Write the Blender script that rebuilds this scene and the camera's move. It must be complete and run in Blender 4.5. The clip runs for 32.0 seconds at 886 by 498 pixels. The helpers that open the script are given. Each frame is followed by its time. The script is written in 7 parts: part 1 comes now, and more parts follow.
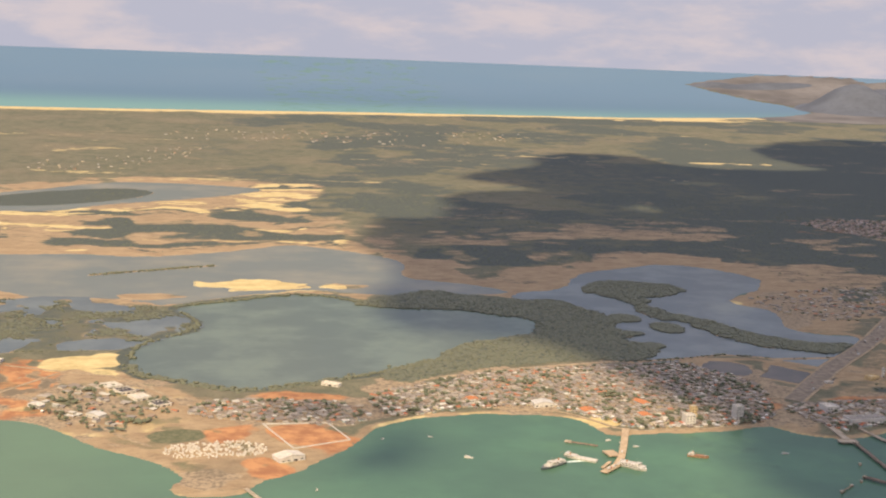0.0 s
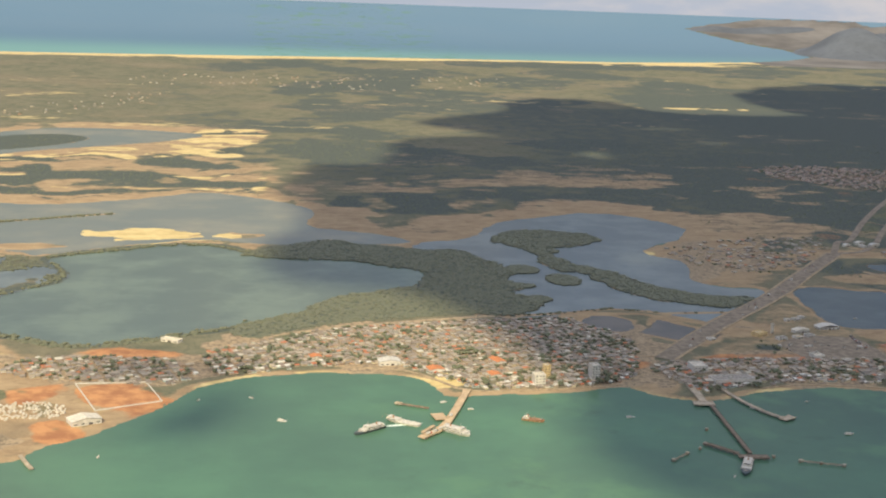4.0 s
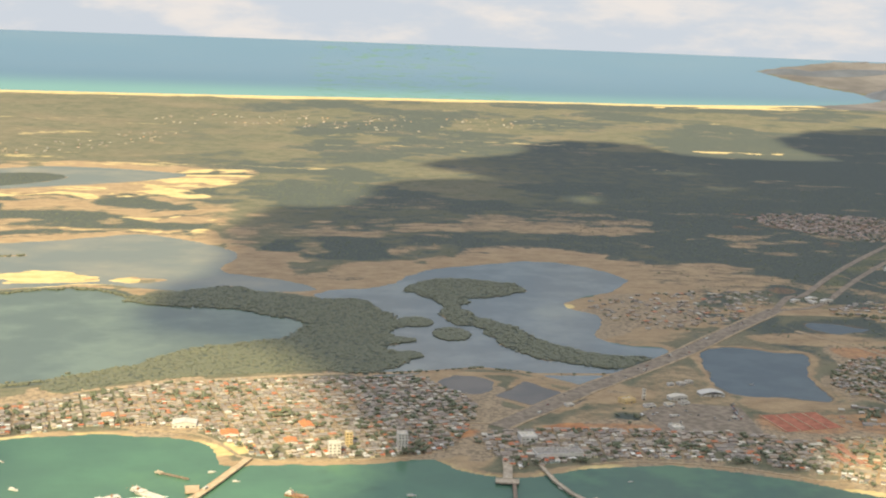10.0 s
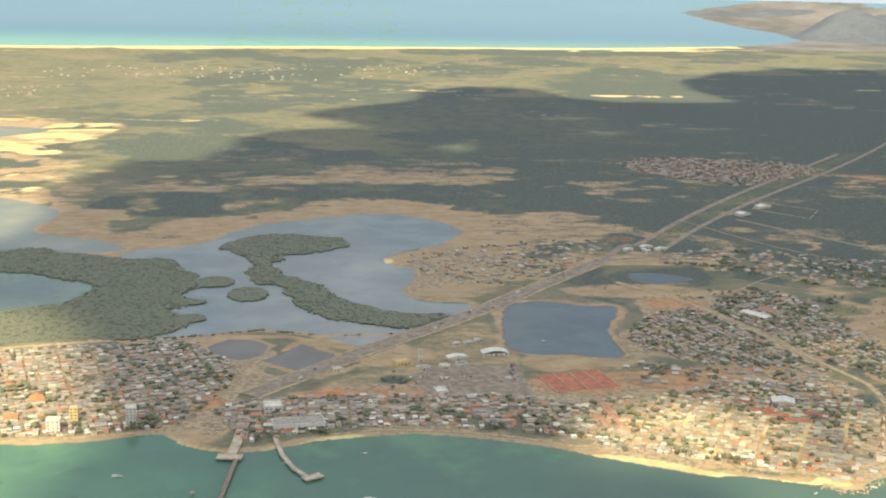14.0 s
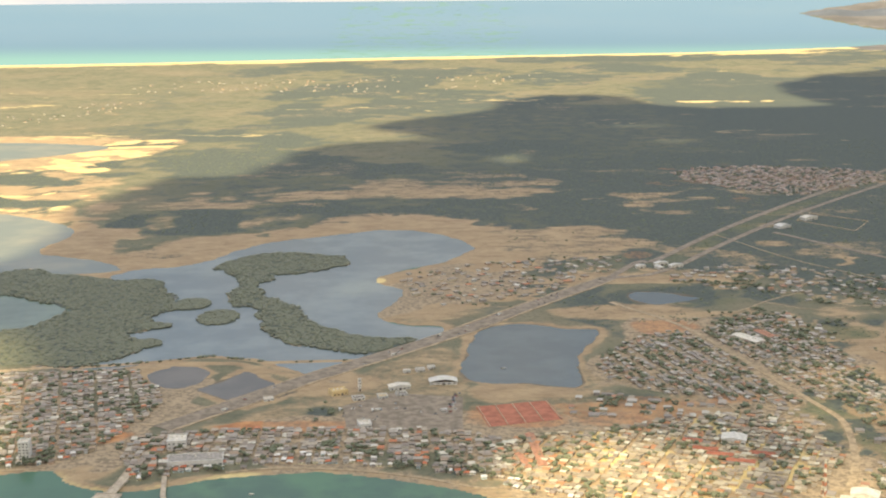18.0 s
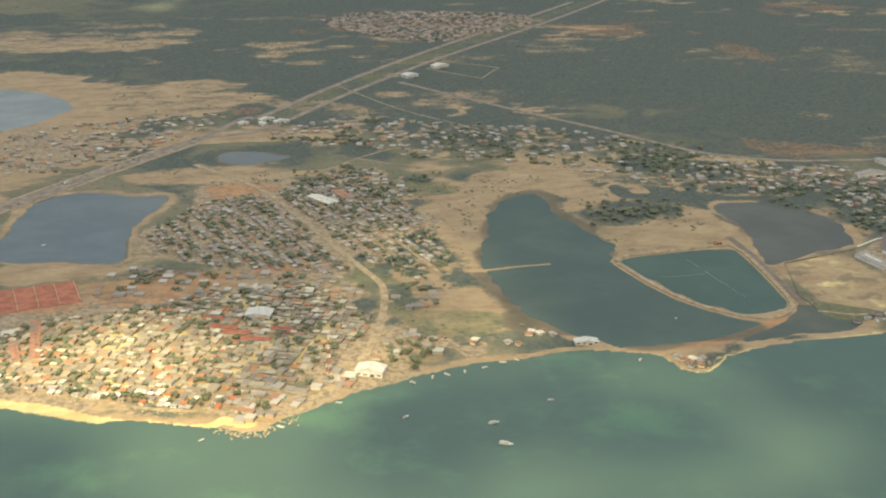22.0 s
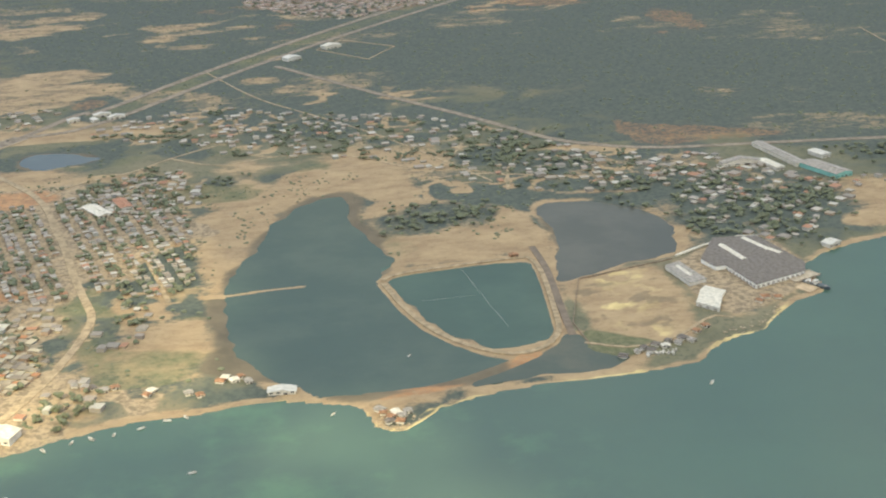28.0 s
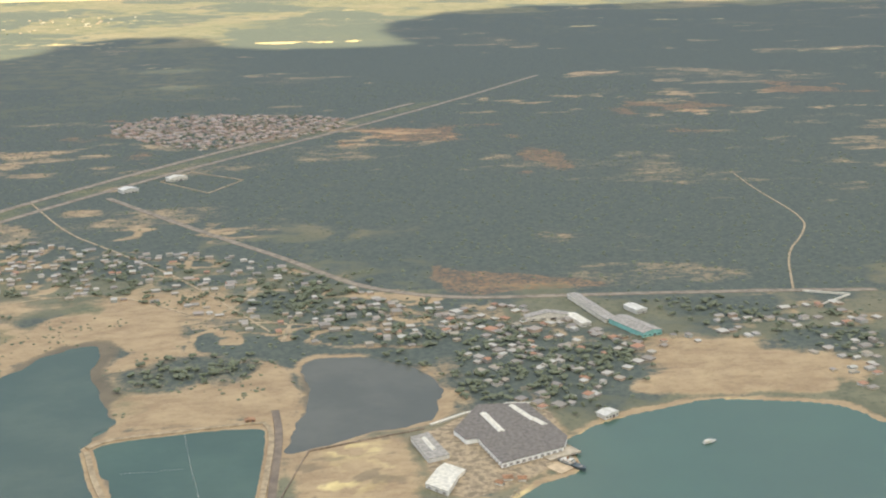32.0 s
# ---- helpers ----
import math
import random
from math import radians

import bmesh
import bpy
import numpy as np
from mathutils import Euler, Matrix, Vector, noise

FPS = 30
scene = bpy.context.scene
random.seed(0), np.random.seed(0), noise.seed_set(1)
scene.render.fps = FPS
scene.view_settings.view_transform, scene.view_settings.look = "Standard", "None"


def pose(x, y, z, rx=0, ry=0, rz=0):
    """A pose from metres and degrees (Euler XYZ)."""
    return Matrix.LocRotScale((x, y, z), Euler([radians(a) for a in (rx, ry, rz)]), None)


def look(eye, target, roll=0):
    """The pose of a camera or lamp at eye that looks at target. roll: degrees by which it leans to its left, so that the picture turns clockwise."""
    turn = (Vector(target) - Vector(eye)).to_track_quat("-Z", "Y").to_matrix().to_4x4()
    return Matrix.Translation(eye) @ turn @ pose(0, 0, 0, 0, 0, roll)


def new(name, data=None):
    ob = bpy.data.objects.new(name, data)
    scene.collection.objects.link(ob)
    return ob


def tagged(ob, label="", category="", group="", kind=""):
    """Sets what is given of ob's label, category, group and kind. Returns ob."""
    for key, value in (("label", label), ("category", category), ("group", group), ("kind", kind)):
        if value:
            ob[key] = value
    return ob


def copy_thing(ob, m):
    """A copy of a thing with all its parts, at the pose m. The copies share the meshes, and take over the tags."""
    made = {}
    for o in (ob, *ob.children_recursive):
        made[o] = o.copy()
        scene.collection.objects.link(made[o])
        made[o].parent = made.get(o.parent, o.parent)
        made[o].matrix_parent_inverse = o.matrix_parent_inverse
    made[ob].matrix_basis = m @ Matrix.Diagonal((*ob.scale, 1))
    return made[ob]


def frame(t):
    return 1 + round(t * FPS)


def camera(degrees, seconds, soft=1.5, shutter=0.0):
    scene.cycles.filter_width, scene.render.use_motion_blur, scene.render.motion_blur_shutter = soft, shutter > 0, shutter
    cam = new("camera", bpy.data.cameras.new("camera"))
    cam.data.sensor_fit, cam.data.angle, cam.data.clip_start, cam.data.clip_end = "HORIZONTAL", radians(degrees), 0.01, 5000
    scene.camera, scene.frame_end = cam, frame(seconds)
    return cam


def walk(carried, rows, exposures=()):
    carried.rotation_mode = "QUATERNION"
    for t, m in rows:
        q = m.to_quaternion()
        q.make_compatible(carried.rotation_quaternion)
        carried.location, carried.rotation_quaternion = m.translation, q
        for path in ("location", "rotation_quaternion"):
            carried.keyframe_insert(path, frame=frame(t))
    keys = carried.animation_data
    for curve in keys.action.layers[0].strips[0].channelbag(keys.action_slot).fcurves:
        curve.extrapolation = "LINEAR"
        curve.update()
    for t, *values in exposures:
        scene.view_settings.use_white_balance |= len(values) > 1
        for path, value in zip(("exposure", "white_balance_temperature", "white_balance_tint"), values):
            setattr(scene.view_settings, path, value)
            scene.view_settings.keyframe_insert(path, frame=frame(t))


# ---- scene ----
EXPOSURES = [(0.0, 0.1, 6350, 30), (1.0, 0.0, 6080, 31), (3.0, 0.04, 6050, 23), (6.0, 0.34, 6200, 16), (7.6, 0.46, 6350, 15), (8.0, 0.38, 6450, 22), (9.0, 0.52, 6400, 16), (12.5, 0.5, 6600, 18), (13.3, 0.55, 6600, 20), (14.3, 0.84, 6280, 11), (17.0, 0.84, 6650, 15), (19.0, 0.86, 6700, 16), (21.5, 0.76, 6800, 11), (24.0, 0.66, 6400, 9), (25.3, 0.62, 6350, 8), (27.7, 1.04, 6450, 10), (29.0, 1.12, 6500, 11), (30.5, 1.07, 6500, 11), (32.0, 1.22, 6500, 13)]

cam = camera(37.86, 32.0, soft=2.1)
PATH = [
    (0, (10.55, 4.34, 176.19), (28.398, 101.523, 160.775), 2.23),
    (0.5, (21.92, 7.70, 175.70), (34.109, 105.299, 157.630), 2.65),
    (1, (33.28, 11.06, 175.24), (41.372, 108.792, 155.660), 3.00),
    (1.5, (44.64, 14.42, 174.81), (54.106, 112.197, 156.117), 2.50),
    (2, (56.00, 17.77, 174.42), (67.941, 115.119, 154.907), 2.21),
    (2.5, (67.35, 21.13, 174.07), (82.045, 118.044, 154.287), 1.97),
    (3, (78.70, 24.48, 173.74), (95.823, 120.743, 152.745), 1.80),
    (3.5, (90.05, 27.84, 173.44), (106.684, 124.499, 153.942), 1.94),
    (5.5, (135.40, 41.30, 172.51), (151.535, 137.806, 151.877), 2.52),
    (6, (146.73, 44.67, 172.33), (162.335, 140.559, 148.620), 2.81),
    (6.5, (158.05, 48.05, 172.17), (175.705, 143.755, 149.161), 3.15),
    (7, (169.36, 51.44, 172.04), (185.411, 148.497, 154.066), 5.08),
    (7.5, (180.67, 54.84, 171.91), (198.663, 150.954, 150.979), 2.61),
    (8, (191.97, 58.24, 171.81), (210.784, 153.637, 148.433), 0.59),
    (8.5, (203.27, 61.66, 171.71), (220.963, 157.883, 151.032), 0.21),
    (9, (214.55, 65.08, 171.63), (230.351, 161.905, 152.241), 1.04),
    (9.5, (225.83, 68.52, 171.56), (238.044, 166.102, 153.440), 2.75),
    (10, (237.10, 71.96, 171.50), (245.680, 170.210, 154.934), 2.17),
    (10.5, (248.36, 75.42, 171.44), (252.017, 173.874, 154.285), 1.29),
    (11, (259.62, 78.90, 171.39), (263.687, 177.415, 154.731), 0.69),
    (11.5, (270.86, 82.38, 171.34), (277.069, 180.493, 153.014), 1.07),
    (12, (282.10, 85.88, 171.30), (288.535, 182.529, 146.433), 2.80),
    (12.5, (293.32, 89.40, 171.26), (298.896, 184.213, 139.957), 2.33),
    (13, (304.54, 92.93, 171.21), (305.496, 188.538, 141.904), 1.70),
    (13.5, (315.74, 96.48, 171.17), (320.181, 192.564, 143.796), 0.03),
    (14, (326.93, 100.05, 171.12), (339.103, 197.187, 150.697), 1.30),
    (14.5, (338.11, 103.64, 171.06), (359.617, 198.956, 149.792), 2.22),
    (16.5, (382.72, 118.19, 170.75), (402.910, 214.119, 151.004), 1.23),
    (17, (393.84, 121.88, 170.65), (409.225, 219.017, 152.529), 0.03),
    (17.5, (404.94, 125.60, 170.53), (412.182, 223.788, 153.019), -0.32),
    (18, (416.04, 129.34, 170.39), (417.550, 227.339, 150.547), -0.43),
    (18.5, (427.11, 133.10, 170.23), (424.248, 230.471, 147.619), 0.69),
    (19, (438.18, 136.89, 170.06), (433.491, 233.598, 145.028), 0.42),
    (19.5, (449.23, 140.71, 169.86), (449.175, 238.446, 148.696), 0.57),
    (20, (460.26, 144.56, 169.64), (471.872, 241.764, 149.250), 0.70),
    (20.5, (471.28, 148.43, 169.40), (486.398, 244.101, 144.535), 0.60),
    (21, (482.28, 152.33, 169.13), (500.158, 246.889, 141.945), 1.80),
    (21.5, (493.26, 156.26, 168.84), (511.272, 250.261, 139.851), 1.97),
    (22, (504.23, 160.22, 168.51), (524.699, 252.939, 137.123), 0.37),
    (22.5, (515.18, 164.22, 168.15), (535.799, 257.425, 138.366), -0.67),
    (23, (526.12, 168.24, 167.77), (544.164, 261.099, 135.329), -2.37),
    (23.5, (537.03, 172.30, 167.35), (553.969, 265.263, 134.614), -2.21),
    (24, (547.93, 176.39, 166.89), (565.845, 269.149, 134.093), -1.95),
    (24.5, (558.81, 180.52, 166.39), (577.028, 272.926, 132.790), -1.85),
    (25, (569.67, 184.68, 165.86), (588.074, 276.891, 131.822), -2.29),
    (25.5, (580.51, 188.88, 165.29), (603.077, 281.252, 134.337), -1.91),
    (27.5, (623.68, 206.04, 162.57), (639.813, 299.152, 129.849), -2.01),
    (28, (634.42, 210.43, 161.78), (649.194, 303.396, 128.014), -2.18),
    (28.5, (645.14, 214.86, 160.93), (659.576, 307.961, 127.398), -1.80),
    (29, (655.84, 219.34, 160.04), (666.158, 313.792, 128.868), -2.05),
    (29.5, (666.51, 223.85, 159.09), (672.703, 318.979, 128.888), -1.86),
    (30, (677.17, 228.41, 158.09), (683.266, 323.662, 128.269), -1.85),
    (30.5, (687.80, 233.01, 157.03), (695.345, 328.373, 127.903), -1.59),
    (31, (698.40, 237.65, 155.92), (710.474, 333.631, 130.566), -1.03),
    (31.5, (708.99, 242.34, 154.74), (723.614, 337.760, 128.631), -1.25),
    (32, (719.55, 247.08, 153.51), (737.119, 342.511, 129.335), -0.54),
]
walk(cam, [(t, look(eye, target, roll)) for t, eye, target, roll in PATH], EXPOSURES)


# ---- world and sun ----
SUN_HIGH, SUN_AZ = radians(40), radians(203)
SUN_DIR = Vector((math.sin(SUN_AZ) * math.cos(SUN_HIGH), math.cos(SUN_AZ) * math.cos(SUN_HIGH), math.sin(SUN_HIGH)))


def nodes_of(tree):
    tree.nodes.clear()
    return tree.nodes, tree.links


def add(tree, kind, **inputs):
    n = tree.nodes.new(kind)
    for key, value in inputs.items():
        n.inputs[key.replace("_", " ")].default_value = value
    return n


def mix(tree, a, b, fac, blend="MIX"):
    n = tree.nodes.new("ShaderNodeMix")
    n.data_type, n.blend_type = "RGBA", blend
    for slot, value in ((0, fac), (6, a), (7, b)):
        if hasattr(value, "is_linked"):
            tree.links.new(value, n.inputs[slot])
        elif slot == 0:
            n.inputs[slot].default_value = value
        else:
            n.inputs[slot].default_value = (*value, 1)
    return n.outputs[2]


def fade(tree, value, low, high, out_low=0.0, out_high=1.0):
    n = tree.nodes.new("ShaderNodeMapRange")
    n.interpolation_type = "SMOOTHSTEP"
    tree.links.new(value, n.inputs[0])
    for slot, v in zip((1, 2, 3, 4), (low, high, out_low, out_high)):
        n.inputs[slot].default_value = v
    return n.outputs[0]


def maths(tree, op, a, b=0.5):
    n = tree.nodes.new("ShaderNodeMath")
    n.operation = op
    for slot, v in ((0, a), (1, b)):
        if hasattr(v, "is_linked"):
            tree.links.new(v, n.inputs[slot])
        else:
            n.inputs[slot].default_value = v
    return n.outputs[0]


def grain(tree, where, scale, detail=4.0, rough=0.6, stretch=None):
    if stretch:
        m = tree.nodes.new("ShaderNodeMapping")
        m.inputs["Scale"].default_value = stretch
        tree.links.new(where, m.inputs[0])
        where = m.outputs[0]
    n = add(tree, "ShaderNodeTexNoise", Scale=scale, Detail=detail, Roughness=rough)
    tree.links.new(where, n.inputs["Vector"])
    return n.outputs["Fac"]


world = bpy.data.worlds.new("sky")
scene.world = world
world.use_nodes = True
wt = world.node_tree
wn, wl = nodes_of(wt)
sky = wn.new("ShaderNodeTexSky")
sky.sky_type, sky.sun_disc = "NISHITA", False
sky.sun_elevation, sky.sun_rotation = SUN_HIGH, SUN_AZ
sky.air_density, sky.dust_density, sky.altitude = 1.0, 2.0, 500
way = wn.new("ShaderNodeTexCoord")
split_way = wn.new("ShaderNodeSeparateXYZ")
wl.new(way.outputs["Generated"], split_way.inputs[0])
low = fade(wt, split_way.outputs[2], 0.0, 0.4, 0.92, 0.6)
puffs = fade(wt, grain(wt, way.outputs["Generated"], 7.0, 8.0, 0.6, (1, 1, 3.4)), 0.46, 0.66, 0, 0.9)
tone = mix(wt, sky.outputs[0], (7.2, 8.7, 10.3), low)
horizon = maths(wt, "ABSOLUTE", split_way.outputs[2])
tone = mix(wt, tone, (8.4, 9.1, 9.1), fade(wt, horizon, 0.16, 0.02, 0, 0.75))
tone = mix(wt, tone, (11.2, 10.7, 9.5), puffs)
tone = mix(wt, (0, 0, 0), tone, fade(wt, horizon, 0.03, 0.35, 0.64, 1.08))
bg = add(wt, "ShaderNodeBackground", Strength=0.084)
wl.new(tone, bg.inputs[0])
wo = wn.new("ShaderNodeOutputWorld")
wl.new(bg.outputs[0], wo.inputs[0])

sun_data = bpy.data.lights.new("sun", "SUN")
sun_data.energy, sun_data.angle, sun_data.color = 4.8, radians(0.7), (1.0, 0.865, 0.47)
sun = new("sun", sun_data)
sun.matrix_world = look(SUN_DIR * 3000, (0, 0, 0))

# ---- plan (metres; x along the shore, y inland) ----
COAST_WEST = [(-120, 596), (-88, 604), (-72, 601), (-55, 584), (-38, 560), (-25, 550), (-12, 539), (-1, 523), (3, 514), (-3, 504), (1, 495), (14, 494), (26, 496), (30, 507), (36, 514), (48, 522), (60, 538), (72, 552), (79, 564), (88, 584), (105, 595), (125, 601), (144, 603), (160, 601), (176, 598), (189, 592), (194, 575), (196, 565), (204, 564)]
COAST_TOWN = [(204, 564), (213, 566), (237, 567), (260, 570), (278, 575), (285, 571), (290, 561), (301, 555), (308, 553), (320, 555), (324, 558), (335, 562), (349, 567), (369, 570), (385, 570), (380, 569), (401, 563), (422, 555), (435, 545), (447, 538), (461, 530), (477, 519), (486, 520), (502, 514), (516, 509), (520, 505), (524, 503)]
COAST_EAST = [(524, 503), (528, 505), (533, 512), (541, 515), (549, 520), (557, 525), (566, 528), (575, 532), (584, 536), (594, 539), (607, 540), (620, 542), (636, 544), (648, 540), (660, 536), (664, 529), (665, 521), (669, 518), (673, 519), (677, 525), (684, 530), (698, 534), (713, 536), (729, 536), (743, 537), (754, 539), (762, 539), (765, 546), (777, 554), (784, 555), (794, 563), (802, 572), (809, 578), (816, 581), (822, 585), (822, 597), (821, 606), (828, 611), (838, 619), (847, 622), (866, 628), (877, 630), (890, 629), (903, 625), (914, 620), (923, 613), (926, 600)]
LAG_MAIN = [(-33, 740), (-19, 764), (3, 787), (6, 807), (-2, 832), (-12, 853), (4, 869), (30, 880), (53, 898), (89, 901), (108, 884), (114, 866), (144, 853), (178, 853), (205, 831), (224, 814), (226, 790), (214, 771), (184, 757), (164, 740), (140, 714), (115, 692), (92, 676), (65, 665), (35, 650), (18, 654), (0, 668), (-15, 672), (-29, 682)]
LAG_MID = [(225, 899), (243, 920), (272, 924), (301, 991), (329, 1010), (358, 1026), (393, 1045), (425, 1027), (442, 1001), (453, 972), (437, 941), (419, 915), (404, 909), (383, 876), (404, 853), (402, 830), (388, 790), (404, 774), (423, 773), (427, 761), (401, 724), (388, 710), (368, 683), (356, 698), (343, 710), (332, 717), (309, 720), (287, 709), (270, 702), (248, 703), (231, 710), (252, 798), (231, 887)]
MANG_S = [(280, 919), (294, 940), (313, 970), (336, 961), (366, 950), (372, 926), (345, 902), (327, 894), (321, 869), (324, 843), (339, 830), (348, 817), (349, 803), (356, 787), (375, 759), (392, 751), (413, 750), (411, 736), (394, 718), (372, 724), (353, 738), (339, 757), (331, 781), (327, 807), (312, 819), (304, 848), (307, 872), (300, 904)]
MANG_W = [(108, 865), (119, 884), (137, 900), (149, 911), (173, 923), (202, 896), (231, 887), (252, 889), (265, 878), (269, 856), (275, 844), (283, 813), (271, 801), (273, 785), (276, 769), (267, 762), (276, 751), (280, 734), (272, 719), (259, 705), (236, 711), (215, 705), (191, 698), (165, 691), (141, 681), (122, 664), (109, 657), (100, 683), (113, 695), (134, 707), (150, 731), (171, 757), (194, 768), (213, 781), (226, 809), (217, 830), (188, 846), (145, 859), (121, 859)]
POND_SALT = [(319, 667), (335, 693), (359, 663), (341, 645)]
POND_THIN = [(289, 695), (306, 707), (323, 695), (312, 672), (297, 673)]
POND_P2 = [(438, 724), (444, 761), (454, 771), (472, 772), (488, 760), (506, 763), (495, 731), (484, 712), (484, 684), (485, 666), (469, 668), (457, 674), (435, 676), (433, 692)]
POND_P3 = [(532, 840), (547, 840), (562, 832), (570, 823), (554, 818), (542, 812), (533, 818)]
LAG_NW = [(-200, 1047), (-178, 1067), (-150, 1060), (-106, 1071), (-50, 1056), (-14, 1065), (33, 1090), (82, 1133), (110, 1109), (151, 1075), (170, 1038), (153, 972), (186, 956), (224, 930), (227, 906), (154, 903), (114, 905), (82, 925), (18, 888), (-40, 848), (-66, 857), (-101, 889), (-145, 923), (-182, 985)]
LAG_FAR = [(-336, 1440), (-259, 1442), (-194, 1495), (-109, 1609), (-26, 1604), (29, 1582), (84, 1555), (30, 1484), (-43, 1426), (-101, 1386), (-140, 1326), (-197, 1330), (-299, 1295)]
ISLE_FAR = [(-249, 1368), (-217, 1447), (-164, 1507), (-90, 1548), (-42, 1508), (-80, 1428), (-146, 1371), (-202, 1361)]
POND_P4 = [(667, 729), (676, 729), (676, 709), (673, 692), (678, 675), (681, 657), (685, 647), (681, 640), (676, 636), (677, 622), (681, 606), (685, 588), (691, 574), (697, 564), (704, 558), (708, 556), (703, 550), (695, 546), (687, 543), (680, 541), (667, 540), (663, 542), (655, 544), (649, 548), (646, 554), (636, 559), (633, 569), (629, 581), (626, 595), (625, 614), (625, 630), (627, 640), (632, 653), (636, 664), (640, 681), (644, 697), (650, 706), (655, 716), (661, 722)]
POND_P5 = [(682, 629), (690, 632), (701, 633), (713, 634), (724, 634.5), (731, 634.5), (733, 630), (731, 607), (728, 581), (726, 572), (723, 566), (716, 562.6), (711, 563), (705, 566), (697, 575), (691, 587), (686, 604), (683, 619)]
POND_P6 = [(750, 690), (750, 673), (749, 652), (746, 635), (742, 625), (738, 615), (740, 612), (753, 620), (765, 626), (771, 627), (778, 627), (786, 635), (791, 648), (792, 662), (791, 673), (787, 681), (778, 688), (773, 694), (763, 696), (754, 697)]
RED_SOIL = [(-110, 662, 31, 29), (61, 635, 17, 7), (55, 567, 16, 14), (34, 524, 7, 8), (455, 629, 17, 14), (484, 636, 21, 10), (510, 624, 18, 8), (298, 609, 11, 8), (356, 617, 25, 5), (533, 589, 13, 15), (851, 771, 30, 20), (541, 759, 12, 12), (552, 938, 7, 9), (887, 1208, 43, 43), (942, 1075, 19, 31), (1283, 1403, 32, 57), (848, 787, 28, 16), (1114, 1312, 63, 31), (1099, 1177, 21, 21), (831, 873, 11, 12), (-115, 644, 33, 23), (-91, 675, 17, 18), (22, 574, 10, 8), (52, 562, 13, 12), (-130, 660, 16, 33), (735, 1249, 87, 74), (504, 640, 36, 9)]
PALE_SAND = [(42, 934, 34, 20), (-152, 774, 11, 15), (-54, 704, 17, 18), (-181, 927, 23, 21), (390, 878, 10, 15), (16, 992, 18, 12), (200, 584, 9, 10), (820, 2030, 66, 9)]
TAN_FLAT = [(609, 592, 11, 20), (707, 666, 24, 23), (675, 766, 16, 16), (798, 652, 7, 24), (895, 667, 24, 22), (929, 659, 12, 16), (600, 590, 20, 21), (630, 704, 16, 35), (465, 657, 29, 12), (636, 743, 13, 37), (335, 612, 15, 8), (8, 521, 13, 18), (296, 572, 8, 13), (528, 686, 40, 21), (786, 581, 19, 16), (-47, 632, 49, 37), (26, 550, 37, 35), (-96, 631, 40, 22), (495, 555, 45, 31), (-59, 1253, 188, 153), (-143, 936, 47, 43), (367, 674, 22, 20), (432, 798, 27, 29), (542, 803, 23, 21), (690, 769, 28, 25), (668, 529, 19, 9), (554, 561, 22, 18), (513, 635, 51, 16), (669, 526, 7, 4)]
BARE_PLAIN = [(779, 951, 16, 26), (812, 904, 12, 12), (829, 871, 15, 12), (896, 862, 42, 14), (928, 833, 22, 14), (735, 905, 26, 22), (690, 930, 26, 22), (1034, 1389, 60, 26), (1124, 1270, 60, 14), (1182, 1392, 40, 18), (1093, 1167, 34, 12), (1280, 1274, 50, 14), (1136, 1580, 60, 30), (862, 1195, 44, 40)]
TOWN_DIRT = [(201, 645, 96, 42), (290, 620, 34, 39), (360, 594, 62, 21), (398, 598, 86, 25), (512, 580, 61, 45), (552, 698, 54, 65), (-47, 628, 44, 40), (63, 608, 42, 24), (441, 858, 52, 42), (12, 520, 12, 15)]
LIT_GAPS = [(538, 467, 26, 18), (604, 463, 21, 18), (610, 498, 10, 11), (666, 464, 26, 18), (640, 446, 20, 14), (677, 514, 8, 8), (648, 529, 8, 7), (672, 502, 10, 9), (637, 550, 6, 5), (386, 880, 10, 11), (511, 1422, 15, 28), (383, 1595, 22, 12), (681, 1726, 26, 10), (696, 1575, 22, 8)]
SHOALS = [(42, 934, 34, 20), (108, 934, 19, 13), (-25, 894, 24, 12), (-61, 877, 19, 10), (43, 940, 41, 23)]
GROVES = [(697, 688, 12, 13), (722, 692, 9, 11), (708, 691, 12, 11), (728, 692, 6, 7), (791, 716, 13, 10), (752, 772, 14, 15), (834, 674, 12, 24), (807, 655, 8, 16), (857, 681, 12, 12), (925, 721, 18, 12), (951, 681, 17, 14), (914, 732, 14, 11), (830, 708, 11, 14), (834, 644, 8, 16), (586, 556, 7, 6), (576, 550, 5, 5), (386, 590, 11, 6), (429, 570, 8, 7), (573, 771, 12, 14), (766, 803, 15, 16), (374, 633, 5, 8), (773, 750, 14, 11), (761, 768, 15, 18), (673, 842, 17, 22), (-56, 632, 8, 7), (-46, 652, 7, 5), (-31, 596, 6, 5), (-23, 591, 5, 5), (-14, 627, 5, 4), (778, 690, 13, 10), (811, 661, 14, 12), (849, 667, 17, 13), (596, 780, 8, 9), (626, 764, 8, 9), (595, 627, 5, 5)]
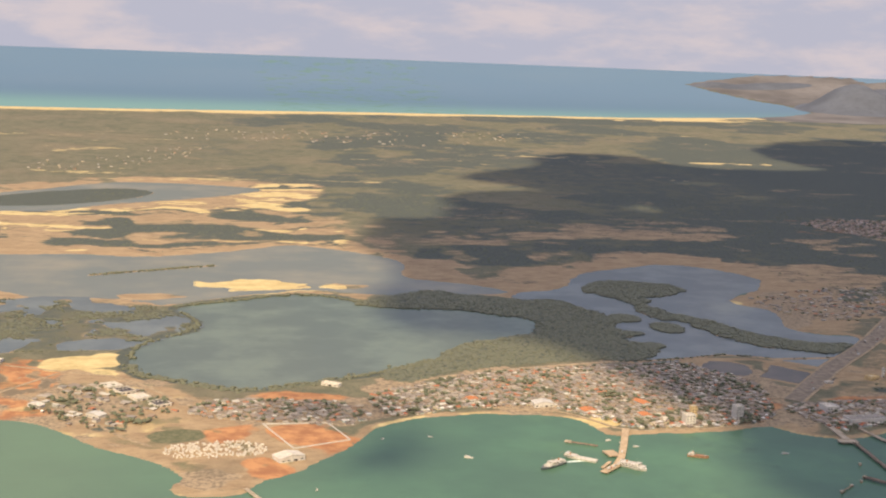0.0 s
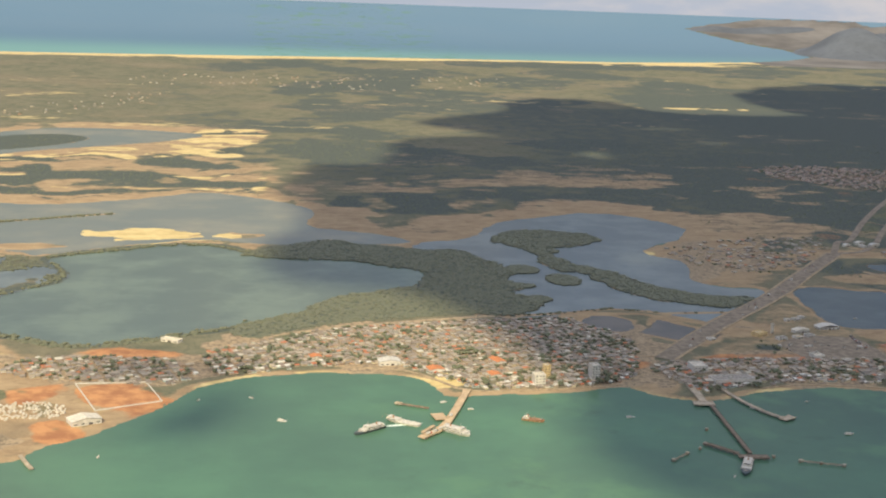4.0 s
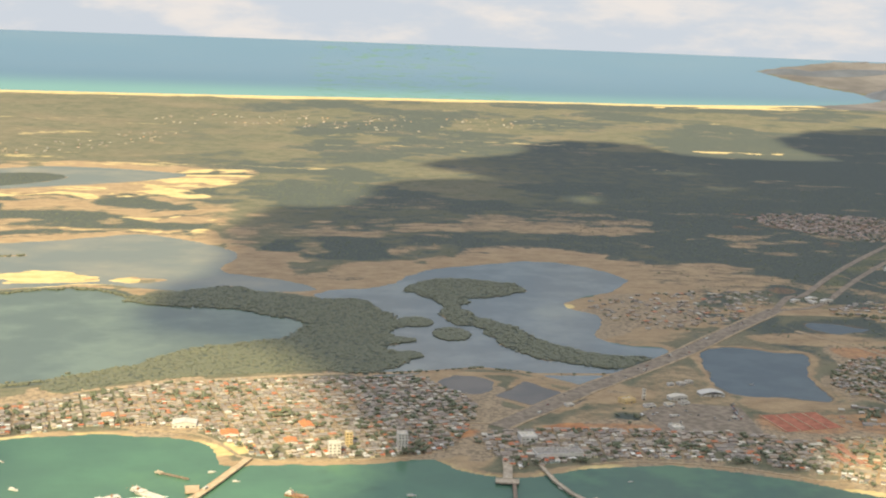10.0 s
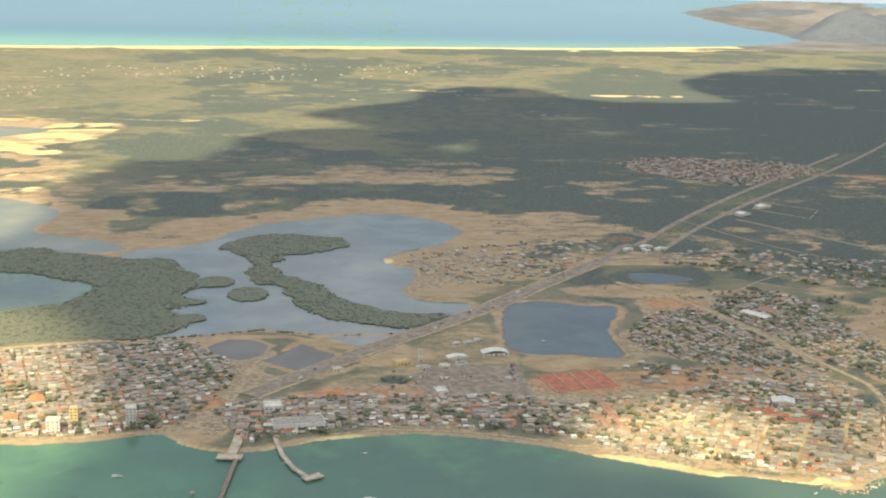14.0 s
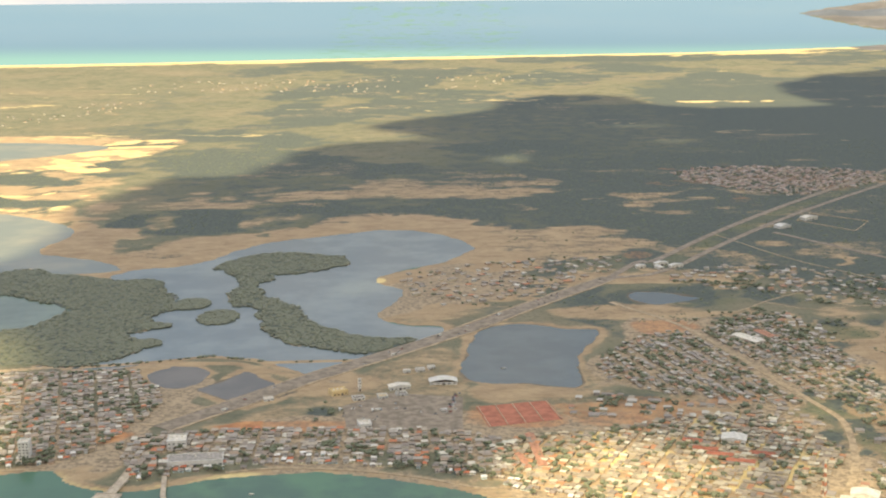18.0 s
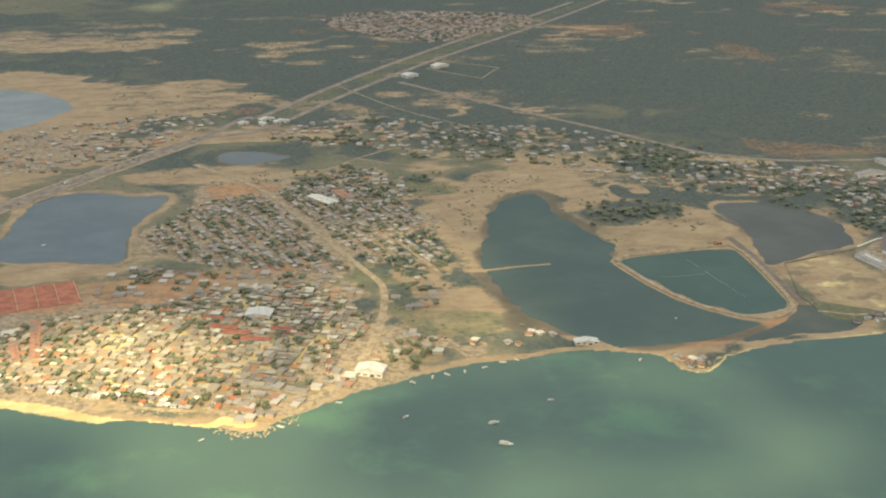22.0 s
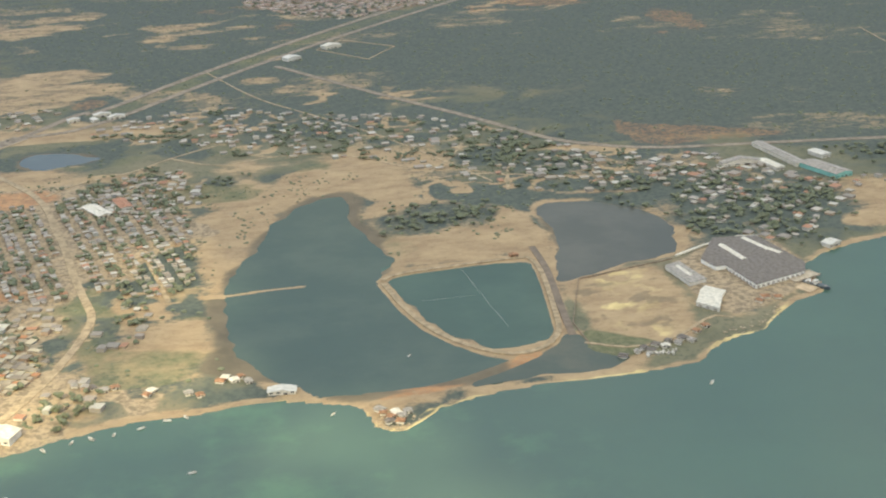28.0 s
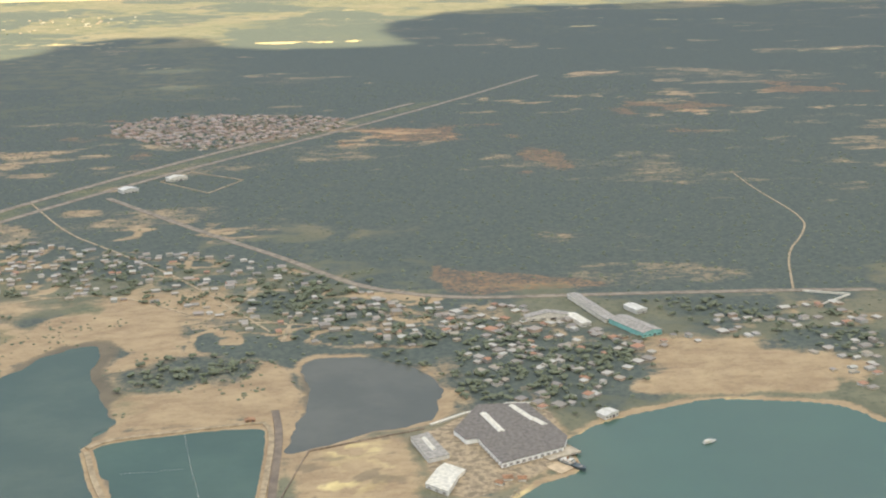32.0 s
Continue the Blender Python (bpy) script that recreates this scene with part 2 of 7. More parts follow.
DARK_SCRUB = [(-47, 1210, 65, 51), (43, 1307, 36, 34), (11, 1189, 48, 32), (215, 1409, 76, 79), (253, 1077, 39, 35), (3, 1206, 52, 44), (263, 1088, 38, 34), (839, 968, 88, 87), (888, 963, 112, 92), (1089, 1041, 72, 153), (-53, 643, 11, 9), (-25, 628, 11, 6), (-34, 584, 8, 4), (568, 828, 39, 27), (789, 573, 9, 7), (741, 554, 13, 3), (966, 859, 85, 82), (764, 1035, 42, 54), (723, 539, 17, 2), (814, 861, 72, 46), (970, 791, 52, 29)]
SHADE_NORTH = [(190, 1300), (240, 1330), (256, 1385), (300, 1530), (372, 1570), (412, 1620), (375, 1690), (350, 1730), (385, 1810), (425, 1860), (485, 1900), (525, 2060), (600, 2160), (680, 2170), (730, 2100), (745, 1970), (880, 1930), (1000, 1950), (965, 2120), (1000, 2290), (1120, 2450), (1300, 2560), (1700, 2540), (2400, 2560)]
SHADE_BAY = [(39, 622), (64, 635), (96, 633), (117, 618), (111, 595), (90, 575), (109, 551), (99, 510), (76, 481), (61, 506), (57, 526), (68, 539), (78, 568), (73, 584), (48, 599)]
LIT_TOWN = [(436, 560), (455, 599), (482, 604), (505, 595), (519, 583), (516, 557), (516, 524), (533, 527), (537, 545), (548, 546), (560, 553), (568, 549), (550, 514), (546, 498), (540, 462), (530, 442), (502, 452), (494, 487), (482, 506), (450, 536)]
THIN_CLOUD = [(535, 530), (560, 640), (560, 720), (600, 760), (628, 700), (622, 640), (632, 560), (600, 535)]
SHADE_WEST = [(300, 405), (287, 425), (275, 449), (254, 465), (238, 492), (234, 520), (243, 540), (247, 570), (239, 592), (232, 622), (233, 657), (218, 694), (193, 734), (127, 774), (109, 828), (119, 909), (136, 935), (145, 1000), (145, 1072), (125, 1137)]
HIGHWAY = [(312, 616), (369, 687), (417, 737), (473, 808), (526, 875)]
HIGHWAY_A = [(526, 875), (555, 929), (555, 910), (612, 1003), (685, 1106), (779, 1227), (903, 1387)]
HIGHWAY_B = [(526, 875), (559, 882), (619, 979), (709, 1103), (821, 1237), (941, 1395), (1066, 1574)]
ARTERIAL = [(661, 1013), (698, 944), (726, 893), (752, 850), (773, 807), (785, 788), (804, 772), (827, 762), (865, 758), (914, 752), (963, 745), (999, 738)]
TRACK = [(1046, 1003), (1038, 950), (1032, 873), (1013, 838), (990, 807), (965, 747)]
STREET_EAST = [(559, 540), (567, 557), (574, 576), (580, 602), (582, 618), (578, 633), (571, 662), (566, 690), (559, 716), (553, 746), (545, 768), (536, 784), (518, 815)]
SHORE_ROAD = [(108, 658), (136, 670), (180, 686), (211, 694), (248, 705)]
DIKE_BASIN = [(679, 625), (683, 601), (688, 583), (695, 570), (703, 561), (710, 556.5), (716, 557), (723, 562), (728, 571), (730.5, 589), (734, 616), (735, 632), (733, 639), (725, 638), (713, 637), (701, 635.5), (690, 634.5), (682, 632), (679, 628)]
DIKE_RED = [(716, 556), (710, 552), (703, 548), (695, 544), (687, 541), (680, 539.4), (668, 539), (664, 539.5)]
DIKE_SPUR = [(617, 628), (626, 628), (639, 630), (652, 630.5)]
CANAL = [(737, 648), (737.3, 629), (735, 607), (732.4, 585), (730.6, 566), (729.8, 556)]
DIKE_SALT = [(287, 709), (329, 706), (365, 680), (342, 641), (314, 668)]
DIKE_MANG = [(259, 705), (292, 712), (315, 720), (343, 709), (393, 711)]
TOWN_OLD = [(126, 606), (111, 600), (97, 596), (91, 605), (89, 634), (104, 644), (117, 651), (138, 667), (166, 679), (184, 682), (212, 688), (249, 695), (284, 703), (299, 674), (307, 643), (295, 603), (289, 586), (278, 580), (260, 575), (236, 572), (209, 571), (198, 588), (190, 601), (171, 612), (147, 611)]
TOWN_WEST = [(89, 591), (83, 621), (36, 630), (3, 621), (1, 601), (36, 590), (72, 583)]
TOWN_STRIP = [(297, 603), (321, 612), (362, 614), (433, 611), (451, 587), (443, 554), (424, 565), (403, 571), (370, 577), (325, 566), (311, 562), (305, 579)]
TOWN_BRIGHT = [(441, 547), (437, 588), (454, 602), (484, 608), (528, 625), (553, 627), (572, 591), (567, 566), (532, 527), (512, 517), (478, 535)]
TOWN_GRID = [(490, 687), (509, 731), (534, 753), (554, 748), (577, 788), (603, 772), (614, 699), (615, 629), (596, 630), (584, 645), (570, 630), (533, 646), (512, 654)]
HEADLAND = [(-78, 622), (-63, 664), (-31, 657), (3, 616), (-7, 600), (-16, 590), (-32, 569), (-55, 593)]
VILLAGE = [(400, 890), (423, 907), (462, 923), (540, 942), (540, 907), (491, 846), (459, 809), (416, 811)]
SUBURB = [(549, 867), (615, 916), (675, 877), (732, 861), (779, 803), (819, 752), (816, 695), (759, 709), (728, 732), (697, 783), (646, 796), (590, 846)]
SUBURB_LOW = [(572, 768), (601, 807), (622, 740), (607, 728), (588, 711), (572, 736)]
ROSE_TOWN = [(630, 1293), (690, 1359), (839, 1321), (821, 1237), (767, 1208), (725, 1167), (693, 1187)]
EAST_TOWN = [(805, 743), (840, 752), (859, 731), (872, 698), (893, 694), (873, 671), (849, 640), (828, 621), (812, 648), (807, 685)]
EAST_SHORE = [(930, 675), (977, 694), (937, 621), (929, 629)]
EAST_ROAD = [(876, 697), (956, 731), (991, 719), (972, 684), (938, 691), (888, 682)]
FAR_ROW = [(-97, 2176), (-26, 2497), (330, 2455), (656, 2602), (553, 2246), (323, 2221), (78, 2254)]
FAR_WEST = [(-222, 1685), (-226, 1855), (-128, 1897), (-60, 2114), (25, 2060), (-100, 1765)]
MANG_NORTHWEST = [(-169, 787), (-159, 831), (-146, 871), (-82, 893), (-26, 864), (0, 818), (5, 794), (-19, 767), (-33, 740), (-61, 736), (-93, 736), (-152, 723)]
RIM_NORTH = [(-13, 857), (4, 869), (30, 882), (53, 898), (70, 905), (89, 901), (111, 877), (153, 896)]
RIM_SOUTH = [(-31, 701), (-25, 681), (0, 663), (18, 649), (41, 648), (65, 659), (95, 678), (115, 691), (143, 713)]
RIM_SALT = [(-76, 974), (-52, 987), (-32, 996), (-11, 1008), (15, 1019)]
RIM_SALT_WEST = [(-200, 1034), (-181, 980), (-159, 954), (-151, 921), (-130, 904)]
BEACH_BRIGHT = [(441, 541), (461, 532), (477, 522), (494, 514), (511, 509), (516, 512), (522, 508)]
BEACH_EAST = [(524, 506), (533, 515), (549, 522), (566, 530), (584, 537), (608, 542), (632, 544)]
GRAVEYARD = [(-9, 549), (-4, 559), (33, 562), (39, 543), (17, 538), (-5, 540)]
LOT = [(382, 641), (402, 658), (432, 651), (431, 624), (431, 609), (416, 609), (385, 613)]
STREET_A = [(526, 707), (535, 666), (543, 629)]
STREET_B = [(506, 703), (513, 677), (521, 647)]
STREET_C = [(585, 724), (602, 647), (606, 626)]
STREET_D = [(492, 667), (530, 674), (564, 679)]
STREET_E = [(260, 579), (268, 636), (271, 690)]
STREET_F = [(209, 575), (212, 685)]
STREET_G = [(471, 537), (501, 604)]
STREET_H = [(538, 565), (548, 602), (567, 619)]
STREET_J = [(547, 734), (553, 689), (560, 659)]
STREET_K = [(551, 660), (570, 663)]
STREET_L = [(710, 742), (734, 748), (752, 740), (782, 727), (804, 729)]
STREET_M = [(739, 798), (726, 768), (715, 752)]
STREET_N = [(744, 719), (751, 754), (770, 790)]
MARSH_EDGE = [(730, 566), (730, 553), (736, 548.5), (745, 548), (741, 544.6), (729, 543), (716, 543.5), (707, 542), (698, 540), (694, 539), (703, 546), (711, 550), (716, 553), (723, 559), (729, 566)]
CANNERY_LOT = [(738, 610), (750, 617), (763, 623), (778, 623), (776, 600), (771, 575), (766, 558), (759, 553), (748, 560), (734, 571)]
CANNERY_YARD = [(777, 617), (798, 633), (827, 638), (823, 600), (812, 582), (792, 572), (782, 570), (778, 589)]
ISTHMUS = [(685, 648), (675, 685), (681, 711), (692, 724), (736, 710), (750, 675), (746, 638), (736, 615), (733, 641), (704, 638)]
WEST_BANK = [(631, 724), (643, 744), (657, 774), (672, 777), (701, 768), (713, 732), (702, 711), (689, 715), (678, 727), (667, 732), (655, 720), (645, 710), (640, 688), (635, 664), (628, 648), (620, 638), (615, 656), (614, 679), (624, 697)]
NORTH_BANK = [(690, 716), (700, 765), (740, 760), (755, 735), (748, 705), (715, 708)]
GREEN_LOT = [(734, 571), (742, 564), (755, 555), (748, 549), (738, 549), (731, 554)]
WET_MUD = [(620, 631), (625, 623), (627, 595), (631, 571), (635, 560), (625, 560), (614, 564), (617, 575), (621, 588), (620, 612)]
SAND_FIELD = [(598, 600), (614, 611), (619, 601), (618, 588), (611, 570), (604, 563), (599, 581)]
DUNE_PATH = [(474, 792), (508, 812), (538, 801), (567, 790), (600, 791), (614, 758), (644, 753), (633, 709), (608, 741), (585, 762), (561, 766), (520, 772)]
EAST_BEACH = [(854, 644), (883, 667), (911, 683), (934, 683), (930, 657), (933, 633), (920, 625), (890, 634), (870, 633)]
RED_FIELD = [(467, 636), (488, 645), (521, 650), (527, 631), (558, 615), (520, 606), (474, 606)]
ROAD_RED = [(820, 827), (827, 810), (875, 789), (895, 770), (867, 763), (820, 772), (814, 783)]
SAND_FLATS = [(-286, 1244), (-196, 1326), (-33, 1461), (100, 1629), (167, 1574), (126, 1464), (134, 1233), (165, 1117), (123, 1083), (57, 1111), (-50, 1064), (-106, 1071), (-238, 1058)]
TERMINAL_GROUND = [(333, 622), (369, 657), (411, 726), (430, 734), (436, 678), (434, 647), (438, 609), (384, 607), (336, 605)]
PALE_FIELD = [(433, 668), (462, 675), (464, 646), (437, 640)]
HEADLAND_GROUND = [(-127, 626), (-109, 666), (-86, 693), (-32, 694), (2, 636), (41, 600), (76, 564), (60, 538), (34, 514), (26, 497), (1, 497), (3, 514), (-12, 539), (-38, 560), (-72, 599), (-120, 598)]
PROMENADE = [(150, 610), (172, 606), (186, 601), (197, 584), (204, 569), (236, 570), (260, 573), (278, 577)]
PROMENADE_EAST = [(344, 569), (359, 573), (380, 572), (401, 567), (421, 559), (437, 549), (453, 553), (478, 533), (504, 519), (530, 520), (550, 529)]
GREEN_FIELD = [(-18, 575), (7, 583), (13, 564), (-11, 557)]
HEAD_RED = [(-139, 672), (-119, 712), (-101, 696), (-68, 676), (-60, 660), (-76, 641), (-101, 628), (-127, 625)]
HEAD_YELLOW = [(-65, 714), (-44, 724), (-37, 704), (-33, 674), (-45, 679), (-64, 691)]
HEAD_FIELD = [(36, 583), (59, 587), (71, 562), (61, 552), (46, 556), (38, 569)]
HEAD_ORANGE = [(11, 581), (28, 577), (30, 563), (16, 558)]
HEAD_TIP_RED = [(23, 535), (38, 540), (41, 525), (29, 517)]
HEAD_TIP = [(7, 537), (27, 535), (29, 517), (26, 503), (14, 499), (2, 507), (4, 519)]
HEAD_ROAD_A = [(-119, 592), (-103, 623), (-84, 655), (-66, 682)]
HEAD_ROAD_B = [(-95, 700), (-65, 686), (-32, 674), (-15, 648), (3, 613), (23, 624), (42, 617), (68, 608), (91, 622)]
HEAD_ROAD_C = [(-81, 642), (-64, 633), (-43, 597), (-27, 570), (-13, 556)]
CANNERY_ROAD = [(730, 563), (745, 551), (763, 557), (777, 571), (783, 567)]
SUBURB_ROAD_A = [(550, 765), (563, 783), (585, 792), (601, 812), (624, 830)]
SUBURB_ROAD_B = [(601, 812), (625, 789), (646, 801), (672, 801), (692, 785), (710, 760), (731, 755), (749, 739)]
SUBURB_ROAD_C = [(618, 1009), (646, 924), (667, 889), (698, 835), (714, 799), (740, 733)]
SHORE_ROW = [(533, 535), (550, 540), (563, 544), (564, 534), (546, 523), (533, 514), (522, 507), (518, 515)]
SUBURB_SHORE = [(580, 627), (602, 627), (604, 602), (582, 571), (592, 545), (576, 533), (565, 546), (574, 579)]
RED_STREET = [(472, 647), (495, 655), (539, 639), (574, 626), (576, 605), (552, 601), (513, 620), (474, 623)]


# ---- arithmetic for the plan ----
def rounded(points, times=2, closed=True):
    p = np.array(points, float)
    for _ in range(times):
        q = np.roll(p, -1, 0) if closed else p[1:]
        a = p if closed else p[:-1]
        r = np.empty((2 * len(a), 2))
        r[0::2], r[1::2] = 0.75 * a + 0.25 * q, 0.25 * a + 0.75 * q
        p = r if closed else np.vstack([p[:1], r, p[-1:]])
    return p


def to_line(p, line, reach=1e6):
    """Distance of points from a polyline, exact within reach."""
    line = np.asarray(line, float)
    best = np.full(len(p), reach * reach)
    px, py = np.ascontiguousarray(p[:, 0]), np.ascontiguousarray(p[:, 1])
    for a, b in zip(line[:-1], line[1:]):
        lo, hi = np.minimum(a, b) - reach, np.maximum(a, b) + reach
        k = np.nonzero((px > lo[0]) & (px < hi[0]) & (py > lo[1]) & (py < hi[1]))[0]
        ab = b - a
        qx, qy = px[k] - a[0], py[k] - a[1]
        s = np.clip((qx * ab[0] + qy * ab[1]) / max(ab @ ab, 1e-9), 0, 1)
        best[k] = np.minimum(best[k], (qx - s * ab[0]) ** 2 + (qy - s * ab[1]) ** 2)
    return np.sqrt(best)


def inside(p, poly):
    odd = np.zeros(len(p), bool)
    for a, b in zip(poly, np.roll(poly, -1, 0)):
        if a[1] == b[1]:
            continue
        cross = (a[1] > p[:, 1]) != (b[1] > p[:, 1])
        odd ^= cross & (p[:, 0] < (b[0] - a[0]) * (p[:, 1] - a[1]) / (b[1] - a[1]) + a[0])
    return odd


def signed(p, poly, reach=90.0):
    """Distance from a polygon's edge, positive inside; exact within reach of its box."""
    poly = np.asarray(poly, float)
    out = np.full(len(p), -reach)
    near = np.all((p > poly.min(0) - reach) & (p < poly.max(0) + reach), 1)
    q = p[near]
    d = np.minimum(to_line(q, np.vstack([poly, poly[:1]]), reach), reach)
    out[near] = np.where(inside(q, poly), d, -d)
    return out


def dots(p, size, seed=0):
    """Smooth value noise, -1 to 1."""
    q = p / size + seed * 17.31
    c = np.floor(q).astype(np.int64)
    f = q - c
    f = f * f * (3 - 2 * f)

    def rnd(i, j):
        h = (i * 374761393 + j * 668265263 + seed * 974634777) & 0x7FFFFFFF
        h = ((h ^ (h >> 13)) * 1274126177) & 0x7FFFFFFF
        return ((h ^ (h >> 16)) & 0xFFFF) / 32767.5 - 1
    a, b = rnd(c[:, 0], c[:, 1]), rnd(c[:, 0] + 1, c[:, 1])
    e, g = rnd(c[:, 0], c[:, 1] + 1), rnd(c[:, 0] + 1, c[:, 1] + 1)
    return (a * (1 - f[:, 0]) + b * f[:, 0]) * (1 - f[:, 1]) + (e * (1 - f[:, 0]) + g * f[:, 0]) * f[:, 1]


def rough_noise(p, size, octaves=4, seed=0):
    return sum(dots(p, size / 2**k, seed + k) * 0.5**k for k in range(octaves))


def ramp(v, low, high):
    s = np.clip((v - low) / (high - low), 0, 1)
    return s * s * (3 - 2 * s)


def blobs(p, ellipses, wobble, feather=0.35):
    """Cover weight of a set of ellipses with uneven edges."""
    out = np.zeros(len(p))
    for x, y, rx, ry in ellipses:
        near = (abs(p[:, 0] - x) < 2 * rx) & (abs(p[:, 1] - y) < 2 * ry)
        q = p[near]
        e = np.hypot((q[:, 0] - x) / rx, (q[:, 1] - y) / ry) + wobble[near] * 0.75
        out[near] = np.maximum(out[near], 1 - ramp(e, 1 - feather, 1 + feather))
    return out


CENTRE, RIM = np.array([400.0, 100.0]), 4500.0
NEAR_COAST = rounded(COAST_WEST[:-1] + COAST_TOWN[:-1] + COAST_EAST, 1, False)
LAND = np.vstack([NEAR_COAST, [(960, 596), (1020, 600), (1200, 560), (3000, 300), (5500, 200), (5500, 4300), (2700, 4080), (2300, 4250), (1900, 4330), (1700, 4275), (1590, 4225), (1611, 4168), (1639, 4084), (1676, 3977), (1708, 3867), (1747, 3782), (1766, 3659), (1742, 3560), (1600, 3420), (1460, 3320), (1042, 3130), (400, 3040), (-213, 2900), (-560, 2840), (-5500, 2700), (-5500, 640), (-700, 615), (-300, 590), (-180, 588)]])
LAGOONS = {
    "main_lagoon": rounded(LAG_MAIN), "middle_lagoon": rounded(LAG_MID), "salt_flat_lagoon": rounded(LAG_NW), "far_lagoon": rounded(LAG_FAR),
    "salt_pan": np.array(POND_SALT, float), "thin_pond": rounded(POND_THIN), "highway_pond": rounded(POND_P2), "small_pond": rounded(POND_P3),
    "great_pond": rounded(POND_P4, 1), "walled_basin": rounded(POND_P5, 1), "east_pond": rounded(POND_P6), "marsh": rounded(MARSH_EDGE, 1), "mangrove_pools": rounded(MANG_NORTHWEST, 1),
}
ISLETS = [(307, 794, 10.5, 15.5), (288, 824, 10, 13), (277, 778, 8, 6), (279, 744, 8, 8)]
MANGROVES = [rounded(MANG_S), rounded(MANG_W), rounded(MANG_NORTHWEST), rounded(ISLE_FAR)]
RIMS = [RIM_NORTH, RIM_SOUTH, RIM_SALT, RIM_SALT_WEST]
ROADS = {"HIGHWAY": (HIGHWAY, 6.5), "A": (HIGHWAY_A, 3.2), "B": (HIGHWAY_B, 3.2)}
DIKES = [(DIKE_BASIN, 2.2), (DIKE_RED, 2.6), (DIKE_SPUR, 0.9), (DIKE_SALT, 1.6), (DIKE_MANG, 1.3)]


def rise(p):
    """The far sea and shore climb to the horizon."""
    r = np.hypot(p[:, 0] - CENTRE[0], p[:, 1] - CENTRE[1])
    s = np.clip((r - 3150) / (RIM - 3150), 0, 1)
    return 19 * ramp(r, 1700, 3100) + 107 * s**3.0 - np.clip(r - RIM, 0, None) * 0.3


def survey(p):
    """Distances over land: from the sea, from the lagoons (positive on dry ground), and both together."""
    w = rough_noise(p, 14, 3, 3)
    sea = signed(p, LAND, 300) + w * 0.7 + 0.8
    lag = np.full(len(p), 90.0)
    for poly in LAGOONS.values():
        lag = np.minimum(lag, -signed(p, poly))
    lag += (w + 0.6 * rough_noise(p, 5, 2, 9)) * np.where(lag > -60, 1.6, 0)
    for poly in MANGROVES:
        part_d = np.minimum(signed(p, poly, 60) + w * 2.5, 6.0)
        if poly is MANGROVES[2]:
            part_d = np.where(part_d > -8, np.minimum(part_d + 6, rough_noise(p, 26, 3, 81) * 8 + 2.0), part_d)
        lag = np.maximum(lag, part_d)
    for x, y, rx, ry in ISLETS:
        lag = np.maximum(lag, np.clip((1 - np.hypot((p[:, 0] - x) / rx, (p[:, 1] - y) / ry)) * min(rx, ry) + w, -50, 4))
    for x, y, rx, ry in SHOALS:
        lag = np.maximum(lag, np.clip((1 - np.hypot((p[:, 0] - x) / rx, (p[:, 1] - y) / ry) + w * 0.25) * 5, -50, 1.5))
    for line, half in list(ROADS.values()) + DIKES + [(v, 1.2) for v in RIMS]:
        line = np.array(line, float)
        lag = np.maximum(lag, half + 1.2 - to_line(p, line, 30))
    return sea, lag, np.minimum(sea, lag)


def height(d):
    return np.where(d > 0, 0.9 * (1 - np.exp(-np.maximum(d, 0) / 9)), np.maximum(d * 0.25, -3.0))


def steps(*spans):
    out = []
    for a, b, n in spans:
        out += list(np.linspace(a, b, n, endpoint=False))
    return np.array(out + [spans[-1][1]])


# ---- materials ----
def surface(name, rough=0.85, metal=0.0, spec=0.3):
    m = bpy.data.materials.new(name)
    m.use_nodes = True
    t = m.node_tree
    nodes_of(t)
    b = add(t, "ShaderNodeBsdfPrincipled", Roughness=rough, Metallic=metal, Specular_IOR_Level=spec)
    o = t.nodes.new("ShaderNodeOutputMaterial")
    t.links.new(b.outputs[0], o.inputs[0])
    where = t.nodes.new("ShaderNodeNewGeometry")
    return m, t, b, where.outputs["Position"]


def bumped(t, b, value, strength, distance):
    n = add(t, "ShaderNodeBump", Strength=strength, Distance=distance)
    t.links.new(value, n.inputs["Height"])
    t.links.new(n.outputs[0], b.inputs["Normal"])


def plain(name, colour, rough=0.8, metal=0.0, vary=0.25, scale=0.8):
    m, t, b, where = surface(name, rough, metal)
    g1, g2 = grain(t, where, scale), grain(t, where, scale * 7, 3)
    dark = tuple(c * (1 - vary) for c in colour)
    pale = tuple(min(1, c * (1 + vary)) for c in colour)
    c = mix(t, dark, pale, fade(t, g1, 0.3, 0.7))
    c = mix(t, c, tuple(c0 * 0.7 for c0 in colour), fade(t, g2, 0.5, 0.75, 0, 0.5))
    t.links.new(c, b.inputs["Base Color"])
    return m


def varied(name, colours, rough=0.8, by="island"):
    """One of several paints for each piece, with stains."""
    m, t, b, where = surface(name, rough)
    if by == "island":
        pick = t.nodes.new("ShaderNodeNewGeometry").outputs["Random Per Island"]
    else:
        pick = t.nodes.new("ShaderNodeObjectInfo").outputs["Random"]
    r = t.nodes.new("ShaderNodeValToRGB")
    r.color_ramp.interpolation = "CONSTANT"
    while len(r.color_ramp.elements) < len(colours):
        r.color_ramp.elements.new(0.5)
    for k, colour in enumerate(colours):
        e = r.color_ramp.elements[k]
        e.position, e.color = k / len(colours), (*colour, 1)
    t.links.new(pick, r.inputs[0])
    c = mix(t, r.outputs[0], (0.16, 0.13, 0.10), fade(t, grain(t, where, 1.6, 5), 0.45, 0.8, 0, 0.55))
    t.links.new(c, b.inputs["Base Color"])
    return m


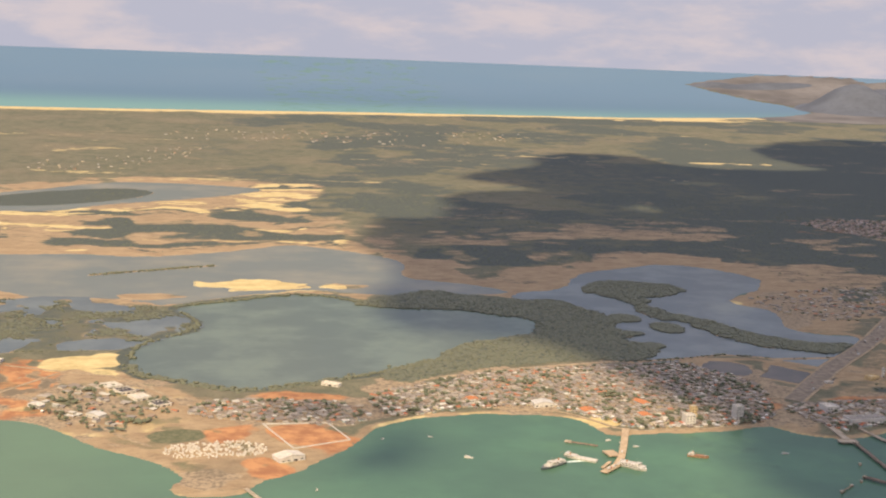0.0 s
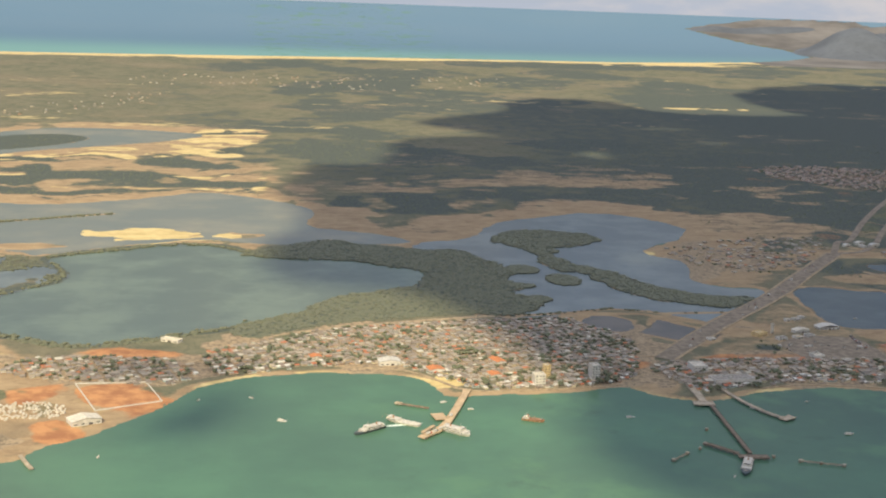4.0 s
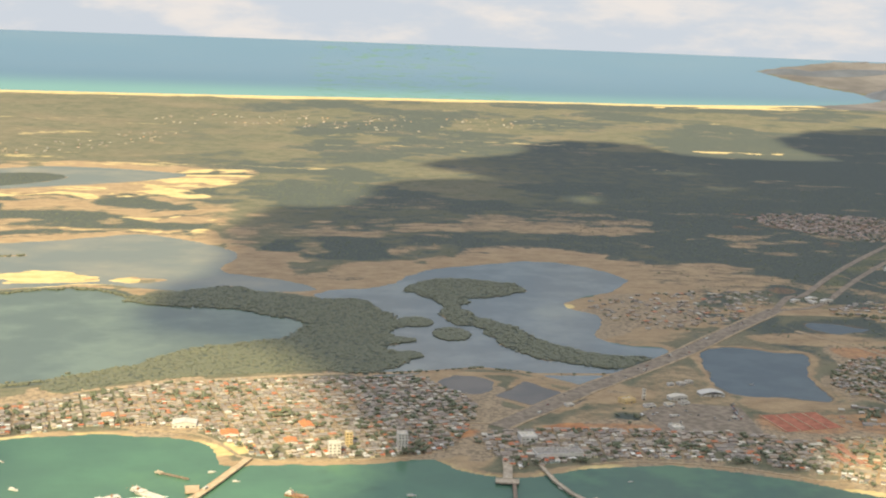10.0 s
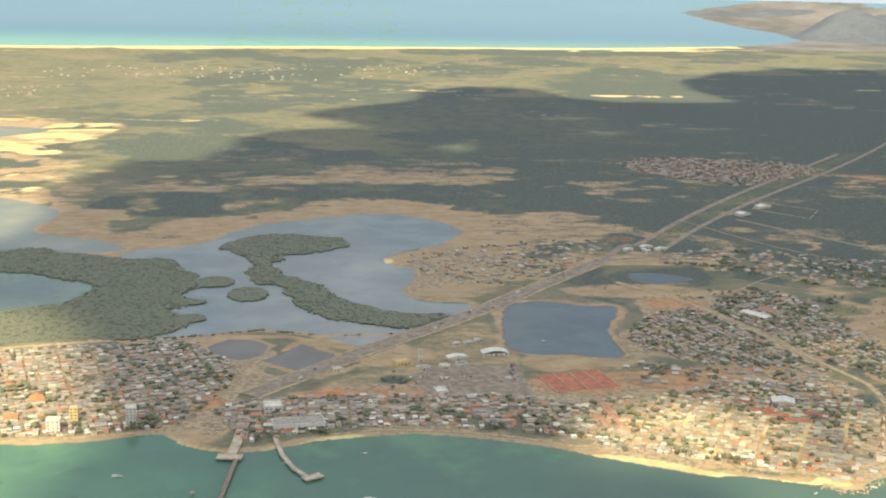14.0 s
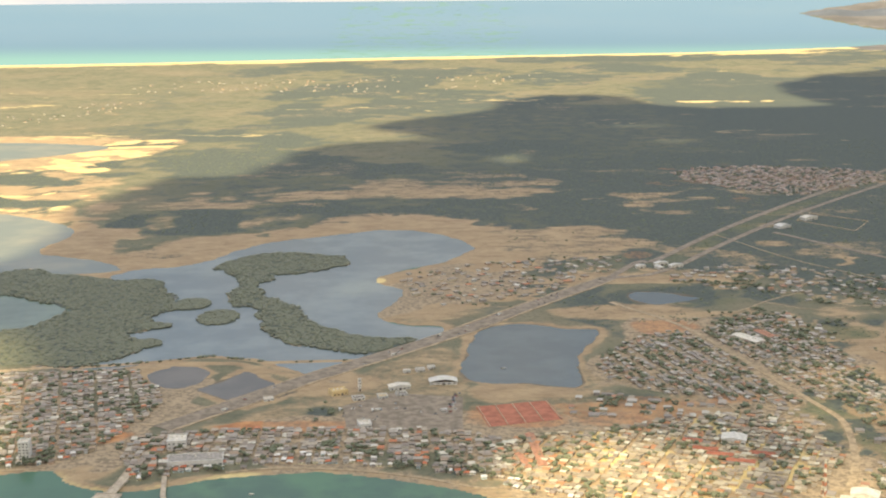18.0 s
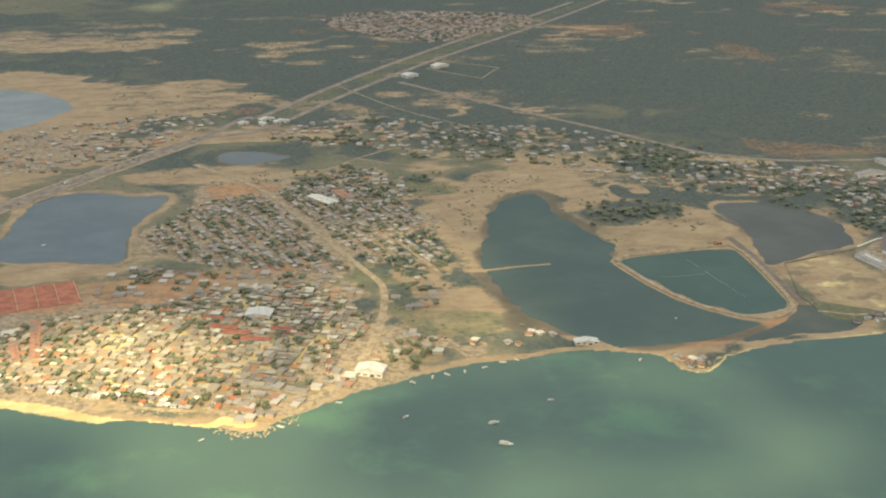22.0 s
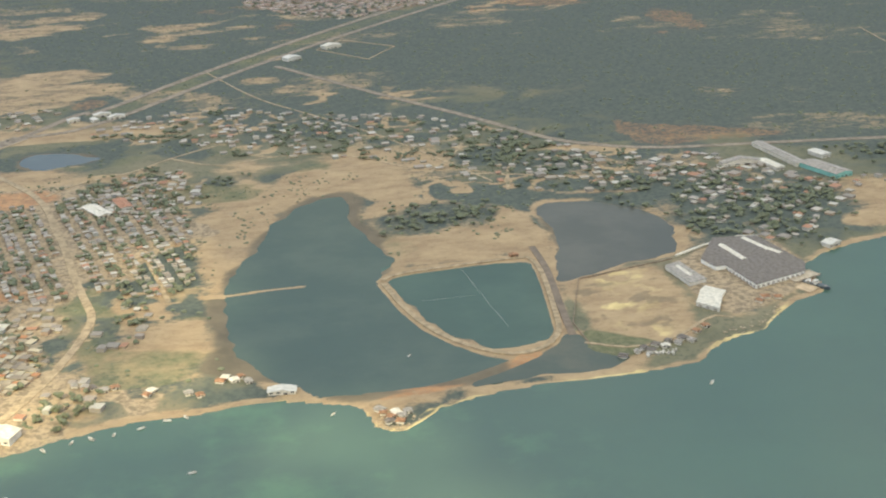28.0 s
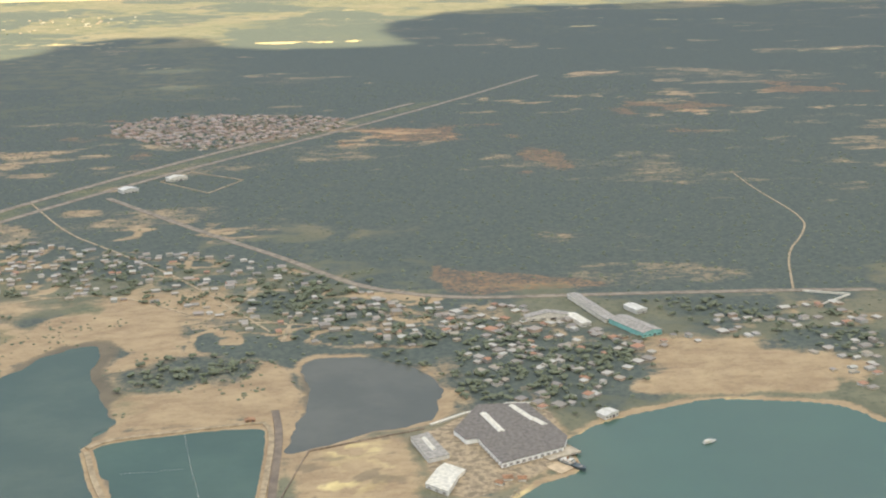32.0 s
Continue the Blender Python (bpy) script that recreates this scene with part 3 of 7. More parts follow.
def make_ground():
    m, t, b, where = surface("ground_cover", 0.95, spec=0.1)
    at = t.nodes.new("ShaderNodeAttribute")
    at.attribute_name = "cover_a"
    sa = t.nodes.new("ShaderNodeSeparateColor")
    t.links.new(at.outputs["Color"], sa.inputs[0])
    at2 = t.nodes.new("ShaderNodeAttribute")
    at2.attribute_name = "cover_b"
    sb = t.nodes.new("ShaderNodeSeparateColor")
    t.links.new(at2.outputs["Color"], sb.inputs[0])
    big, mid, fine = grain(t, where, 0.006, 5), grain(t, where, 0.05, 6, 0.65), grain(t, where, 0.45, 5, 0.7)
    scrub = mix(t, (0.126, 0.128, 0.090), (0.210, 0.194, 0.132), fade(t, mid, 0.32, 0.7))
    scrub = mix(t, scrub, (0.27, 0.215, 0.15), fade(t, big, 0.45, 0.72, 0, 0.5))
    scrub = mix(t, scrub, (0.088, 0.096, 0.070), fade(t, fine, 0.5, 0.66, 0, 0.7))
    thick = mix(t, (0.076, 0.090, 0.084), (0.114, 0.126, 0.106), fade(t, fine, 0.35, 0.65))
    c = mix(t, scrub, thick, fade(t, maths(t, "ADD", sb.outputs[1], maths(t, "MULTIPLY", maths(t, "SUBTRACT", mid, 0.5), 1.4)), 0.35, 0.7))
    streak = grain(t, where, 0.09, 8, 0.78, (0.6, 1, 1))
    tan = mix(t, (0.27, 0.190, 0.122), (0.43, 0.318, 0.196), fade(t, streak, 0.3, 0.7))
    tan = mix(t, tan, (0.20, 0.155, 0.10), fade(t, fine, 0.52, 0.75, 0, 0.6))
    ragged = maths(t, "SUBTRACT", maths(t, "ADD", streak, maths(t, "MULTIPLY", fine, 0.7)), 0.85)
    ragged = maths(t, "MULTIPLY", maths(t, "MULTIPLY", ragged, 1.5), fade(t, sa.outputs[1], 0.0, 0.4))
    c = mix(t, c, tan, fade(t, maths(t, "ADD", sa.outputs[1], ragged), 0.16, 0.74))
    urban = mix(t, (0.20, 0.16, 0.115), (0.42, 0.32, 0.215), fade(t, fine, 0.35, 0.65))
    c = mix(t, c, urban, fade(t, maths(t, "ADD", sb.outputs[0], maths(t, "MULTIPLY", maths(t, "SUBTRACT", mid, 0.5), 0.8)), 0.4, 0.6))
    red = mix(t, (0.33, 0.145, 0.075), (0.54, 0.27, 0.125), fade(t, grain(t, where, 0.12, 5), 0.35, 0.65))
    c = mix(t, c, red, fade(t, maths(t, "ADD", sa.outputs[2], maths(t, "MULTIPLY", maths(t, "SUBTRACT", fine, 0.5), 0.7)), 0.3, 0.75, 0, 0.9))
    pale = mix(t, (0.44, 0.33, 0.155), (0.68, 0.545, 0.28), fade(t, streak, 0.3, 0.65))
    c = mix(t, c, pale, fade(t, maths(t, "ADD", sa.outputs[0], maths(t, "MULTIPLY", maths(t, "SUBTRACT", mid, 0.5), 0.9)), 0.35, 0.65))
    at3 = t.nodes.new("ShaderNodeAttribute")
    at3.attribute_name = "cover_c"
    sc = t.nodes.new("ShaderNodeSeparateColor")
    t.links.new(at3.outputs["Color"], sc.inputs[0])
    grass = mix(t, (0.115, 0.122, 0.074), (0.185, 0.178, 0.110), fade(t, fine, 0.35, 0.65))
    c = mix(t, c, grass, fade(t, maths(t, "ADD", sc.outputs[1], maths(t, "MULTIPLY", maths(t, "SUBTRACT", mid, 0.5), 0.9)), 0.3, 0.7))
    mud = mix(t, (0.125, 0.108, 0.083), (0.185, 0.152, 0.110), fade(t, mid, 0.35, 0.65))
    c = mix(t, c, mud, fade(t, maths(t, "ADD", sc.outputs[0], maths(t, "MULTIPLY", maths(t, "SUBTRACT", mid, 0.5), 0.5)), 0.15, 0.8))
    t.links.new(c, b.inputs["Base Color"])
    bumped(t, b, fine, 0.5, 0.6)
    return m


def make_water(name, deep, shallow, scale=0.012, rough=0.12, bias=(0.4, 0.66), shine=0.16):
    m = bpy.data.materials.new(name)
    m.use_nodes = True
    t = m.node_tree
    nodes_of(t)
    where = t.nodes.new("ShaderNodeNewGeometry").outputs["Position"]
    patch = grain(t, where, scale, 6, 0.6)
    c = mix(t, deep, shallow, fade(t, patch, *bias))
    c = mix(t, c, tuple(0.8 * v for v in deep), fade(t, grain(t, where, scale * 5, 4), 0.5, 0.75, 0, 0.18))
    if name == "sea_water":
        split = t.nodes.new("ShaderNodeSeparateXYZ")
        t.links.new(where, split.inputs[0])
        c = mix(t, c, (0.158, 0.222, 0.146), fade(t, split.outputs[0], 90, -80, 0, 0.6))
        # eastern sea: deeper water, its colour also darkened for the cloud shade
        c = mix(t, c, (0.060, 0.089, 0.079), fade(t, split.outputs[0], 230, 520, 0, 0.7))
        # far sea: turquoise shallows, then blue with distance haze painted into it
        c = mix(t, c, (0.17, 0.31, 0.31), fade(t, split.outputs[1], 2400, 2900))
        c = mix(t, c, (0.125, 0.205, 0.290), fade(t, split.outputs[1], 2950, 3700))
        # paler green and darker patches in the water off the town
        green_patch = fade(t, grain(t, where, 0.017, 6, 0.62), 0.50, 0.66)
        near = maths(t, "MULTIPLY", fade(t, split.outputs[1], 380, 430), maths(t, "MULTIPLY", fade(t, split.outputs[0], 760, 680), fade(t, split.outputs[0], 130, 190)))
        c = mix(t, c, (0.112, 0.222, 0.122), maths(t, "MULTIPLY", maths(t, "MULTIPLY", green_patch, near), 0.48))
        dark_patch = fade(t, grain(t, where, 0.045, 5, 0.6), 0.60, 0.70, 0, 0.35)
        c = mix(t, c, (0.055, 0.098, 0.078), maths(t, "MULTIPLY", dark_patch, near))
    wave = add(t, "ShaderNodeBump", Strength=0.25, Distance=0.15)
    t.links.new(grain(t, where, 0.8, 4, 0.7), wave.inputs["Height"])
    body = t.nodes.new("ShaderNodeBsdfDiffuse")
    gloss = add(t, "ShaderNodeBsdfGlossy", Roughness=rough)
    t.links.new(c, body.inputs["Color"])
    t.links.new(wave.outputs[0], gloss.inputs["Normal"])
    both = add(t, "ShaderNodeMixShader", Fac=shine)
    t.links.new(body.outputs[0], both.inputs[1])
    t.links.new(gloss.outputs[0], both.inputs[2])
    o = t.nodes.new("ShaderNodeOutputMaterial")
    t.links.new(both.outputs[0], o.inputs[0])
    return m


GROUND = make_ground()
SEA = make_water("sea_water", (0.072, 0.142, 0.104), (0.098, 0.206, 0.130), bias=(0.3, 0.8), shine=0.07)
LAGOON = make_water("lagoon_water", (0.099, 0.131, 0.110), (0.140, 0.182, 0.144), 0.02, shine=0.15)
FLAT = make_water("salt_flat_water", (0.155, 0.175, 0.155), (0.27, 0.25, 0.185), 0.012, 0.2, (0.4, 0.8), shine=0.15)
SLATE = make_water("slate_pond_water", (0.052, 0.074, 0.080), (0.070, 0.094, 0.098), 0.03, shine=0.14)
# greyer lagoon water, with reflected sky put into its base colours
SKY_GREY_LAGOON = make_water("sky_grey_lagoon_water", (0.092, 0.114, 0.110), (0.142, 0.168, 0.156), 0.02, shine=0.2)
POND = make_water("pond_water", (0.055, 0.085, 0.072), (0.073, 0.102, 0.083), 0.03, shine=0.06)
MARSH = make_water("marsh_water", (0.066, 0.083, 0.068), (0.104, 0.104, 0.080), 0.06, 0.3, (0.45, 0.7), shine=0.06)
MUDDY = make_water("muddy_pond_water", (0.080, 0.085, 0.075), (0.102, 0.103, 0.089), 0.03, 0.2, shine=0.06)
SALT = make_water("salt_pan_water", (0.110, 0.104, 0.096), (0.150, 0.134, 0.116), 0.03, 0.2, shine=0.1)
BASIN = make_water("basin_water", (0.048, 0.086, 0.071), (0.060, 0.102, 0.081), 0.03, shine=0.06)
ASPHALT = plain("worn_asphalt", (0.235, 0.19, 0.145), 0.9, vary=0.3, scale=0.3)
CANAL_MUD = plain("canal_mud", (0.165, 0.122, 0.086), 0.6, vary=0.25, scale=0.25)
DIRT = plain("dirt_track", (0.34, 0.26, 0.17), 0.95, vary=0.3, scale=0.4)
CONCRETE = plain("pier_concrete", (0.42, 0.35, 0.27), 0.85, vary=0.25, scale=0.5)
WALLS = varied("house_walls", [(0.40, 0.35, 0.28), (0.36, 0.29, 0.21), (0.32, 0.28, 0.24), (0.40, 0.29, 0.21), (0.50, 0.46, 0.40), (0.34, 0.34, 0.31), (0.28, 0.24, 0.20), (0.46, 0.39, 0.28)])
ROOFS_CREAM = varied("cream_house_roofs", [(0.42, 0.36, 0.26), (0.34, 0.28, 0.20), (0.56, 0.52, 0.42), (0.26, 0.21, 0.15), (0.42, 0.20, 0.10), (0.38, 0.31, 0.22), (0.30, 0.25, 0.19), (0.47, 0.40, 0.29), (0.24, 0.20, 0.16), (0.33, 0.27, 0.20)])
ROOFS_ROSE = varied("rose_house_roofs", [(0.34, 0.24, 0.20), (0.26, 0.20, 0.17), (0.40, 0.29, 0.24), (0.30, 0.20, 0.16), (0.44, 0.36, 0.31)])
ROOFS_PALE = varied("pale_house_roofs", [(0.36, 0.32, 0.28), (0.26, 0.23, 0.20), (0.44, 0.40, 0.35), (0.32, 0.27, 0.23), (0.45, 0.42, 0.37), (0.36, 0.19, 0.12), (0.38, 0.34, 0.29), (0.29, 0.25, 0.22), (0.33, 0.28, 0.22), (0.24, 0.21, 0.19)])
ROOFS = varied("house_roofs", [(0.30, 0.26, 0.22), (0.24, 0.20, 0.17), (0.42, 0.36, 0.29), (0.27, 0.22, 0.18), (0.56, 0.52, 0.44), (0.36, 0.31, 0.26), (0.46, 0.18, 0.09), (0.28, 0.25, 0.22), (0.39, 0.33, 0.26), (0.34, 0.25, 0.18), (0.32, 0.28, 0.24), (0.25, 0.21, 0.18), (0.37, 0.33, 0.28), (0.30, 0.24, 0.19)])
LEAVES = varied("leaves", [(0.128, 0.144, 0.090), (0.146, 0.160, 0.098), (0.136, 0.150, 0.096), (0.118, 0.132, 0.086)], 0.7)
MANGROVE_LEAF = varied("mangrove_leaves", [(0.130, 0.140, 0.092), (0.116, 0.126, 0.084), (0.142, 0.146, 0.094)], 0.7)


# ---- building meshes ----
def mesh_object(name, verts, faces, mats, ids=None, parent=None):
    me = bpy.data.meshes.new(name)
    me.from_pydata([tuple(v) for v in verts], [], [tuple(f) for f in faces])
    for m in mats:
        me.materials.append(m)
    if ids is not None:
        me.polygons.foreach_set("material_index", np.asarray(ids, np.int32))
    me.update()
    ob = new(name, me)
    ob.parent = parent
    return ob


def grid_mesh(name, xs, ys, z, mats):
    nx, ny = len(xs), len(ys)
    gx, gy = np.meshgrid(xs, ys)
    co = np.stack([gx.ravel(), gy.ravel(), z], 1).astype(np.float32)
    i = np.arange((ny - 1) * nx).reshape(ny - 1, nx)[:, :-1].ravel()
    quads = np.stack([i, i + 1, i + nx + 1, i + nx], 1).astype(np.int32)
    me = bpy.data.meshes.new(name)
    me.vertices.add(len(co))
    me.vertices.foreach_set("co", co.ravel())
    me.loops.add(quads.size)
    me.loops.foreach_set("vertex_index", quads.ravel())
    me.polygons.add(len(quads))
    me.polygons.foreach_set("loop_start", np.arange(0, quads.size, 4, dtype=np.int32))
    me.update(calc_edges=True)
    me.polygons.foreach_set("use_smooth", np.ones(len(quads), bool))
    for m in mats:
        me.materials.append(m)
    return new(name, me), co


# ---- ground ----
gx = steps((-5200, -700, 20), (-700, -260, 60), (-260, 960, 700), (960, 1400, 70), (1400, 2200, 40), (2200, 5400, 18))
gy = steps((-4600, 200, 16), (200, 480, 28), (480, 1060, 340), (1060, 1700, 130), (1700, 3250, 120), (3250, 4500, 44), (4500, 4900, 8))
P_ALL = np.stack([a.ravel() for a in np.meshgrid(gx, gy)], 1)
d_sea, d_lag, d_all = survey(P_ALL)
ground, ground_co = grid_mesh("ground", gx, gy, height(d_all) + rise(P_ALL), [GROUND])
tagged(ground, "dry coastal plain of sand, scrub and bare red earth", "ground", kind="structure")
wob = rough_noise(P_ALL, 30, 4, 21)
wob_big = rough_noise(P_ALL, 140, 4, 33)
pale = np.maximum(blobs(P_ALL, PALE_SAND, wob_big * 0.8 + wob * 0.9), (1 - ramp(d_sea, *np.where(P_ALL[:, 0] > 480, ((0.4,), (1.6,)), ((1.6,), (4.2,))))) * (d_sea > -3) * (0.40 + 0.3 * wob))
for line, half in ((BEACH_BRIGHT, 1.0), (BEACH_EAST, 0.2)):
    pale = np.maximum(pale, (0.9 if line is BEACH_BRIGHT else 0.3) * (1 - ramp(to_line(P_ALL, line, 20) + wob * 1.5, half * 0.6, half + 1.5)))
pale = np.maximum(pale, 0.95 * ramp(d_sea, -1, 12) * (1 - ramp(d_sea + wob_big * 25, 60, 125)) * (P_ALL[:, 1] > 2500) * (1 - ramp(P_ALL[:, 0], 1450, 1600)))
veins = rough_noise(P_ALL * (0.45, 1.0), 46, 5, 97)
north = P_ALL[:, 1] > 860
tan_reach = np.where(north, 46.0, np.where(P_ALL[:, 0] < 250, 0.8, 4.0)) * np.maximum(0.1, 1 + 1.1 * wob + 0.6 * wob_big)
tan = (1 - ramp(d_lag + np.where(north, veins * 26, 0), tan_reach * 0.35, tan_reach * np.where(north, 1.9, 1) + 4)) * (P_ALL[:, 0] > -400) * (1 - ramp(d_lag + wob * 14, 52, 84))
tan = np.maximum(tan, 0.9 * blobs(P_ALL, TAN_FLAT, wob, 0.8))
tan = np.maximum(tan, 0.8 * (1 - ramp(d_sea + wob * 2, *np.where(P_ALL[:, 0] > 560, ((1.0,), (4.0,)), ((2.5,), (7.0,))))) * (d_sea > -2) * (P_ALL[:, 1] < 700))
for poly, much in ((CANNERY_LOT, 0.95), (CANNERY_YARD, 0.7), (ISTHMUS, 0.95), (WEST_BANK, 0.9), (TERMINAL_GROUND, 0.5), (HEADLAND_GROUND, 0.95), (PALE_FIELD, 0.95), (SAND_FIELD, 0.95), (DUNE_PATH, 0.75), (EAST_BEACH, 0.95)):
    tan = np.maximum(tan, ramp(signed(P_ALL, rounded(poly, 1)) + wob * 4, -3, 5) * much)
# foot paths and bare yards that wind between the scattered houses
yards = 1 - ramp(abs(rough_noise(P_ALL, 24, 3, 103)), 0.05, 0.20)
yards = np.maximum(yards, ramp(rough_noise(P_ALL, 11, 2, 107), 0.35, 0.7))
tan = np.maximum(tan, 0.7 * ramp(signed(P_ALL, rounded(SUBURB_SHORE, 1)) + wob * 6, -4, 6) * ramp(rough_noise(P_ALL, 9, 3, 109), -0.5, 0.1))
for poly, much in ((SUBURB, 0.75), (SUBURB_LOW, 0.9), (EAST_TOWN, 0.5), (EAST_ROAD, 0.5), (EAST_SHORE, 0.4), (TOWN_GRID, 0.8), (VILLAGE, 0.9), (SUBURB_SHORE, 0.85), (RED_STREET, 0.8), (NORTH_BANK, 0.95)):
    tan = np.maximum(tan, much * yards * ramp(signed(P_ALL, rounded(poly, 1)) + wob * 6, -9, 4))
reticule = 1 - ramp(abs(rough_noise(P_ALL * (0.55, 1.0), 22, 4, 211)), 0.08, 0.4)
tan = np.maximum(tan, 0.75 * reticule * blobs(P_ALL, BARE_PLAIN, wob * 1.3, 0.8))
# streaks of bare earth over the plain
tan = np.maximum(tan, (0.24 * ramp(veins + 0.5 * wob_big, 0.20, 1.0) + 0.12 * ramp(wob, 0.2, 0.9)) * (P_ALL[:, 1] > 700) * (P_ALL[:, 1] < 3150))
spit = ramp(signed(P_ALL, rounded(HEADLAND_GROUND, 1)) + wob * 2, -1, 6)
pale = np.maximum(pale, spit * 0.42 * ramp(rough_noise(P_ALL * (0.7, 1), 14, 4, 141), -0.2, 0.7))
pale = np.maximum(pale, 0.72 * ramp(signed(P_ALL, rounded(HEAD_YELLOW, 1)) + wob * 5, -3, 6) * ramp(rough_noise(P_ALL * (0.6, 1), 8, 4, 139), -0.9, 0.3))
far_dune = (P_ALL[:, 1] > 2500) * (1 - ramp(P_ALL[:, 0], 1450, 1600))
tan = np.maximum(tan, 0.6 * far_dune * (1 - ramp(d_sea + wob_big * 40, 70, 125)))
mud_belt = ramp(P_ALL[:, 1], 880, 960) * (1 - ramp(P_ALL[:, 1], 1180, 1480)) * ramp(P_ALL[:, 0], 120, 260) * (1 - ramp(P_ALL[:, 0], 620, 800))
tan = np.maximum(tan, 0.64 * mud_belt * ramp(veins + 0.6 * wob, -0.1, 0.8))
bare = ramp(P_ALL[:, 0], 680, 800) * (P_ALL[:, 1] > 740) * (1 - ramp(P_ALL[:, 1], 1900, 2300))
tan = np.maximum(tan, 0.42 * bare * ramp(rough_noise(P_ALL * (0.5, 1.0), 30, 5, 191) + 0.5 * wob_big, 0.5, 1.1))
flats = ramp(signed(P_ALL, rounded(SAND_FLATS)) + wob_big * 22, -10, 16)
tan = np.maximum(tan, flats * 0.7)
warp = P_ALL + np.stack([rough_noise(P_ALL, 60, 3, 151), rough_noise(P_ALL, 60, 3, 157)], 1) * 22
flat_grain = rough_noise(warp * (0.26, 1.0), 30, 5, 91)
pale = np.maximum(pale, flats * ramp(flat_grain + 0.25 * rough_noise(warp * (0.4, 1.0), 9, 3, 93), -0.15, 0.6))
pale = np.maximum(pale, 0.43 * ramp(signed(P_ALL, rounded(CANNERY_LOT, 1)) + wob * 3, -1, 6) * ramp(rough_noise(P_ALL, 6, 4, 131), -0.5, 0.3))
# sandy ground of the sunlit quarter, part of the sunlight painted into it
bright = ramp(signed(P_ALL, rounded(TOWN_BRIGHT, 1)) + wob * 3, -2, 5)
tan = np.maximum(tan, 0.7 * bright)
pale = np.maximum(pale, bright * (0.30 + 0.35 * ramp(rough_noise(P_ALL, 16, 3, 161), -0.4, 0.5)))
dark = blobs(P_ALL, DARK_SCRUB, wob_big * 0.5 + wob, 0.5)
dark = np.maximum(dark, 0.75 * blobs(P_ALL, GROVES, wob, 0.6))
dark = np.maximum(dark, 0.85 * flats * ramp(rough_noise(warp * (0.3, 1.0), 52, 6, 111) + 0.35 * rough_noise(warp * (0.4, 1.0), 10, 3, 113), 0.05, 0.55))
dashes = ramp(rough_noise(warp * (0.16, 1.0), 26, 3, 181) + 0.5 * wob_big, 0.75, 1.15) * ramp(P_ALL[:, 1], 1300, 1600) * (1 - ramp(P_ALL[:, 1], 2700, 2900))
pale = np.maximum(pale, 0.46 * dashes)
tan *= 1 - dark
pale *= 1 - 0.9 * dark
field = ramp(signed(P_ALL, rounded(GREEN_FIELD, 1)) + wob, -1, 2)
tan, pale = tan * (1 - field), pale * (1 - field)
main_rim = 1 - ramp(-signed(P_ALL, LAGOONS["main_lagoon"]) + wob * 2, 4, 9)
tan *= 1 - main_rim
for line, half in DIKES[:1] + DIKES[2:]:
    tan = np.maximum(tan, 1 - ramp(to_line(P_ALL, line, 30), half, half + 2))
red = blobs(P_ALL, RED_SOIL, wob * 1.5, 0.7) * np.where((P_ALL[:, 0] > 800) & (P_ALL[:, 1] < 860), 0.3, np.where(P_ALL[:, 1] > 800, 0.45, np.where(P_ALL[:, 0] > 350, 0.55, 1.0)))
red *= 1 - 0.7 * ramp(rough_noise(P_ALL * (1.0, 0.6), 12, 2, 121), 0.2, 0.5) * (P_ALL[:, 0] < -70)
red = np.maximum(red, 0.55 * (1 - ramp(to_line(P_ALL, DIKE_RED, 30), 2.0, 4.0)))
speckle = ramp(rough_noise(P_ALL * (1.0, 0.6), 9, 3, 125), 0.25, 0.6)
for poly, much, rag in ((RED_FIELD, 0.5, 5), (ROAD_RED, 0.45, 5), (HEAD_FIELD, 0.95, 1), (HEAD_ORANGE, 0.6, 2), (HEAD_TIP_RED, 0.9, 2)):
    red = np.maximum(red, much * ramp(signed(P_ALL, rounded(poly, 1)) + wob * rag, -0.6 * rag, rag))
red_hill = ramp(signed(P_ALL, rounded(HEAD_RED, 1)) + wob * 3, -2, 4)
red = np.maximum(red * (1 - red_hill), 0.85 * red_hill * (1 - speckle))
spit_tip = ramp(signed(P_ALL, rounded(HEAD_TIP, 1)) + wob * 2, -2, 3)
pale, red = pale * (1 - 0.8 * spit_tip), red * (1 - 0.8 * spit_tip * (P_ALL[:, 0] < 24))
town = blobs(P_ALL, TOWN_DIRT, wob) * (1 - 0.8 * bright)
town = np.maximum(town, 0.75 * ramp(signed(P_ALL, rounded(CANNERY_YARD, 1)) + wob * 2, -1, 3))
mud = ramp(signed(P_ALL, rounded(WET_MUD, 1)) + wob * 3, -3, 4)
mud = np.maximum(mud, np.maximum(0.6 * red_hill * speckle, 0.42 * spit_tip * ramp(wob, -0.4, 0.5)))
mud = np.maximum(mud, 0.5 * ramp(signed(P_ALL, rounded(CANNERY_LOT, 1)), -1, 4) * ramp(rough_noise(P_ALL * (0.7, 1.0), 6, 4, 133), 0.2, 0.7))
for key, wide in (("great_pond", 7.5), ("highway_pond", 3.0), ("east_pond", 2.0), ("small_pond", 3.0), ("salt_pan", 1.5)):
    edge = -signed(P_ALL, LAGOONS[key], 30)
    mud = np.maximum(mud, 0.75 * (1 - ramp(edge + wob * 2.5 * wide / 4, 0.3 * wide, wide)) * (edge > -12))
mud *= ramp(to_line(P_ALL, DIKE_BASIN, 20), 1.5, 3.5) * ramp(to_line(P_ALL, DIKE_SPUR, 20), 0.8, 2.6)
grass = 0.9 * ramp(signed(P_ALL, rounded(GREEN_LOT, 1)) + wob * 2, -2, 3)
grass = np.maximum(grass, field)
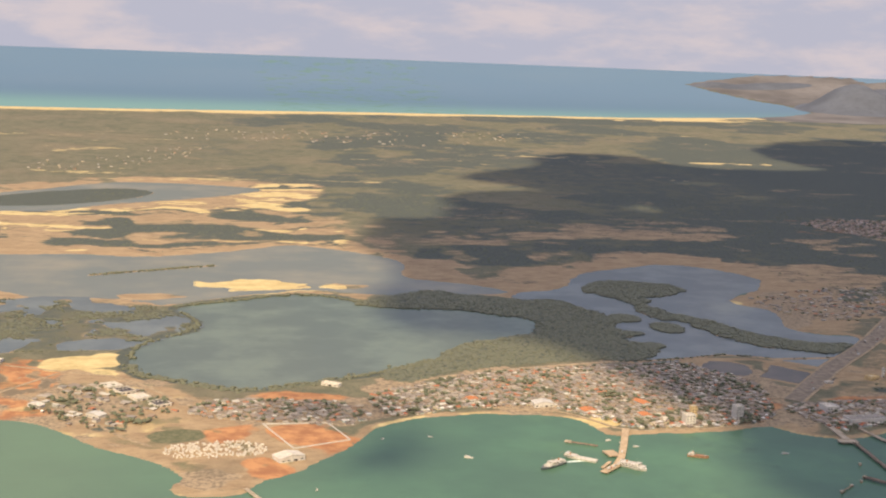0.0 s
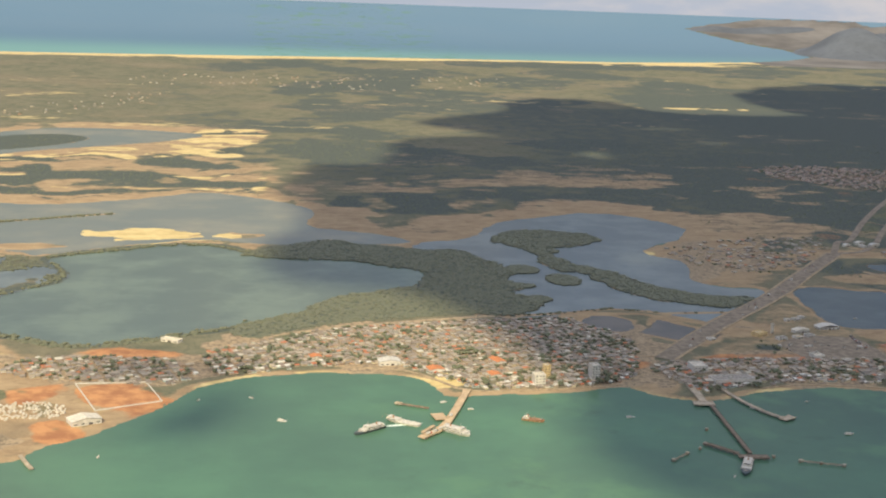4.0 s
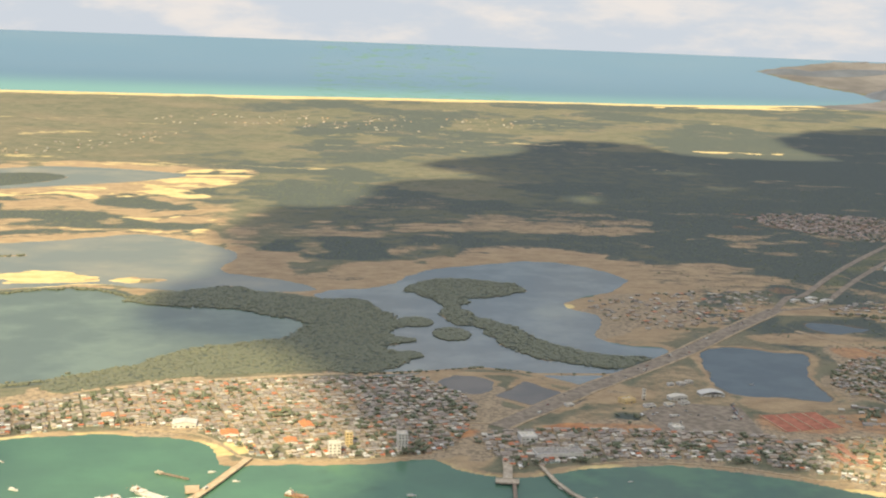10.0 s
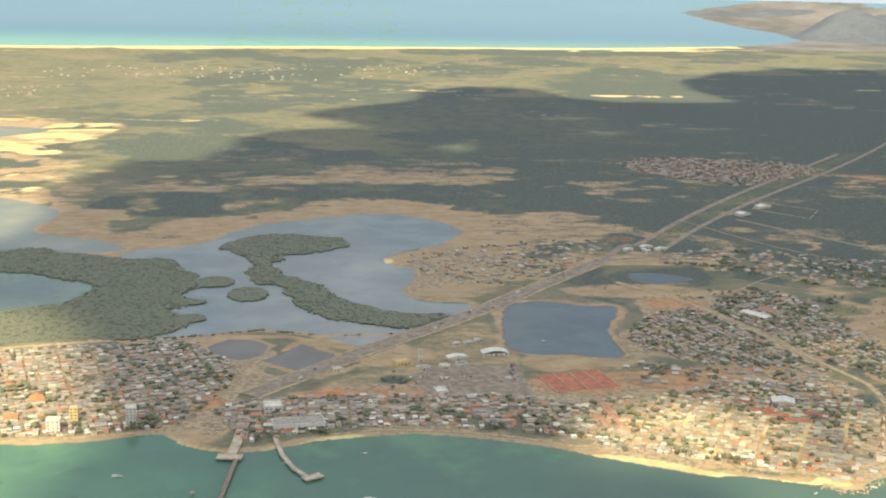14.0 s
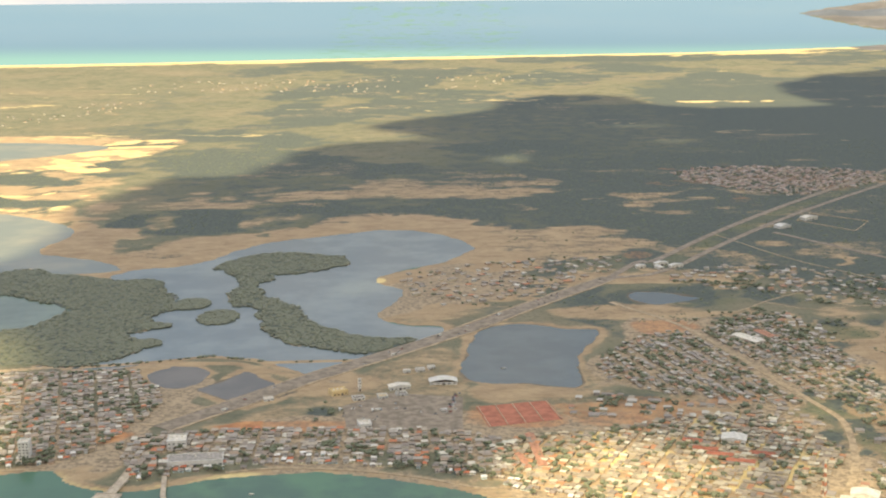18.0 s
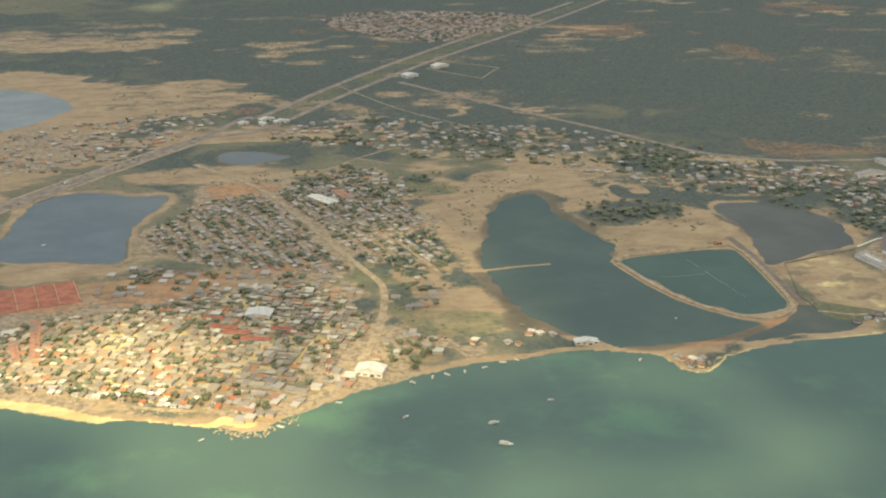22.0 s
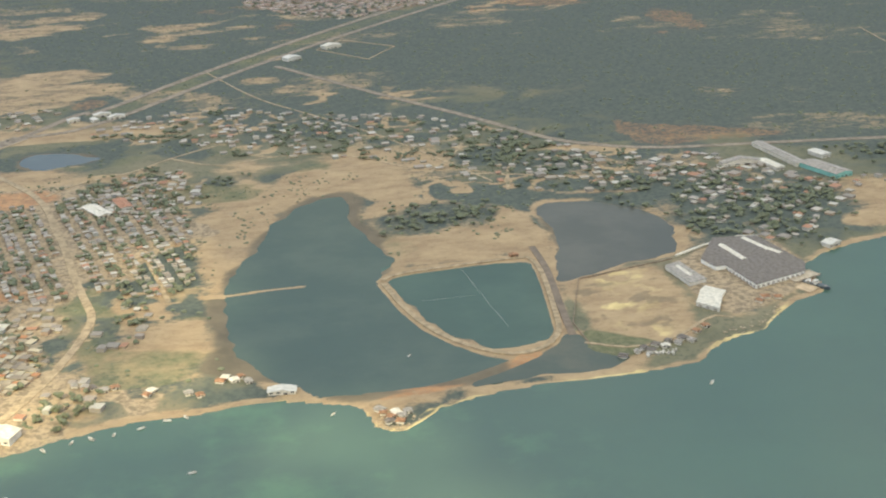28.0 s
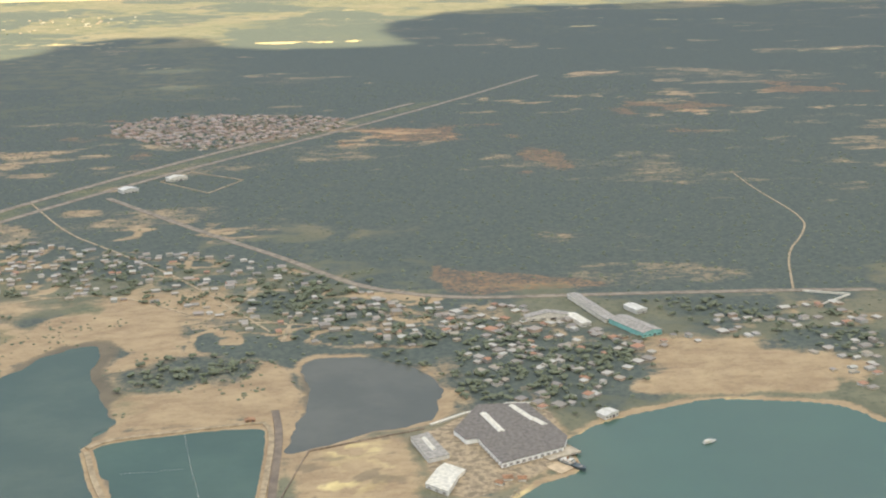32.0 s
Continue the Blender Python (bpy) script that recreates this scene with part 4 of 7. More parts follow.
grass = np.maximum(grass, 0.5 * spit * ramp(rough_noise(P_ALL, 13, 3, 143), 0.2, 0.6))
grass = np.maximum(grass, 0.55 * ramp(rough_noise(P_ALL, 30, 4, 171) + 0.4 * wob, 0.1, 0.7) * ramp(P_ALL[:, 0], 420, 560) * (1 - 0.75 * ramp(P_ALL[:, 0], 640, 760)) * (P_ALL[:, 1] > 560) * (1 - ramp(P_ALL[:, 1], 780, 1000)) * (1 - bright))
median = (np.array(HIGHWAY_A[1:], float)[: len(HIGHWAY_A) - 1] + np.array([(566, 900), (575, 908), (619, 979), (709, 1103), (821, 1237), (941, 1395)], float)) / 2
grass = np.maximum(grass, 0.5 * (1 - ramp(to_line(P_ALL, median, 40), 5, 11)))
thick = ramp(wob_big + 0.3 * wob, -0.35, 0.5) * ramp(P_ALL[:, 0], -150, 350) * 0.8 + 0.25 * ramp(P_ALL[:, 1], 900, 1300)
thick += 0.35 * ramp(P_ALL[:, 0] + P_ALL[:, 1] * 0.15, 520, 800) * (P_ALL[:, 1] > 640) * (P_ALL[:, 1] < 2000)
thick += 0.35 * mud_belt
thick += 0.45 * ramp(P_ALL[:, 0], 700, 880) * (P_ALL[:, 1] > 780) * (P_ALL[:, 1] < 2400)
far_cape = (P_ALL[:, 1] > 3150) & (P_ALL[:, 0] > 1450)
tan, pale, thick = np.where(far_cape, 0.1, tan), np.where(far_cape, 0, pale), np.where(far_cape, 0.5, thick)
thick = np.maximum(np.maximum(thick, dark), main_rim) * (1 - field)
dune_grain = rough_noise(warp * (0.3, 1.0), 60, 4, 197)
pale = np.maximum(pale, 0.9 * ramp(P_ALL[:, 0], 650, 950) * (1 - ramp(P_ALL[:, 0], 1650, 1800)) * (P_ALL[:, 1] > 2400) * (P_ALL[:, 1] < 3360) * ramp(dune_grain, -0.1, 0.5) * (1 - ramp(d_sea, 120, 260)) * (d_sea > 0))
for x, y, rx, ry in ISLETS:
    inn = 1 - ramp(np.hypot((P_ALL[:, 0] - x) / rx, (P_ALL[:, 1] - y) / ry), 1.0, 1.4)
    thick, tan, pale = np.maximum(thick, inn), tan * (1 - inn), pale * (1 - inn)
for poly in MANGROVES:
    inn = ramp(signed(P_ALL, poly, 60), -2, 2) * (0.55 if poly is MANGROVES[2] else 1.0)
    thick, tan, pale, town = np.maximum(thick, inn), tan * (1 - inn), pale * (1 - inn), town * (1 - inn)
for attr, bands in (("cover_a", (pale, tan, red)), ("cover_b", (town, thick, wob * 0.5 + 0.5)), ("cover_c", (mud, grass, wob * 0.5 + 0.5))):
    layer = ground.data.color_attributes.new(attr, "FLOAT_COLOR", "POINT")
    layer.data.foreach_set("color", np.stack([*bands, np.ones(len(P_ALL))], 1).astype(np.float32).ravel())


def between(field, xy):
    """A field of the ground's grid, read between its points."""
    p = np.atleast_2d(np.asarray(xy, float))
    f = field.reshape(len(gy), len(gx))
    i = np.clip(np.searchsorted(gx, p[:, 0]) - 1, 0, len(gx) - 2)
    j = np.clip(np.searchsorted(gy, p[:, 1]) - 1, 0, len(gy) - 2)
    u = (p[:, 0] - gx[i]) / (gx[i + 1] - gx[i])
    w = (p[:, 1] - gy[j]) / (gy[j + 1] - gy[j])
    return (f[j, i] * (1 - u) + f[j, i + 1] * u) * (1 - w) + (f[j + 1, i] * (1 - u) + f[j + 1, i + 1] * u) * w


GROUND_Z = ground_co[:, 2].astype(float)


def ground_z(xy):
    return between(GROUND_Z, xy)


# ---- water ----
rings = np.concatenate([np.linspace(0, 1200, 60), np.linspace(1240, RIM, 60)])
ang = np.linspace(0, 2 * math.pi, 144, endpoint=False)
xy = np.stack([CENTRE[0] + np.outer(rings, np.cos(ang)).ravel(), CENTRE[1] + np.outer(rings, np.sin(ang)).ravel()], 1)
sea_faces = [(i * 144 + j, i * 144 + (j + 1) % 144, (i + 1) * 144 + (j + 1) % 144, (i + 1) * 144 + j) for i in range(len(rings) - 1) for j in range(144)]
zs = rise(xy)
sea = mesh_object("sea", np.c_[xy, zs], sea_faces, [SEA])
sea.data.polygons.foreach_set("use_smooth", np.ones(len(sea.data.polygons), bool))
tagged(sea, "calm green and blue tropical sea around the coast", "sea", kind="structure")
for name, poly in LAGOONS.items():
    c = poly.mean(0)
    wide = c + (poly - c) * (1 + 5.0 / np.maximum(np.hypot(*(poly - c).T), 5))[:, None]
    m = {"main_lagoon": LAGOON, "middle_lagoon": SKY_GREY_LAGOON, "highway_pond": SLATE, "small_pond": SLATE, "salt_flat_lagoon": FLAT, "far_lagoon": FLAT, "marsh": MARSH, "mangrove_pools": SKY_GREY_LAGOON, "thin_pond": SALT, "salt_pan": SALT, "east_pond": MUDDY, "walled_basin": BASIN}.get(name, POND)
    ob = mesh_object(name, np.c_[wide, np.full(len(wide), 0.03 + 0.012 * list(LAGOONS).index(name))], [range(len(wide))], [m])
    tagged(ob, "still shallow water between sand banks and mangroves" if m in (LAGOON, SKY_GREY_LAGOON, FLAT, MARSH) else "dark still pond water between earth banks", "lagoon" if m in (LAGOON, SKY_GREY_LAGOON, FLAT, MARSH) else "pond", kind="structure")


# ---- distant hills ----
# far cape in a greyer tone: distance haze is put into its colour
HAZY_SHORE = plain("hazy_far_shore", (0.150, 0.140, 0.135), 0.95, vary=0.3, scale=0.006)
ground.data.materials.append(HAZY_SHORE)
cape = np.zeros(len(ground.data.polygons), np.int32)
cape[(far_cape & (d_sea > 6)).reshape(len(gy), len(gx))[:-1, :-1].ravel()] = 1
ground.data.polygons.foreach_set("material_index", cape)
# hillside paint is blue-grey to carry the haze of distance
HILL = plain("haze_blue_hillside", (0.104, 0.116, 0.142), 0.95, vary=0.15, scale=0.01)


def distant_hill(x, y, rx, ry, h, seed):
    n, m = 14, 40
    v, f = [(x, y, 0)], []
    for i in range(1, n + 1):
        for j in range(m):
            a = 2 * math.pi * j / m
            v.append((x + rx * i / n * math.cos(a), y + ry * i / n * math.sin(a), 0))
    p = np.array(v)[:, :2]
    e = np.hypot((p[:, 0] - x) / rx, (p[:, 1] - y) / ry)
    z = h * (1 - ramp(e, 0.0, 1.0)) ** 1.25 * (1 + 0.14 * rough_noise(p, rx * 0.5, 3, seed)) + rise(p) - 1.5 * e
    f = [(0, 1 + j, 1 + (j + 1) % m) for j in range(m)]
    f += [(1 + i * m + j, 1 + (i + 1) * m + j, 1 + (i + 1) * m + (j + 1) % m, 1 + i * m + (j + 1) % m) for i in range(n - 1) for j in range(m)]
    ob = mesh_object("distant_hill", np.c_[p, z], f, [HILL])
    ob.data.polygons.foreach_set("use_smooth", np.ones(len(f), bool))
    return tagged(ob, "low hill beyond the bay, distance haze in its blue-grey colour", "hill", kind="structure")


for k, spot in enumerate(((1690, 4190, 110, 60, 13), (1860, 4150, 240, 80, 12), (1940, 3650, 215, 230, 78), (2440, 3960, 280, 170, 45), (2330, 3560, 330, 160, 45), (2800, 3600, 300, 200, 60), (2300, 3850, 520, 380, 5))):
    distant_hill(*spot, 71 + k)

# ---- roads ----
def beside(line, gap):
    """A line that runs beside another."""
    p = rounded(line, 1, False)
    d = np.gradient(p, axis=0)
    d /= np.hypot(*d.T)[:, None]
    return p + np.stack([-d[:, 1], d[:, 0]], 1) * gap


VERGE_A, VERGE_B = beside(HIGHWAY, 5.6), beside(HIGHWAY, -5.6)
STREETS = [STREET_A, STREET_B, STREET_C, STREET_D, STREET_E, STREET_F, STREET_G, STREET_H, STREET_J, STREET_K, STREET_L, STREET_M, STREET_N]

def strip(name, line, half, m, lift=0.14, label="", category="road"):
    p = rounded(line, 2, False)
    seg = np.r_[0, np.cumsum(np.hypot(*np.diff(p, axis=0).T))]
    s = np.linspace(0, seg[-1], max(2, int(seg[-1] / 5)))
    q = np.stack([np.interp(s, seg, p[:, 0]), np.interp(s, seg, p[:, 1])], 1)
    tang = np.gradient(q, axis=0)
    tang /= np.hypot(*tang.T)[:, None]
    side = np.stack([-tang[:, 1], tang[:, 0]], 1) * half
    z = ground_z(q) + lift
    v = np.vstack([np.c_[q + side, z], np.c_[q - side, z], np.c_[q + side * 1.15, z - 1.0], np.c_[q - side * 1.15, z - 1.0]])
    n = len(q)
    f = []
    for i in range(n - 1):
        f += [(n + i, n + i + 1, i + 1, i), (i, i + 1, 2 * n + i + 1, 2 * n + i), (n + i + 1, n + i, 3 * n + i, 3 * n + i + 1)]
    ob = mesh_object(name, v, f, [m])
    return tagged(ob, label, category, kind="structure")


strip("highway", HIGHWAY, 5.2, ASPHALT, 0.2, "wide worn grey highway on a low embankment")
strip("carriageway", HIGHWAY_A, 2.4, ASPHALT, 0.2, "grey carriageway of the inland highway")
strip("carriageway", HIGHWAY_B, 2.2, ASPHALT, 0.2, "grey carriageway of the inland highway")
strip("canal", CANAL, 1.25, CANAL_MUD, 0.12, "narrow brown muddy canal beside the basin dike")
strip("dike_road", DIKE_BASIN, 0.9, DIRT, 0.4, "pale track on the basin dike")
strip("promenade", PROMENADE, 0.9, DIRT, 0.16, "pale sandy promenade along the town shore")
strip("promenade", PROMENADE_EAST, 0.8, DIRT, 0.16, "pale sandy promenade along the eastern shore")
strip("arterial_road", ARTERIAL, 2.0, ASPHALT, 0.16, "pale dusty road through the scrub")
strip("dirt_track", TRACK, 0.5, DIRT, 0.16, "winding pale dirt track")
for line, half in ((VERGE_A, 0.8), (VERGE_B, 0.8)):
    strip("highway_verge", line, half, DIRT, 0.24, "pale sandy verge along the highway", "verge")
for line in STREETS:
    strip("street", line, 0.8, DIRT, 0.13, "narrow pale street between houses")
for line in (HEAD_ROAD_A, HEAD_ROAD_B, HEAD_ROAD_C):
    strip("street", line, 0.9, DIRT, 0.15, "pale dirt street on the headland")
strip("street", CANNERY_ROAD, 0.6, DIRT, 0.15, "sandy track past the cannery lot")
for line in (SUBURB_ROAD_A, SUBURB_ROAD_B, SUBURB_ROAD_C):
    strip("street", line, 0.55, DIRT, 0.14, "pale winding street through the suburb")
strip("street", STREET_EAST, 1.4, DIRT, 0.16, "pale curving street along the eastern quarter")
strip("street", [(316, 620), (322, 606), (326, 596), (327, 584)], 1.6, ASPHALT, 0.15, "grey street from the highway to the jetty")
strip("street", [(314, 621), (300, 622), (282, 618), (262, 612)], 1.0, DIRT, 0.15, "pale dusty street into the old town")
strip("shore_road", SHORE_ROAD, 2.0, DIRT, 0.16, "sandy road behind the old town")


# ---- clouds ----
def make_clouds():
    m = bpy.data.materials.new("cloud_mist")
    m.use_nodes = True
    t = m.node_tree
    nodes_of(t)
    a = add(t, "ShaderNodeBsdfTranslucent", Color=(0.9, 0.92, 0.95, 1))
    b = add(t, "ShaderNodeBsdfDiffuse", Color=(0.85, 0.85, 0.85, 1))
    s = add(t, "ShaderNodeMixShader", Fac=0.5)
    o = t.nodes.new("ShaderNodeOutputMaterial")
    t.links.new(a.outputs[0], s.inputs[1])
    t.links.new(b.outputs[0], s.inputs[2])
    t.links.new(s.outputs[0], o.inputs[0])
    cell, top = 13.0, 1600.0
    shift = np.array([SUN_DIR.x, SUN_DIR.y]) / SUN_DIR.z * top
    xs, ys = np.arange(-200, 3500, cell), np.arange(-300, 3000, cell)
    p = np.stack([v.ravel() for v in np.meshgrid(xs, ys)], 1)
    shade = np.vstack([np.array(SHADE_WEST, float), np.array(SHADE_NORTH, float), [(3500, 2600), (3500, -300), (420, -300)]])
    d = np.maximum(signed(p, shade, 300), signed(p, rounded(SHADE_BAY, 1), 300)) + 12 * rough_noise(p, 70, 4, 41)
    gaps = np.maximum(blobs(p, LIT_GAPS, 1.1 * rough_noise(p, 40, 3, 51), 0.3), ramp(signed(p, rounded(LIT_TOWN, 1)) + 8 * rough_noise(p, 30, 3, 53), -4, 4))
    thin = 0.28 * ramp(signed(p, rounded(THIN_CLOUD, 1)), -15, 15)
    keep = (d > 0) & (gaps < 0.5) & (np.random.default_rng(12).uniform(0, 1, len(p)) >= thin)
    thick = np.clip(d, 0, 160) ** 0.5
    nx = len(xs)
    kept = keep.reshape(len(ys), nx)
    quad = kept[:-1, :-1]
    v = np.c_[p + shift, top + 14 * rough_noise(p, 90, 3, 61) - thick]
    f = [(j * nx + i, j * nx + i + 1, (j + 1) * nx + i + 1, (j + 1) * nx + i) for j, i in zip(*np.nonzero(quad))]
    ob = mesh_object("cloud", v, f, [m])
    return tagged(ob, "broad low cloud bank drifting above the coast", "cloud", kind="structure")


make_clouds()


# ---- houses ----
class Heap:
    """Collects many small pieces for one mesh."""
    def __init__(self):
        self.v, self.f, self.ids = [], [], []

    def put(self, verts, faces, mat=0):
        n = len(self.v)
        self.v += [tuple(q) for q in verts]
        self.f += [tuple(i + n for i in q) for q in faces]
        self.ids += [mat] * len(faces)

    def done(self, name, mats, label, category, kind="stuff"):
        return tagged(mesh_object(name, self.v, self.f, mats, self.ids), label, category, kind=kind)


def house_shape(w, l, h, roof, pitch):
    """Walls and roof of a small house about its base, as two lists of verts and faces."""
    x, y = w / 2, l / 2
    wall_v = [(-x, -y, -0.3), (x, -y, -0.3), (x, y, -0.3), (-x, y, -0.3), (-x, -y, h), (x, -y, h), (x, y, h), (-x, y, h)]
    wall_f = [(0, 1, 5, 4), (1, 2, 6, 5), (2, 3, 7, 6), (3, 0, 4, 7)]
    e = 0.12
    X, Y = x + e, y + e
    if roof == "gable":
        wall_v += [(0, -y, h + pitch), (0, y, h + pitch)]
        wall_f += [(4, 5, 8), (6, 7, 9)]
        rv = [(-X, -Y, h - 0.05), (0, -Y, h + pitch), (X, -Y, h - 0.05), (-X, Y, h - 0.05), (0, Y, h + pitch), (X, Y, h - 0.05)]
        rv += [(a, b, c + 0.07) for a, b, c in rv]
        rf = [(6, 7, 10, 9), (7, 8, 11, 10), (1, 0, 3, 4), (2, 1, 4, 5), (0, 6, 9, 3), (8, 2, 5, 11), (0, 1, 7, 6), (1, 2, 8, 7), (4, 3, 9, 10), (5, 4, 10, 11)]
    elif roof == "shed":
        rv = [(-X, -Y, h), (X, -Y, h + pitch * 0.5), (X, Y, h + pitch * 0.5), (-X, Y, h)]
        rv += [(a, b, c + 0.07) for a, b, c in rv]
        rf = [(4, 5, 6, 7), (0, 4, 7, 3), (1, 2, 6, 5), (0, 1, 5, 4), (2, 3, 7, 6), (3, 2, 1, 0)]
    else:
        rv = [(-X, -Y, h), (X, -Y, h), (X, Y, h), (-X, Y, h)]
        rv += [(a, b, c + 0.12) for a, b, c in rv]
        rf = [(4, 5, 6, 7), (0, 4, 7, 3), (1, 2, 6, 5), (0, 1, 5, 4), (2, 3, 7, 6), (3, 2, 1, 0)]
    return wall_v, wall_f, rv, rf


def placed(v, x, y, z, a, s=1.0):
    c, n = math.cos(a) * s, math.sin(a) * s
    return [(x + c * p - n * q, y + n * p + c * q, z + r * s) for p, q, r in v]


def lots(poly, spacing, turn, keep, seed, block=(6, 2), loose=0.16, lane=0.6):
    """House lots on a street grid inside a polygon."""
    rng = random.Random(seed)
    poly = rounded(poly, 1)
    c, r = poly.mean(0), np.abs(poly - poly.mean(0)).max() * 1.5
    n = int(r / spacing)
    out = []
    ca, sa = math.cos(turn), math.sin(turn)
    for i in range(-n, n):
        for j in range(-n, n):
            u = i * spacing + (i // block[0]) * spacing * lane
            w = j * spacing * 1.05 + (j // block[1]) * spacing * lane * 0.9
            u, w = u + rng.uniform(-loose, loose) * spacing, w + rng.uniform(-loose, loose) * spacing
            if rng.random() < keep:
                out.append((c[0] + ca * u - sa * w, c[1] + sa * u + ca * w))
    out = np.array(out)
    return out[inside(out, poly)]


ROAD_LINES = [np.array(v, float) for v in (HIGHWAY, HIGHWAY_A, HIGHWAY_B, ARTERIAL, STREET_EAST)]


def dry(p, shore=3.0, road=3.5):
    ok = between(d_all, p) > shore
    for k, line in enumerate(ROAD_LINES):
        ok &= to_line(p, line, 20) > road + (3 if k == 0 else 0)
    return p[ok]


QUARTERS = [
    ("town", TOWN_OLD, 2.25, 0.25, 0.94), ("town", TOWN_WEST, 2.3, 0.3, 0.92), ("town", TOWN_STRIP, 2.5, 0.0, 0.88), ("town", TOWN_BRIGHT, 2.3, -0.45, 0.92),
    ("town", TOWN_GRID, 2.5, -1.31, 0.92), ("town", HEADLAND, 3.6, -0.6, 0.6), ("village", VILLAGE, 4.2, 0.5, 0.5), ("suburb", SUBURB, 4.3, 0.1, 0.5),
    ("suburb", SUBURB_LOW, 3.6, -0.2, 0.6), ("far_town", ROSE_TOWN, 4.0, 0.9, 0.9), ("suburb", EAST_TOWN, 3.8, 0.6, 0.6), ("suburb", EAST_SHORE, 4.0, 0.2, 0.5),
    ("suburb", EAST_ROAD, 4.6, 0.2, 0.5), ("suburb", SHORE_ROW, 3.2, -0.45, 0.7), ("suburb", SUBURB_SHORE, 4.2, -0.3, 0.5), ("suburb", RED_STREET, 3.6, -0.2, 0.45), ("far_town", FAR_ROW, 15.0, 0.0, 0.3), ("far_town", FAR_WEST, 12.0, 0.0, 0.35),
]
TREES, SHORE_LOTS = [], []
for k, (name, poly, gap, turn, keep) in enumerate(QUARTERS):
    rng = random.Random(100 + k)
    heap = Heap()
    spots = dry(lots(poly, gap, turn, keep, 7 + k, *(((9, 2), 0.1, 0.9) if poly is TOWN_GRID else ((6, 2), 0.14, 0.6) if name == "town" else ((5, 2), 0.42, 0.6))))
    zz = ground_z(spots) if len(spots) else []
    shore = to_line(spots, NEAR_COAST, 60) if len(spots) else []
    leafy = 0.42 if poly is HEADLAND else 0.36 if poly is TOWN_GRID else 0.17
    groves = rough_noise(spots, 15, 3, 231) > 0.22 if len(spots) and name == "suburb" else [None] * len(spots)
    for (x, y), z, near, grove in zip(spots, zz, shore, groves):
        if grove is not None:
            if rng.random() < (0.7 if grove else 0.1):
                for _ in range(4 if grove else 1):
                    TREES.append((x + rng.uniform(-1.9, 1.9), y + rng.uniform(-1.9, 1.9), z, rng.uniform(0.8, 1.5)))
                continue
        elif rng.random() < leafy + 0.25 * (math.sin(x * 0.21 + y * 0.13) + math.sin(y * 0.27 - x * 0.11) > 0.9):
            TREES.append((x, y, z, rng.uniform(0.9, 1.8)))
            continue
        a = turn + rng.choice((0, math.pi / 2)) + rng.uniform(-0.06, 0.06)
        if near < 16.5 and name == "town":
            SHORE_LOTS.append((x, y, z, a))
            continue
        big = max(1.0, gap / 11) if name == "far_town" and gap > 10 else 1.0
        room = (2.1 if poly is TOWN_GRID else gap if name == "town" else min(gap, 3.2)) * rng.choice((1.0, 1.0, 1.0, 0.8, 1.0, 1.35))
        wv, wf, rv, rf = house_shape(room * rng.uniform(0.6, 1.0) * big, room * rng.uniform(0.7, 1.15) * big, rng.choice((0.6, 0.7, 0.75, 0.7, 0.8, 1.3)) * big, rng.choice(("gable", "shed", "flat", "gable", "flat")), rng.uniform(0.14, 0.3))
        heap.put(placed(wv, x, y, z, a), wf, 0)
        heap.put(placed(rv, x, y, z, a), rf, 1)
    heap.done(name + "_houses", [WALLS, ROOFS_ROSE if poly is ROSE_TOWN else ROOFS_CREAM if poly is TOWN_BRIGHT else ROOFS_PALE if name == "suburb" or poly is TOWN_GRID else ROOFS], {"town": "crowded small houses with grey, rust and red roofs", "village": "scattered village houses beside the lagoon", "suburb": "scattered low houses between dark trees", "far_town": "distant rows of pale low houses"}[name], "houses")


# ---- plants ----
ICO = bmesh.new()
bmesh.ops.create_icosphere(ICO, subdivisions=1, radius=1)
ICO_V = [tuple(v.co) for v in ICO.verts]
ICO_F = [tuple(v.index for v in f.verts) for f in ICO.faces]
ICO.free()


def clump(heap, x, y, z, r, rng, flat=0.8, mat=0):
    heap.put([(x + p * r * rng.uniform(0.7, 1.25), y + q * r * rng.uniform(0.7, 1.25), z + s * r * flat * rng.uniform(0.75, 1.2)) for p, q, s in ICO_V], ICO_F, mat)


rng = random.Random(5)
for gx0, gy0, grx, gry in GROVES:
    spots = []
    for _ in range(int(grx * gry * 0.12) + 5):
        a, s = rng.uniform(0, 6.28), math.sqrt(rng.random()) * rng.uniform(0.6, 1.9)
        spots.append((gx0 + grx * s * math.cos(a), gy0 + gry * s * math.sin(a)))
    spots = dry(np.array(spots), 0.6, 2.5)
    TREES += [(x, y, z, rng.uniform(0.9, 1.9)) for (x, y), z in zip(spots, ground_z(spots))]
tree_shore = to_line(np.array([v[:2] for v in TREES]), NEAR_COAST, 60)
order = np.argsort(tree_shore, kind="stable")
SHORE_TREES = [TREES[k] for k in order[:130]]
TREES = [TREES[k] for k in order[130:]]
heap = Heap()
for x, y, z, r in TREES:
    for _ in range(4):
        clump(heap, x + rng.uniform(-0.6, 0.6) * r, y + rng.uniform(-0.6, 0.6) * r, z + r * rng.uniform(0.5, 0.9), r * rng.uniform(0.4, 0.7), rng, 0.62)
heap.done("town_trees", [LEAVES], "dusty green shade trees between the houses", "trees")
heap = Heap()
cloud_of = np.stack([np.random.default_rng(3).uniform(-120, 1150, 60000), 560 + 1000 * np.random.default_rng(4).uniform(0, 1, 60000) ** 1.2], 1)
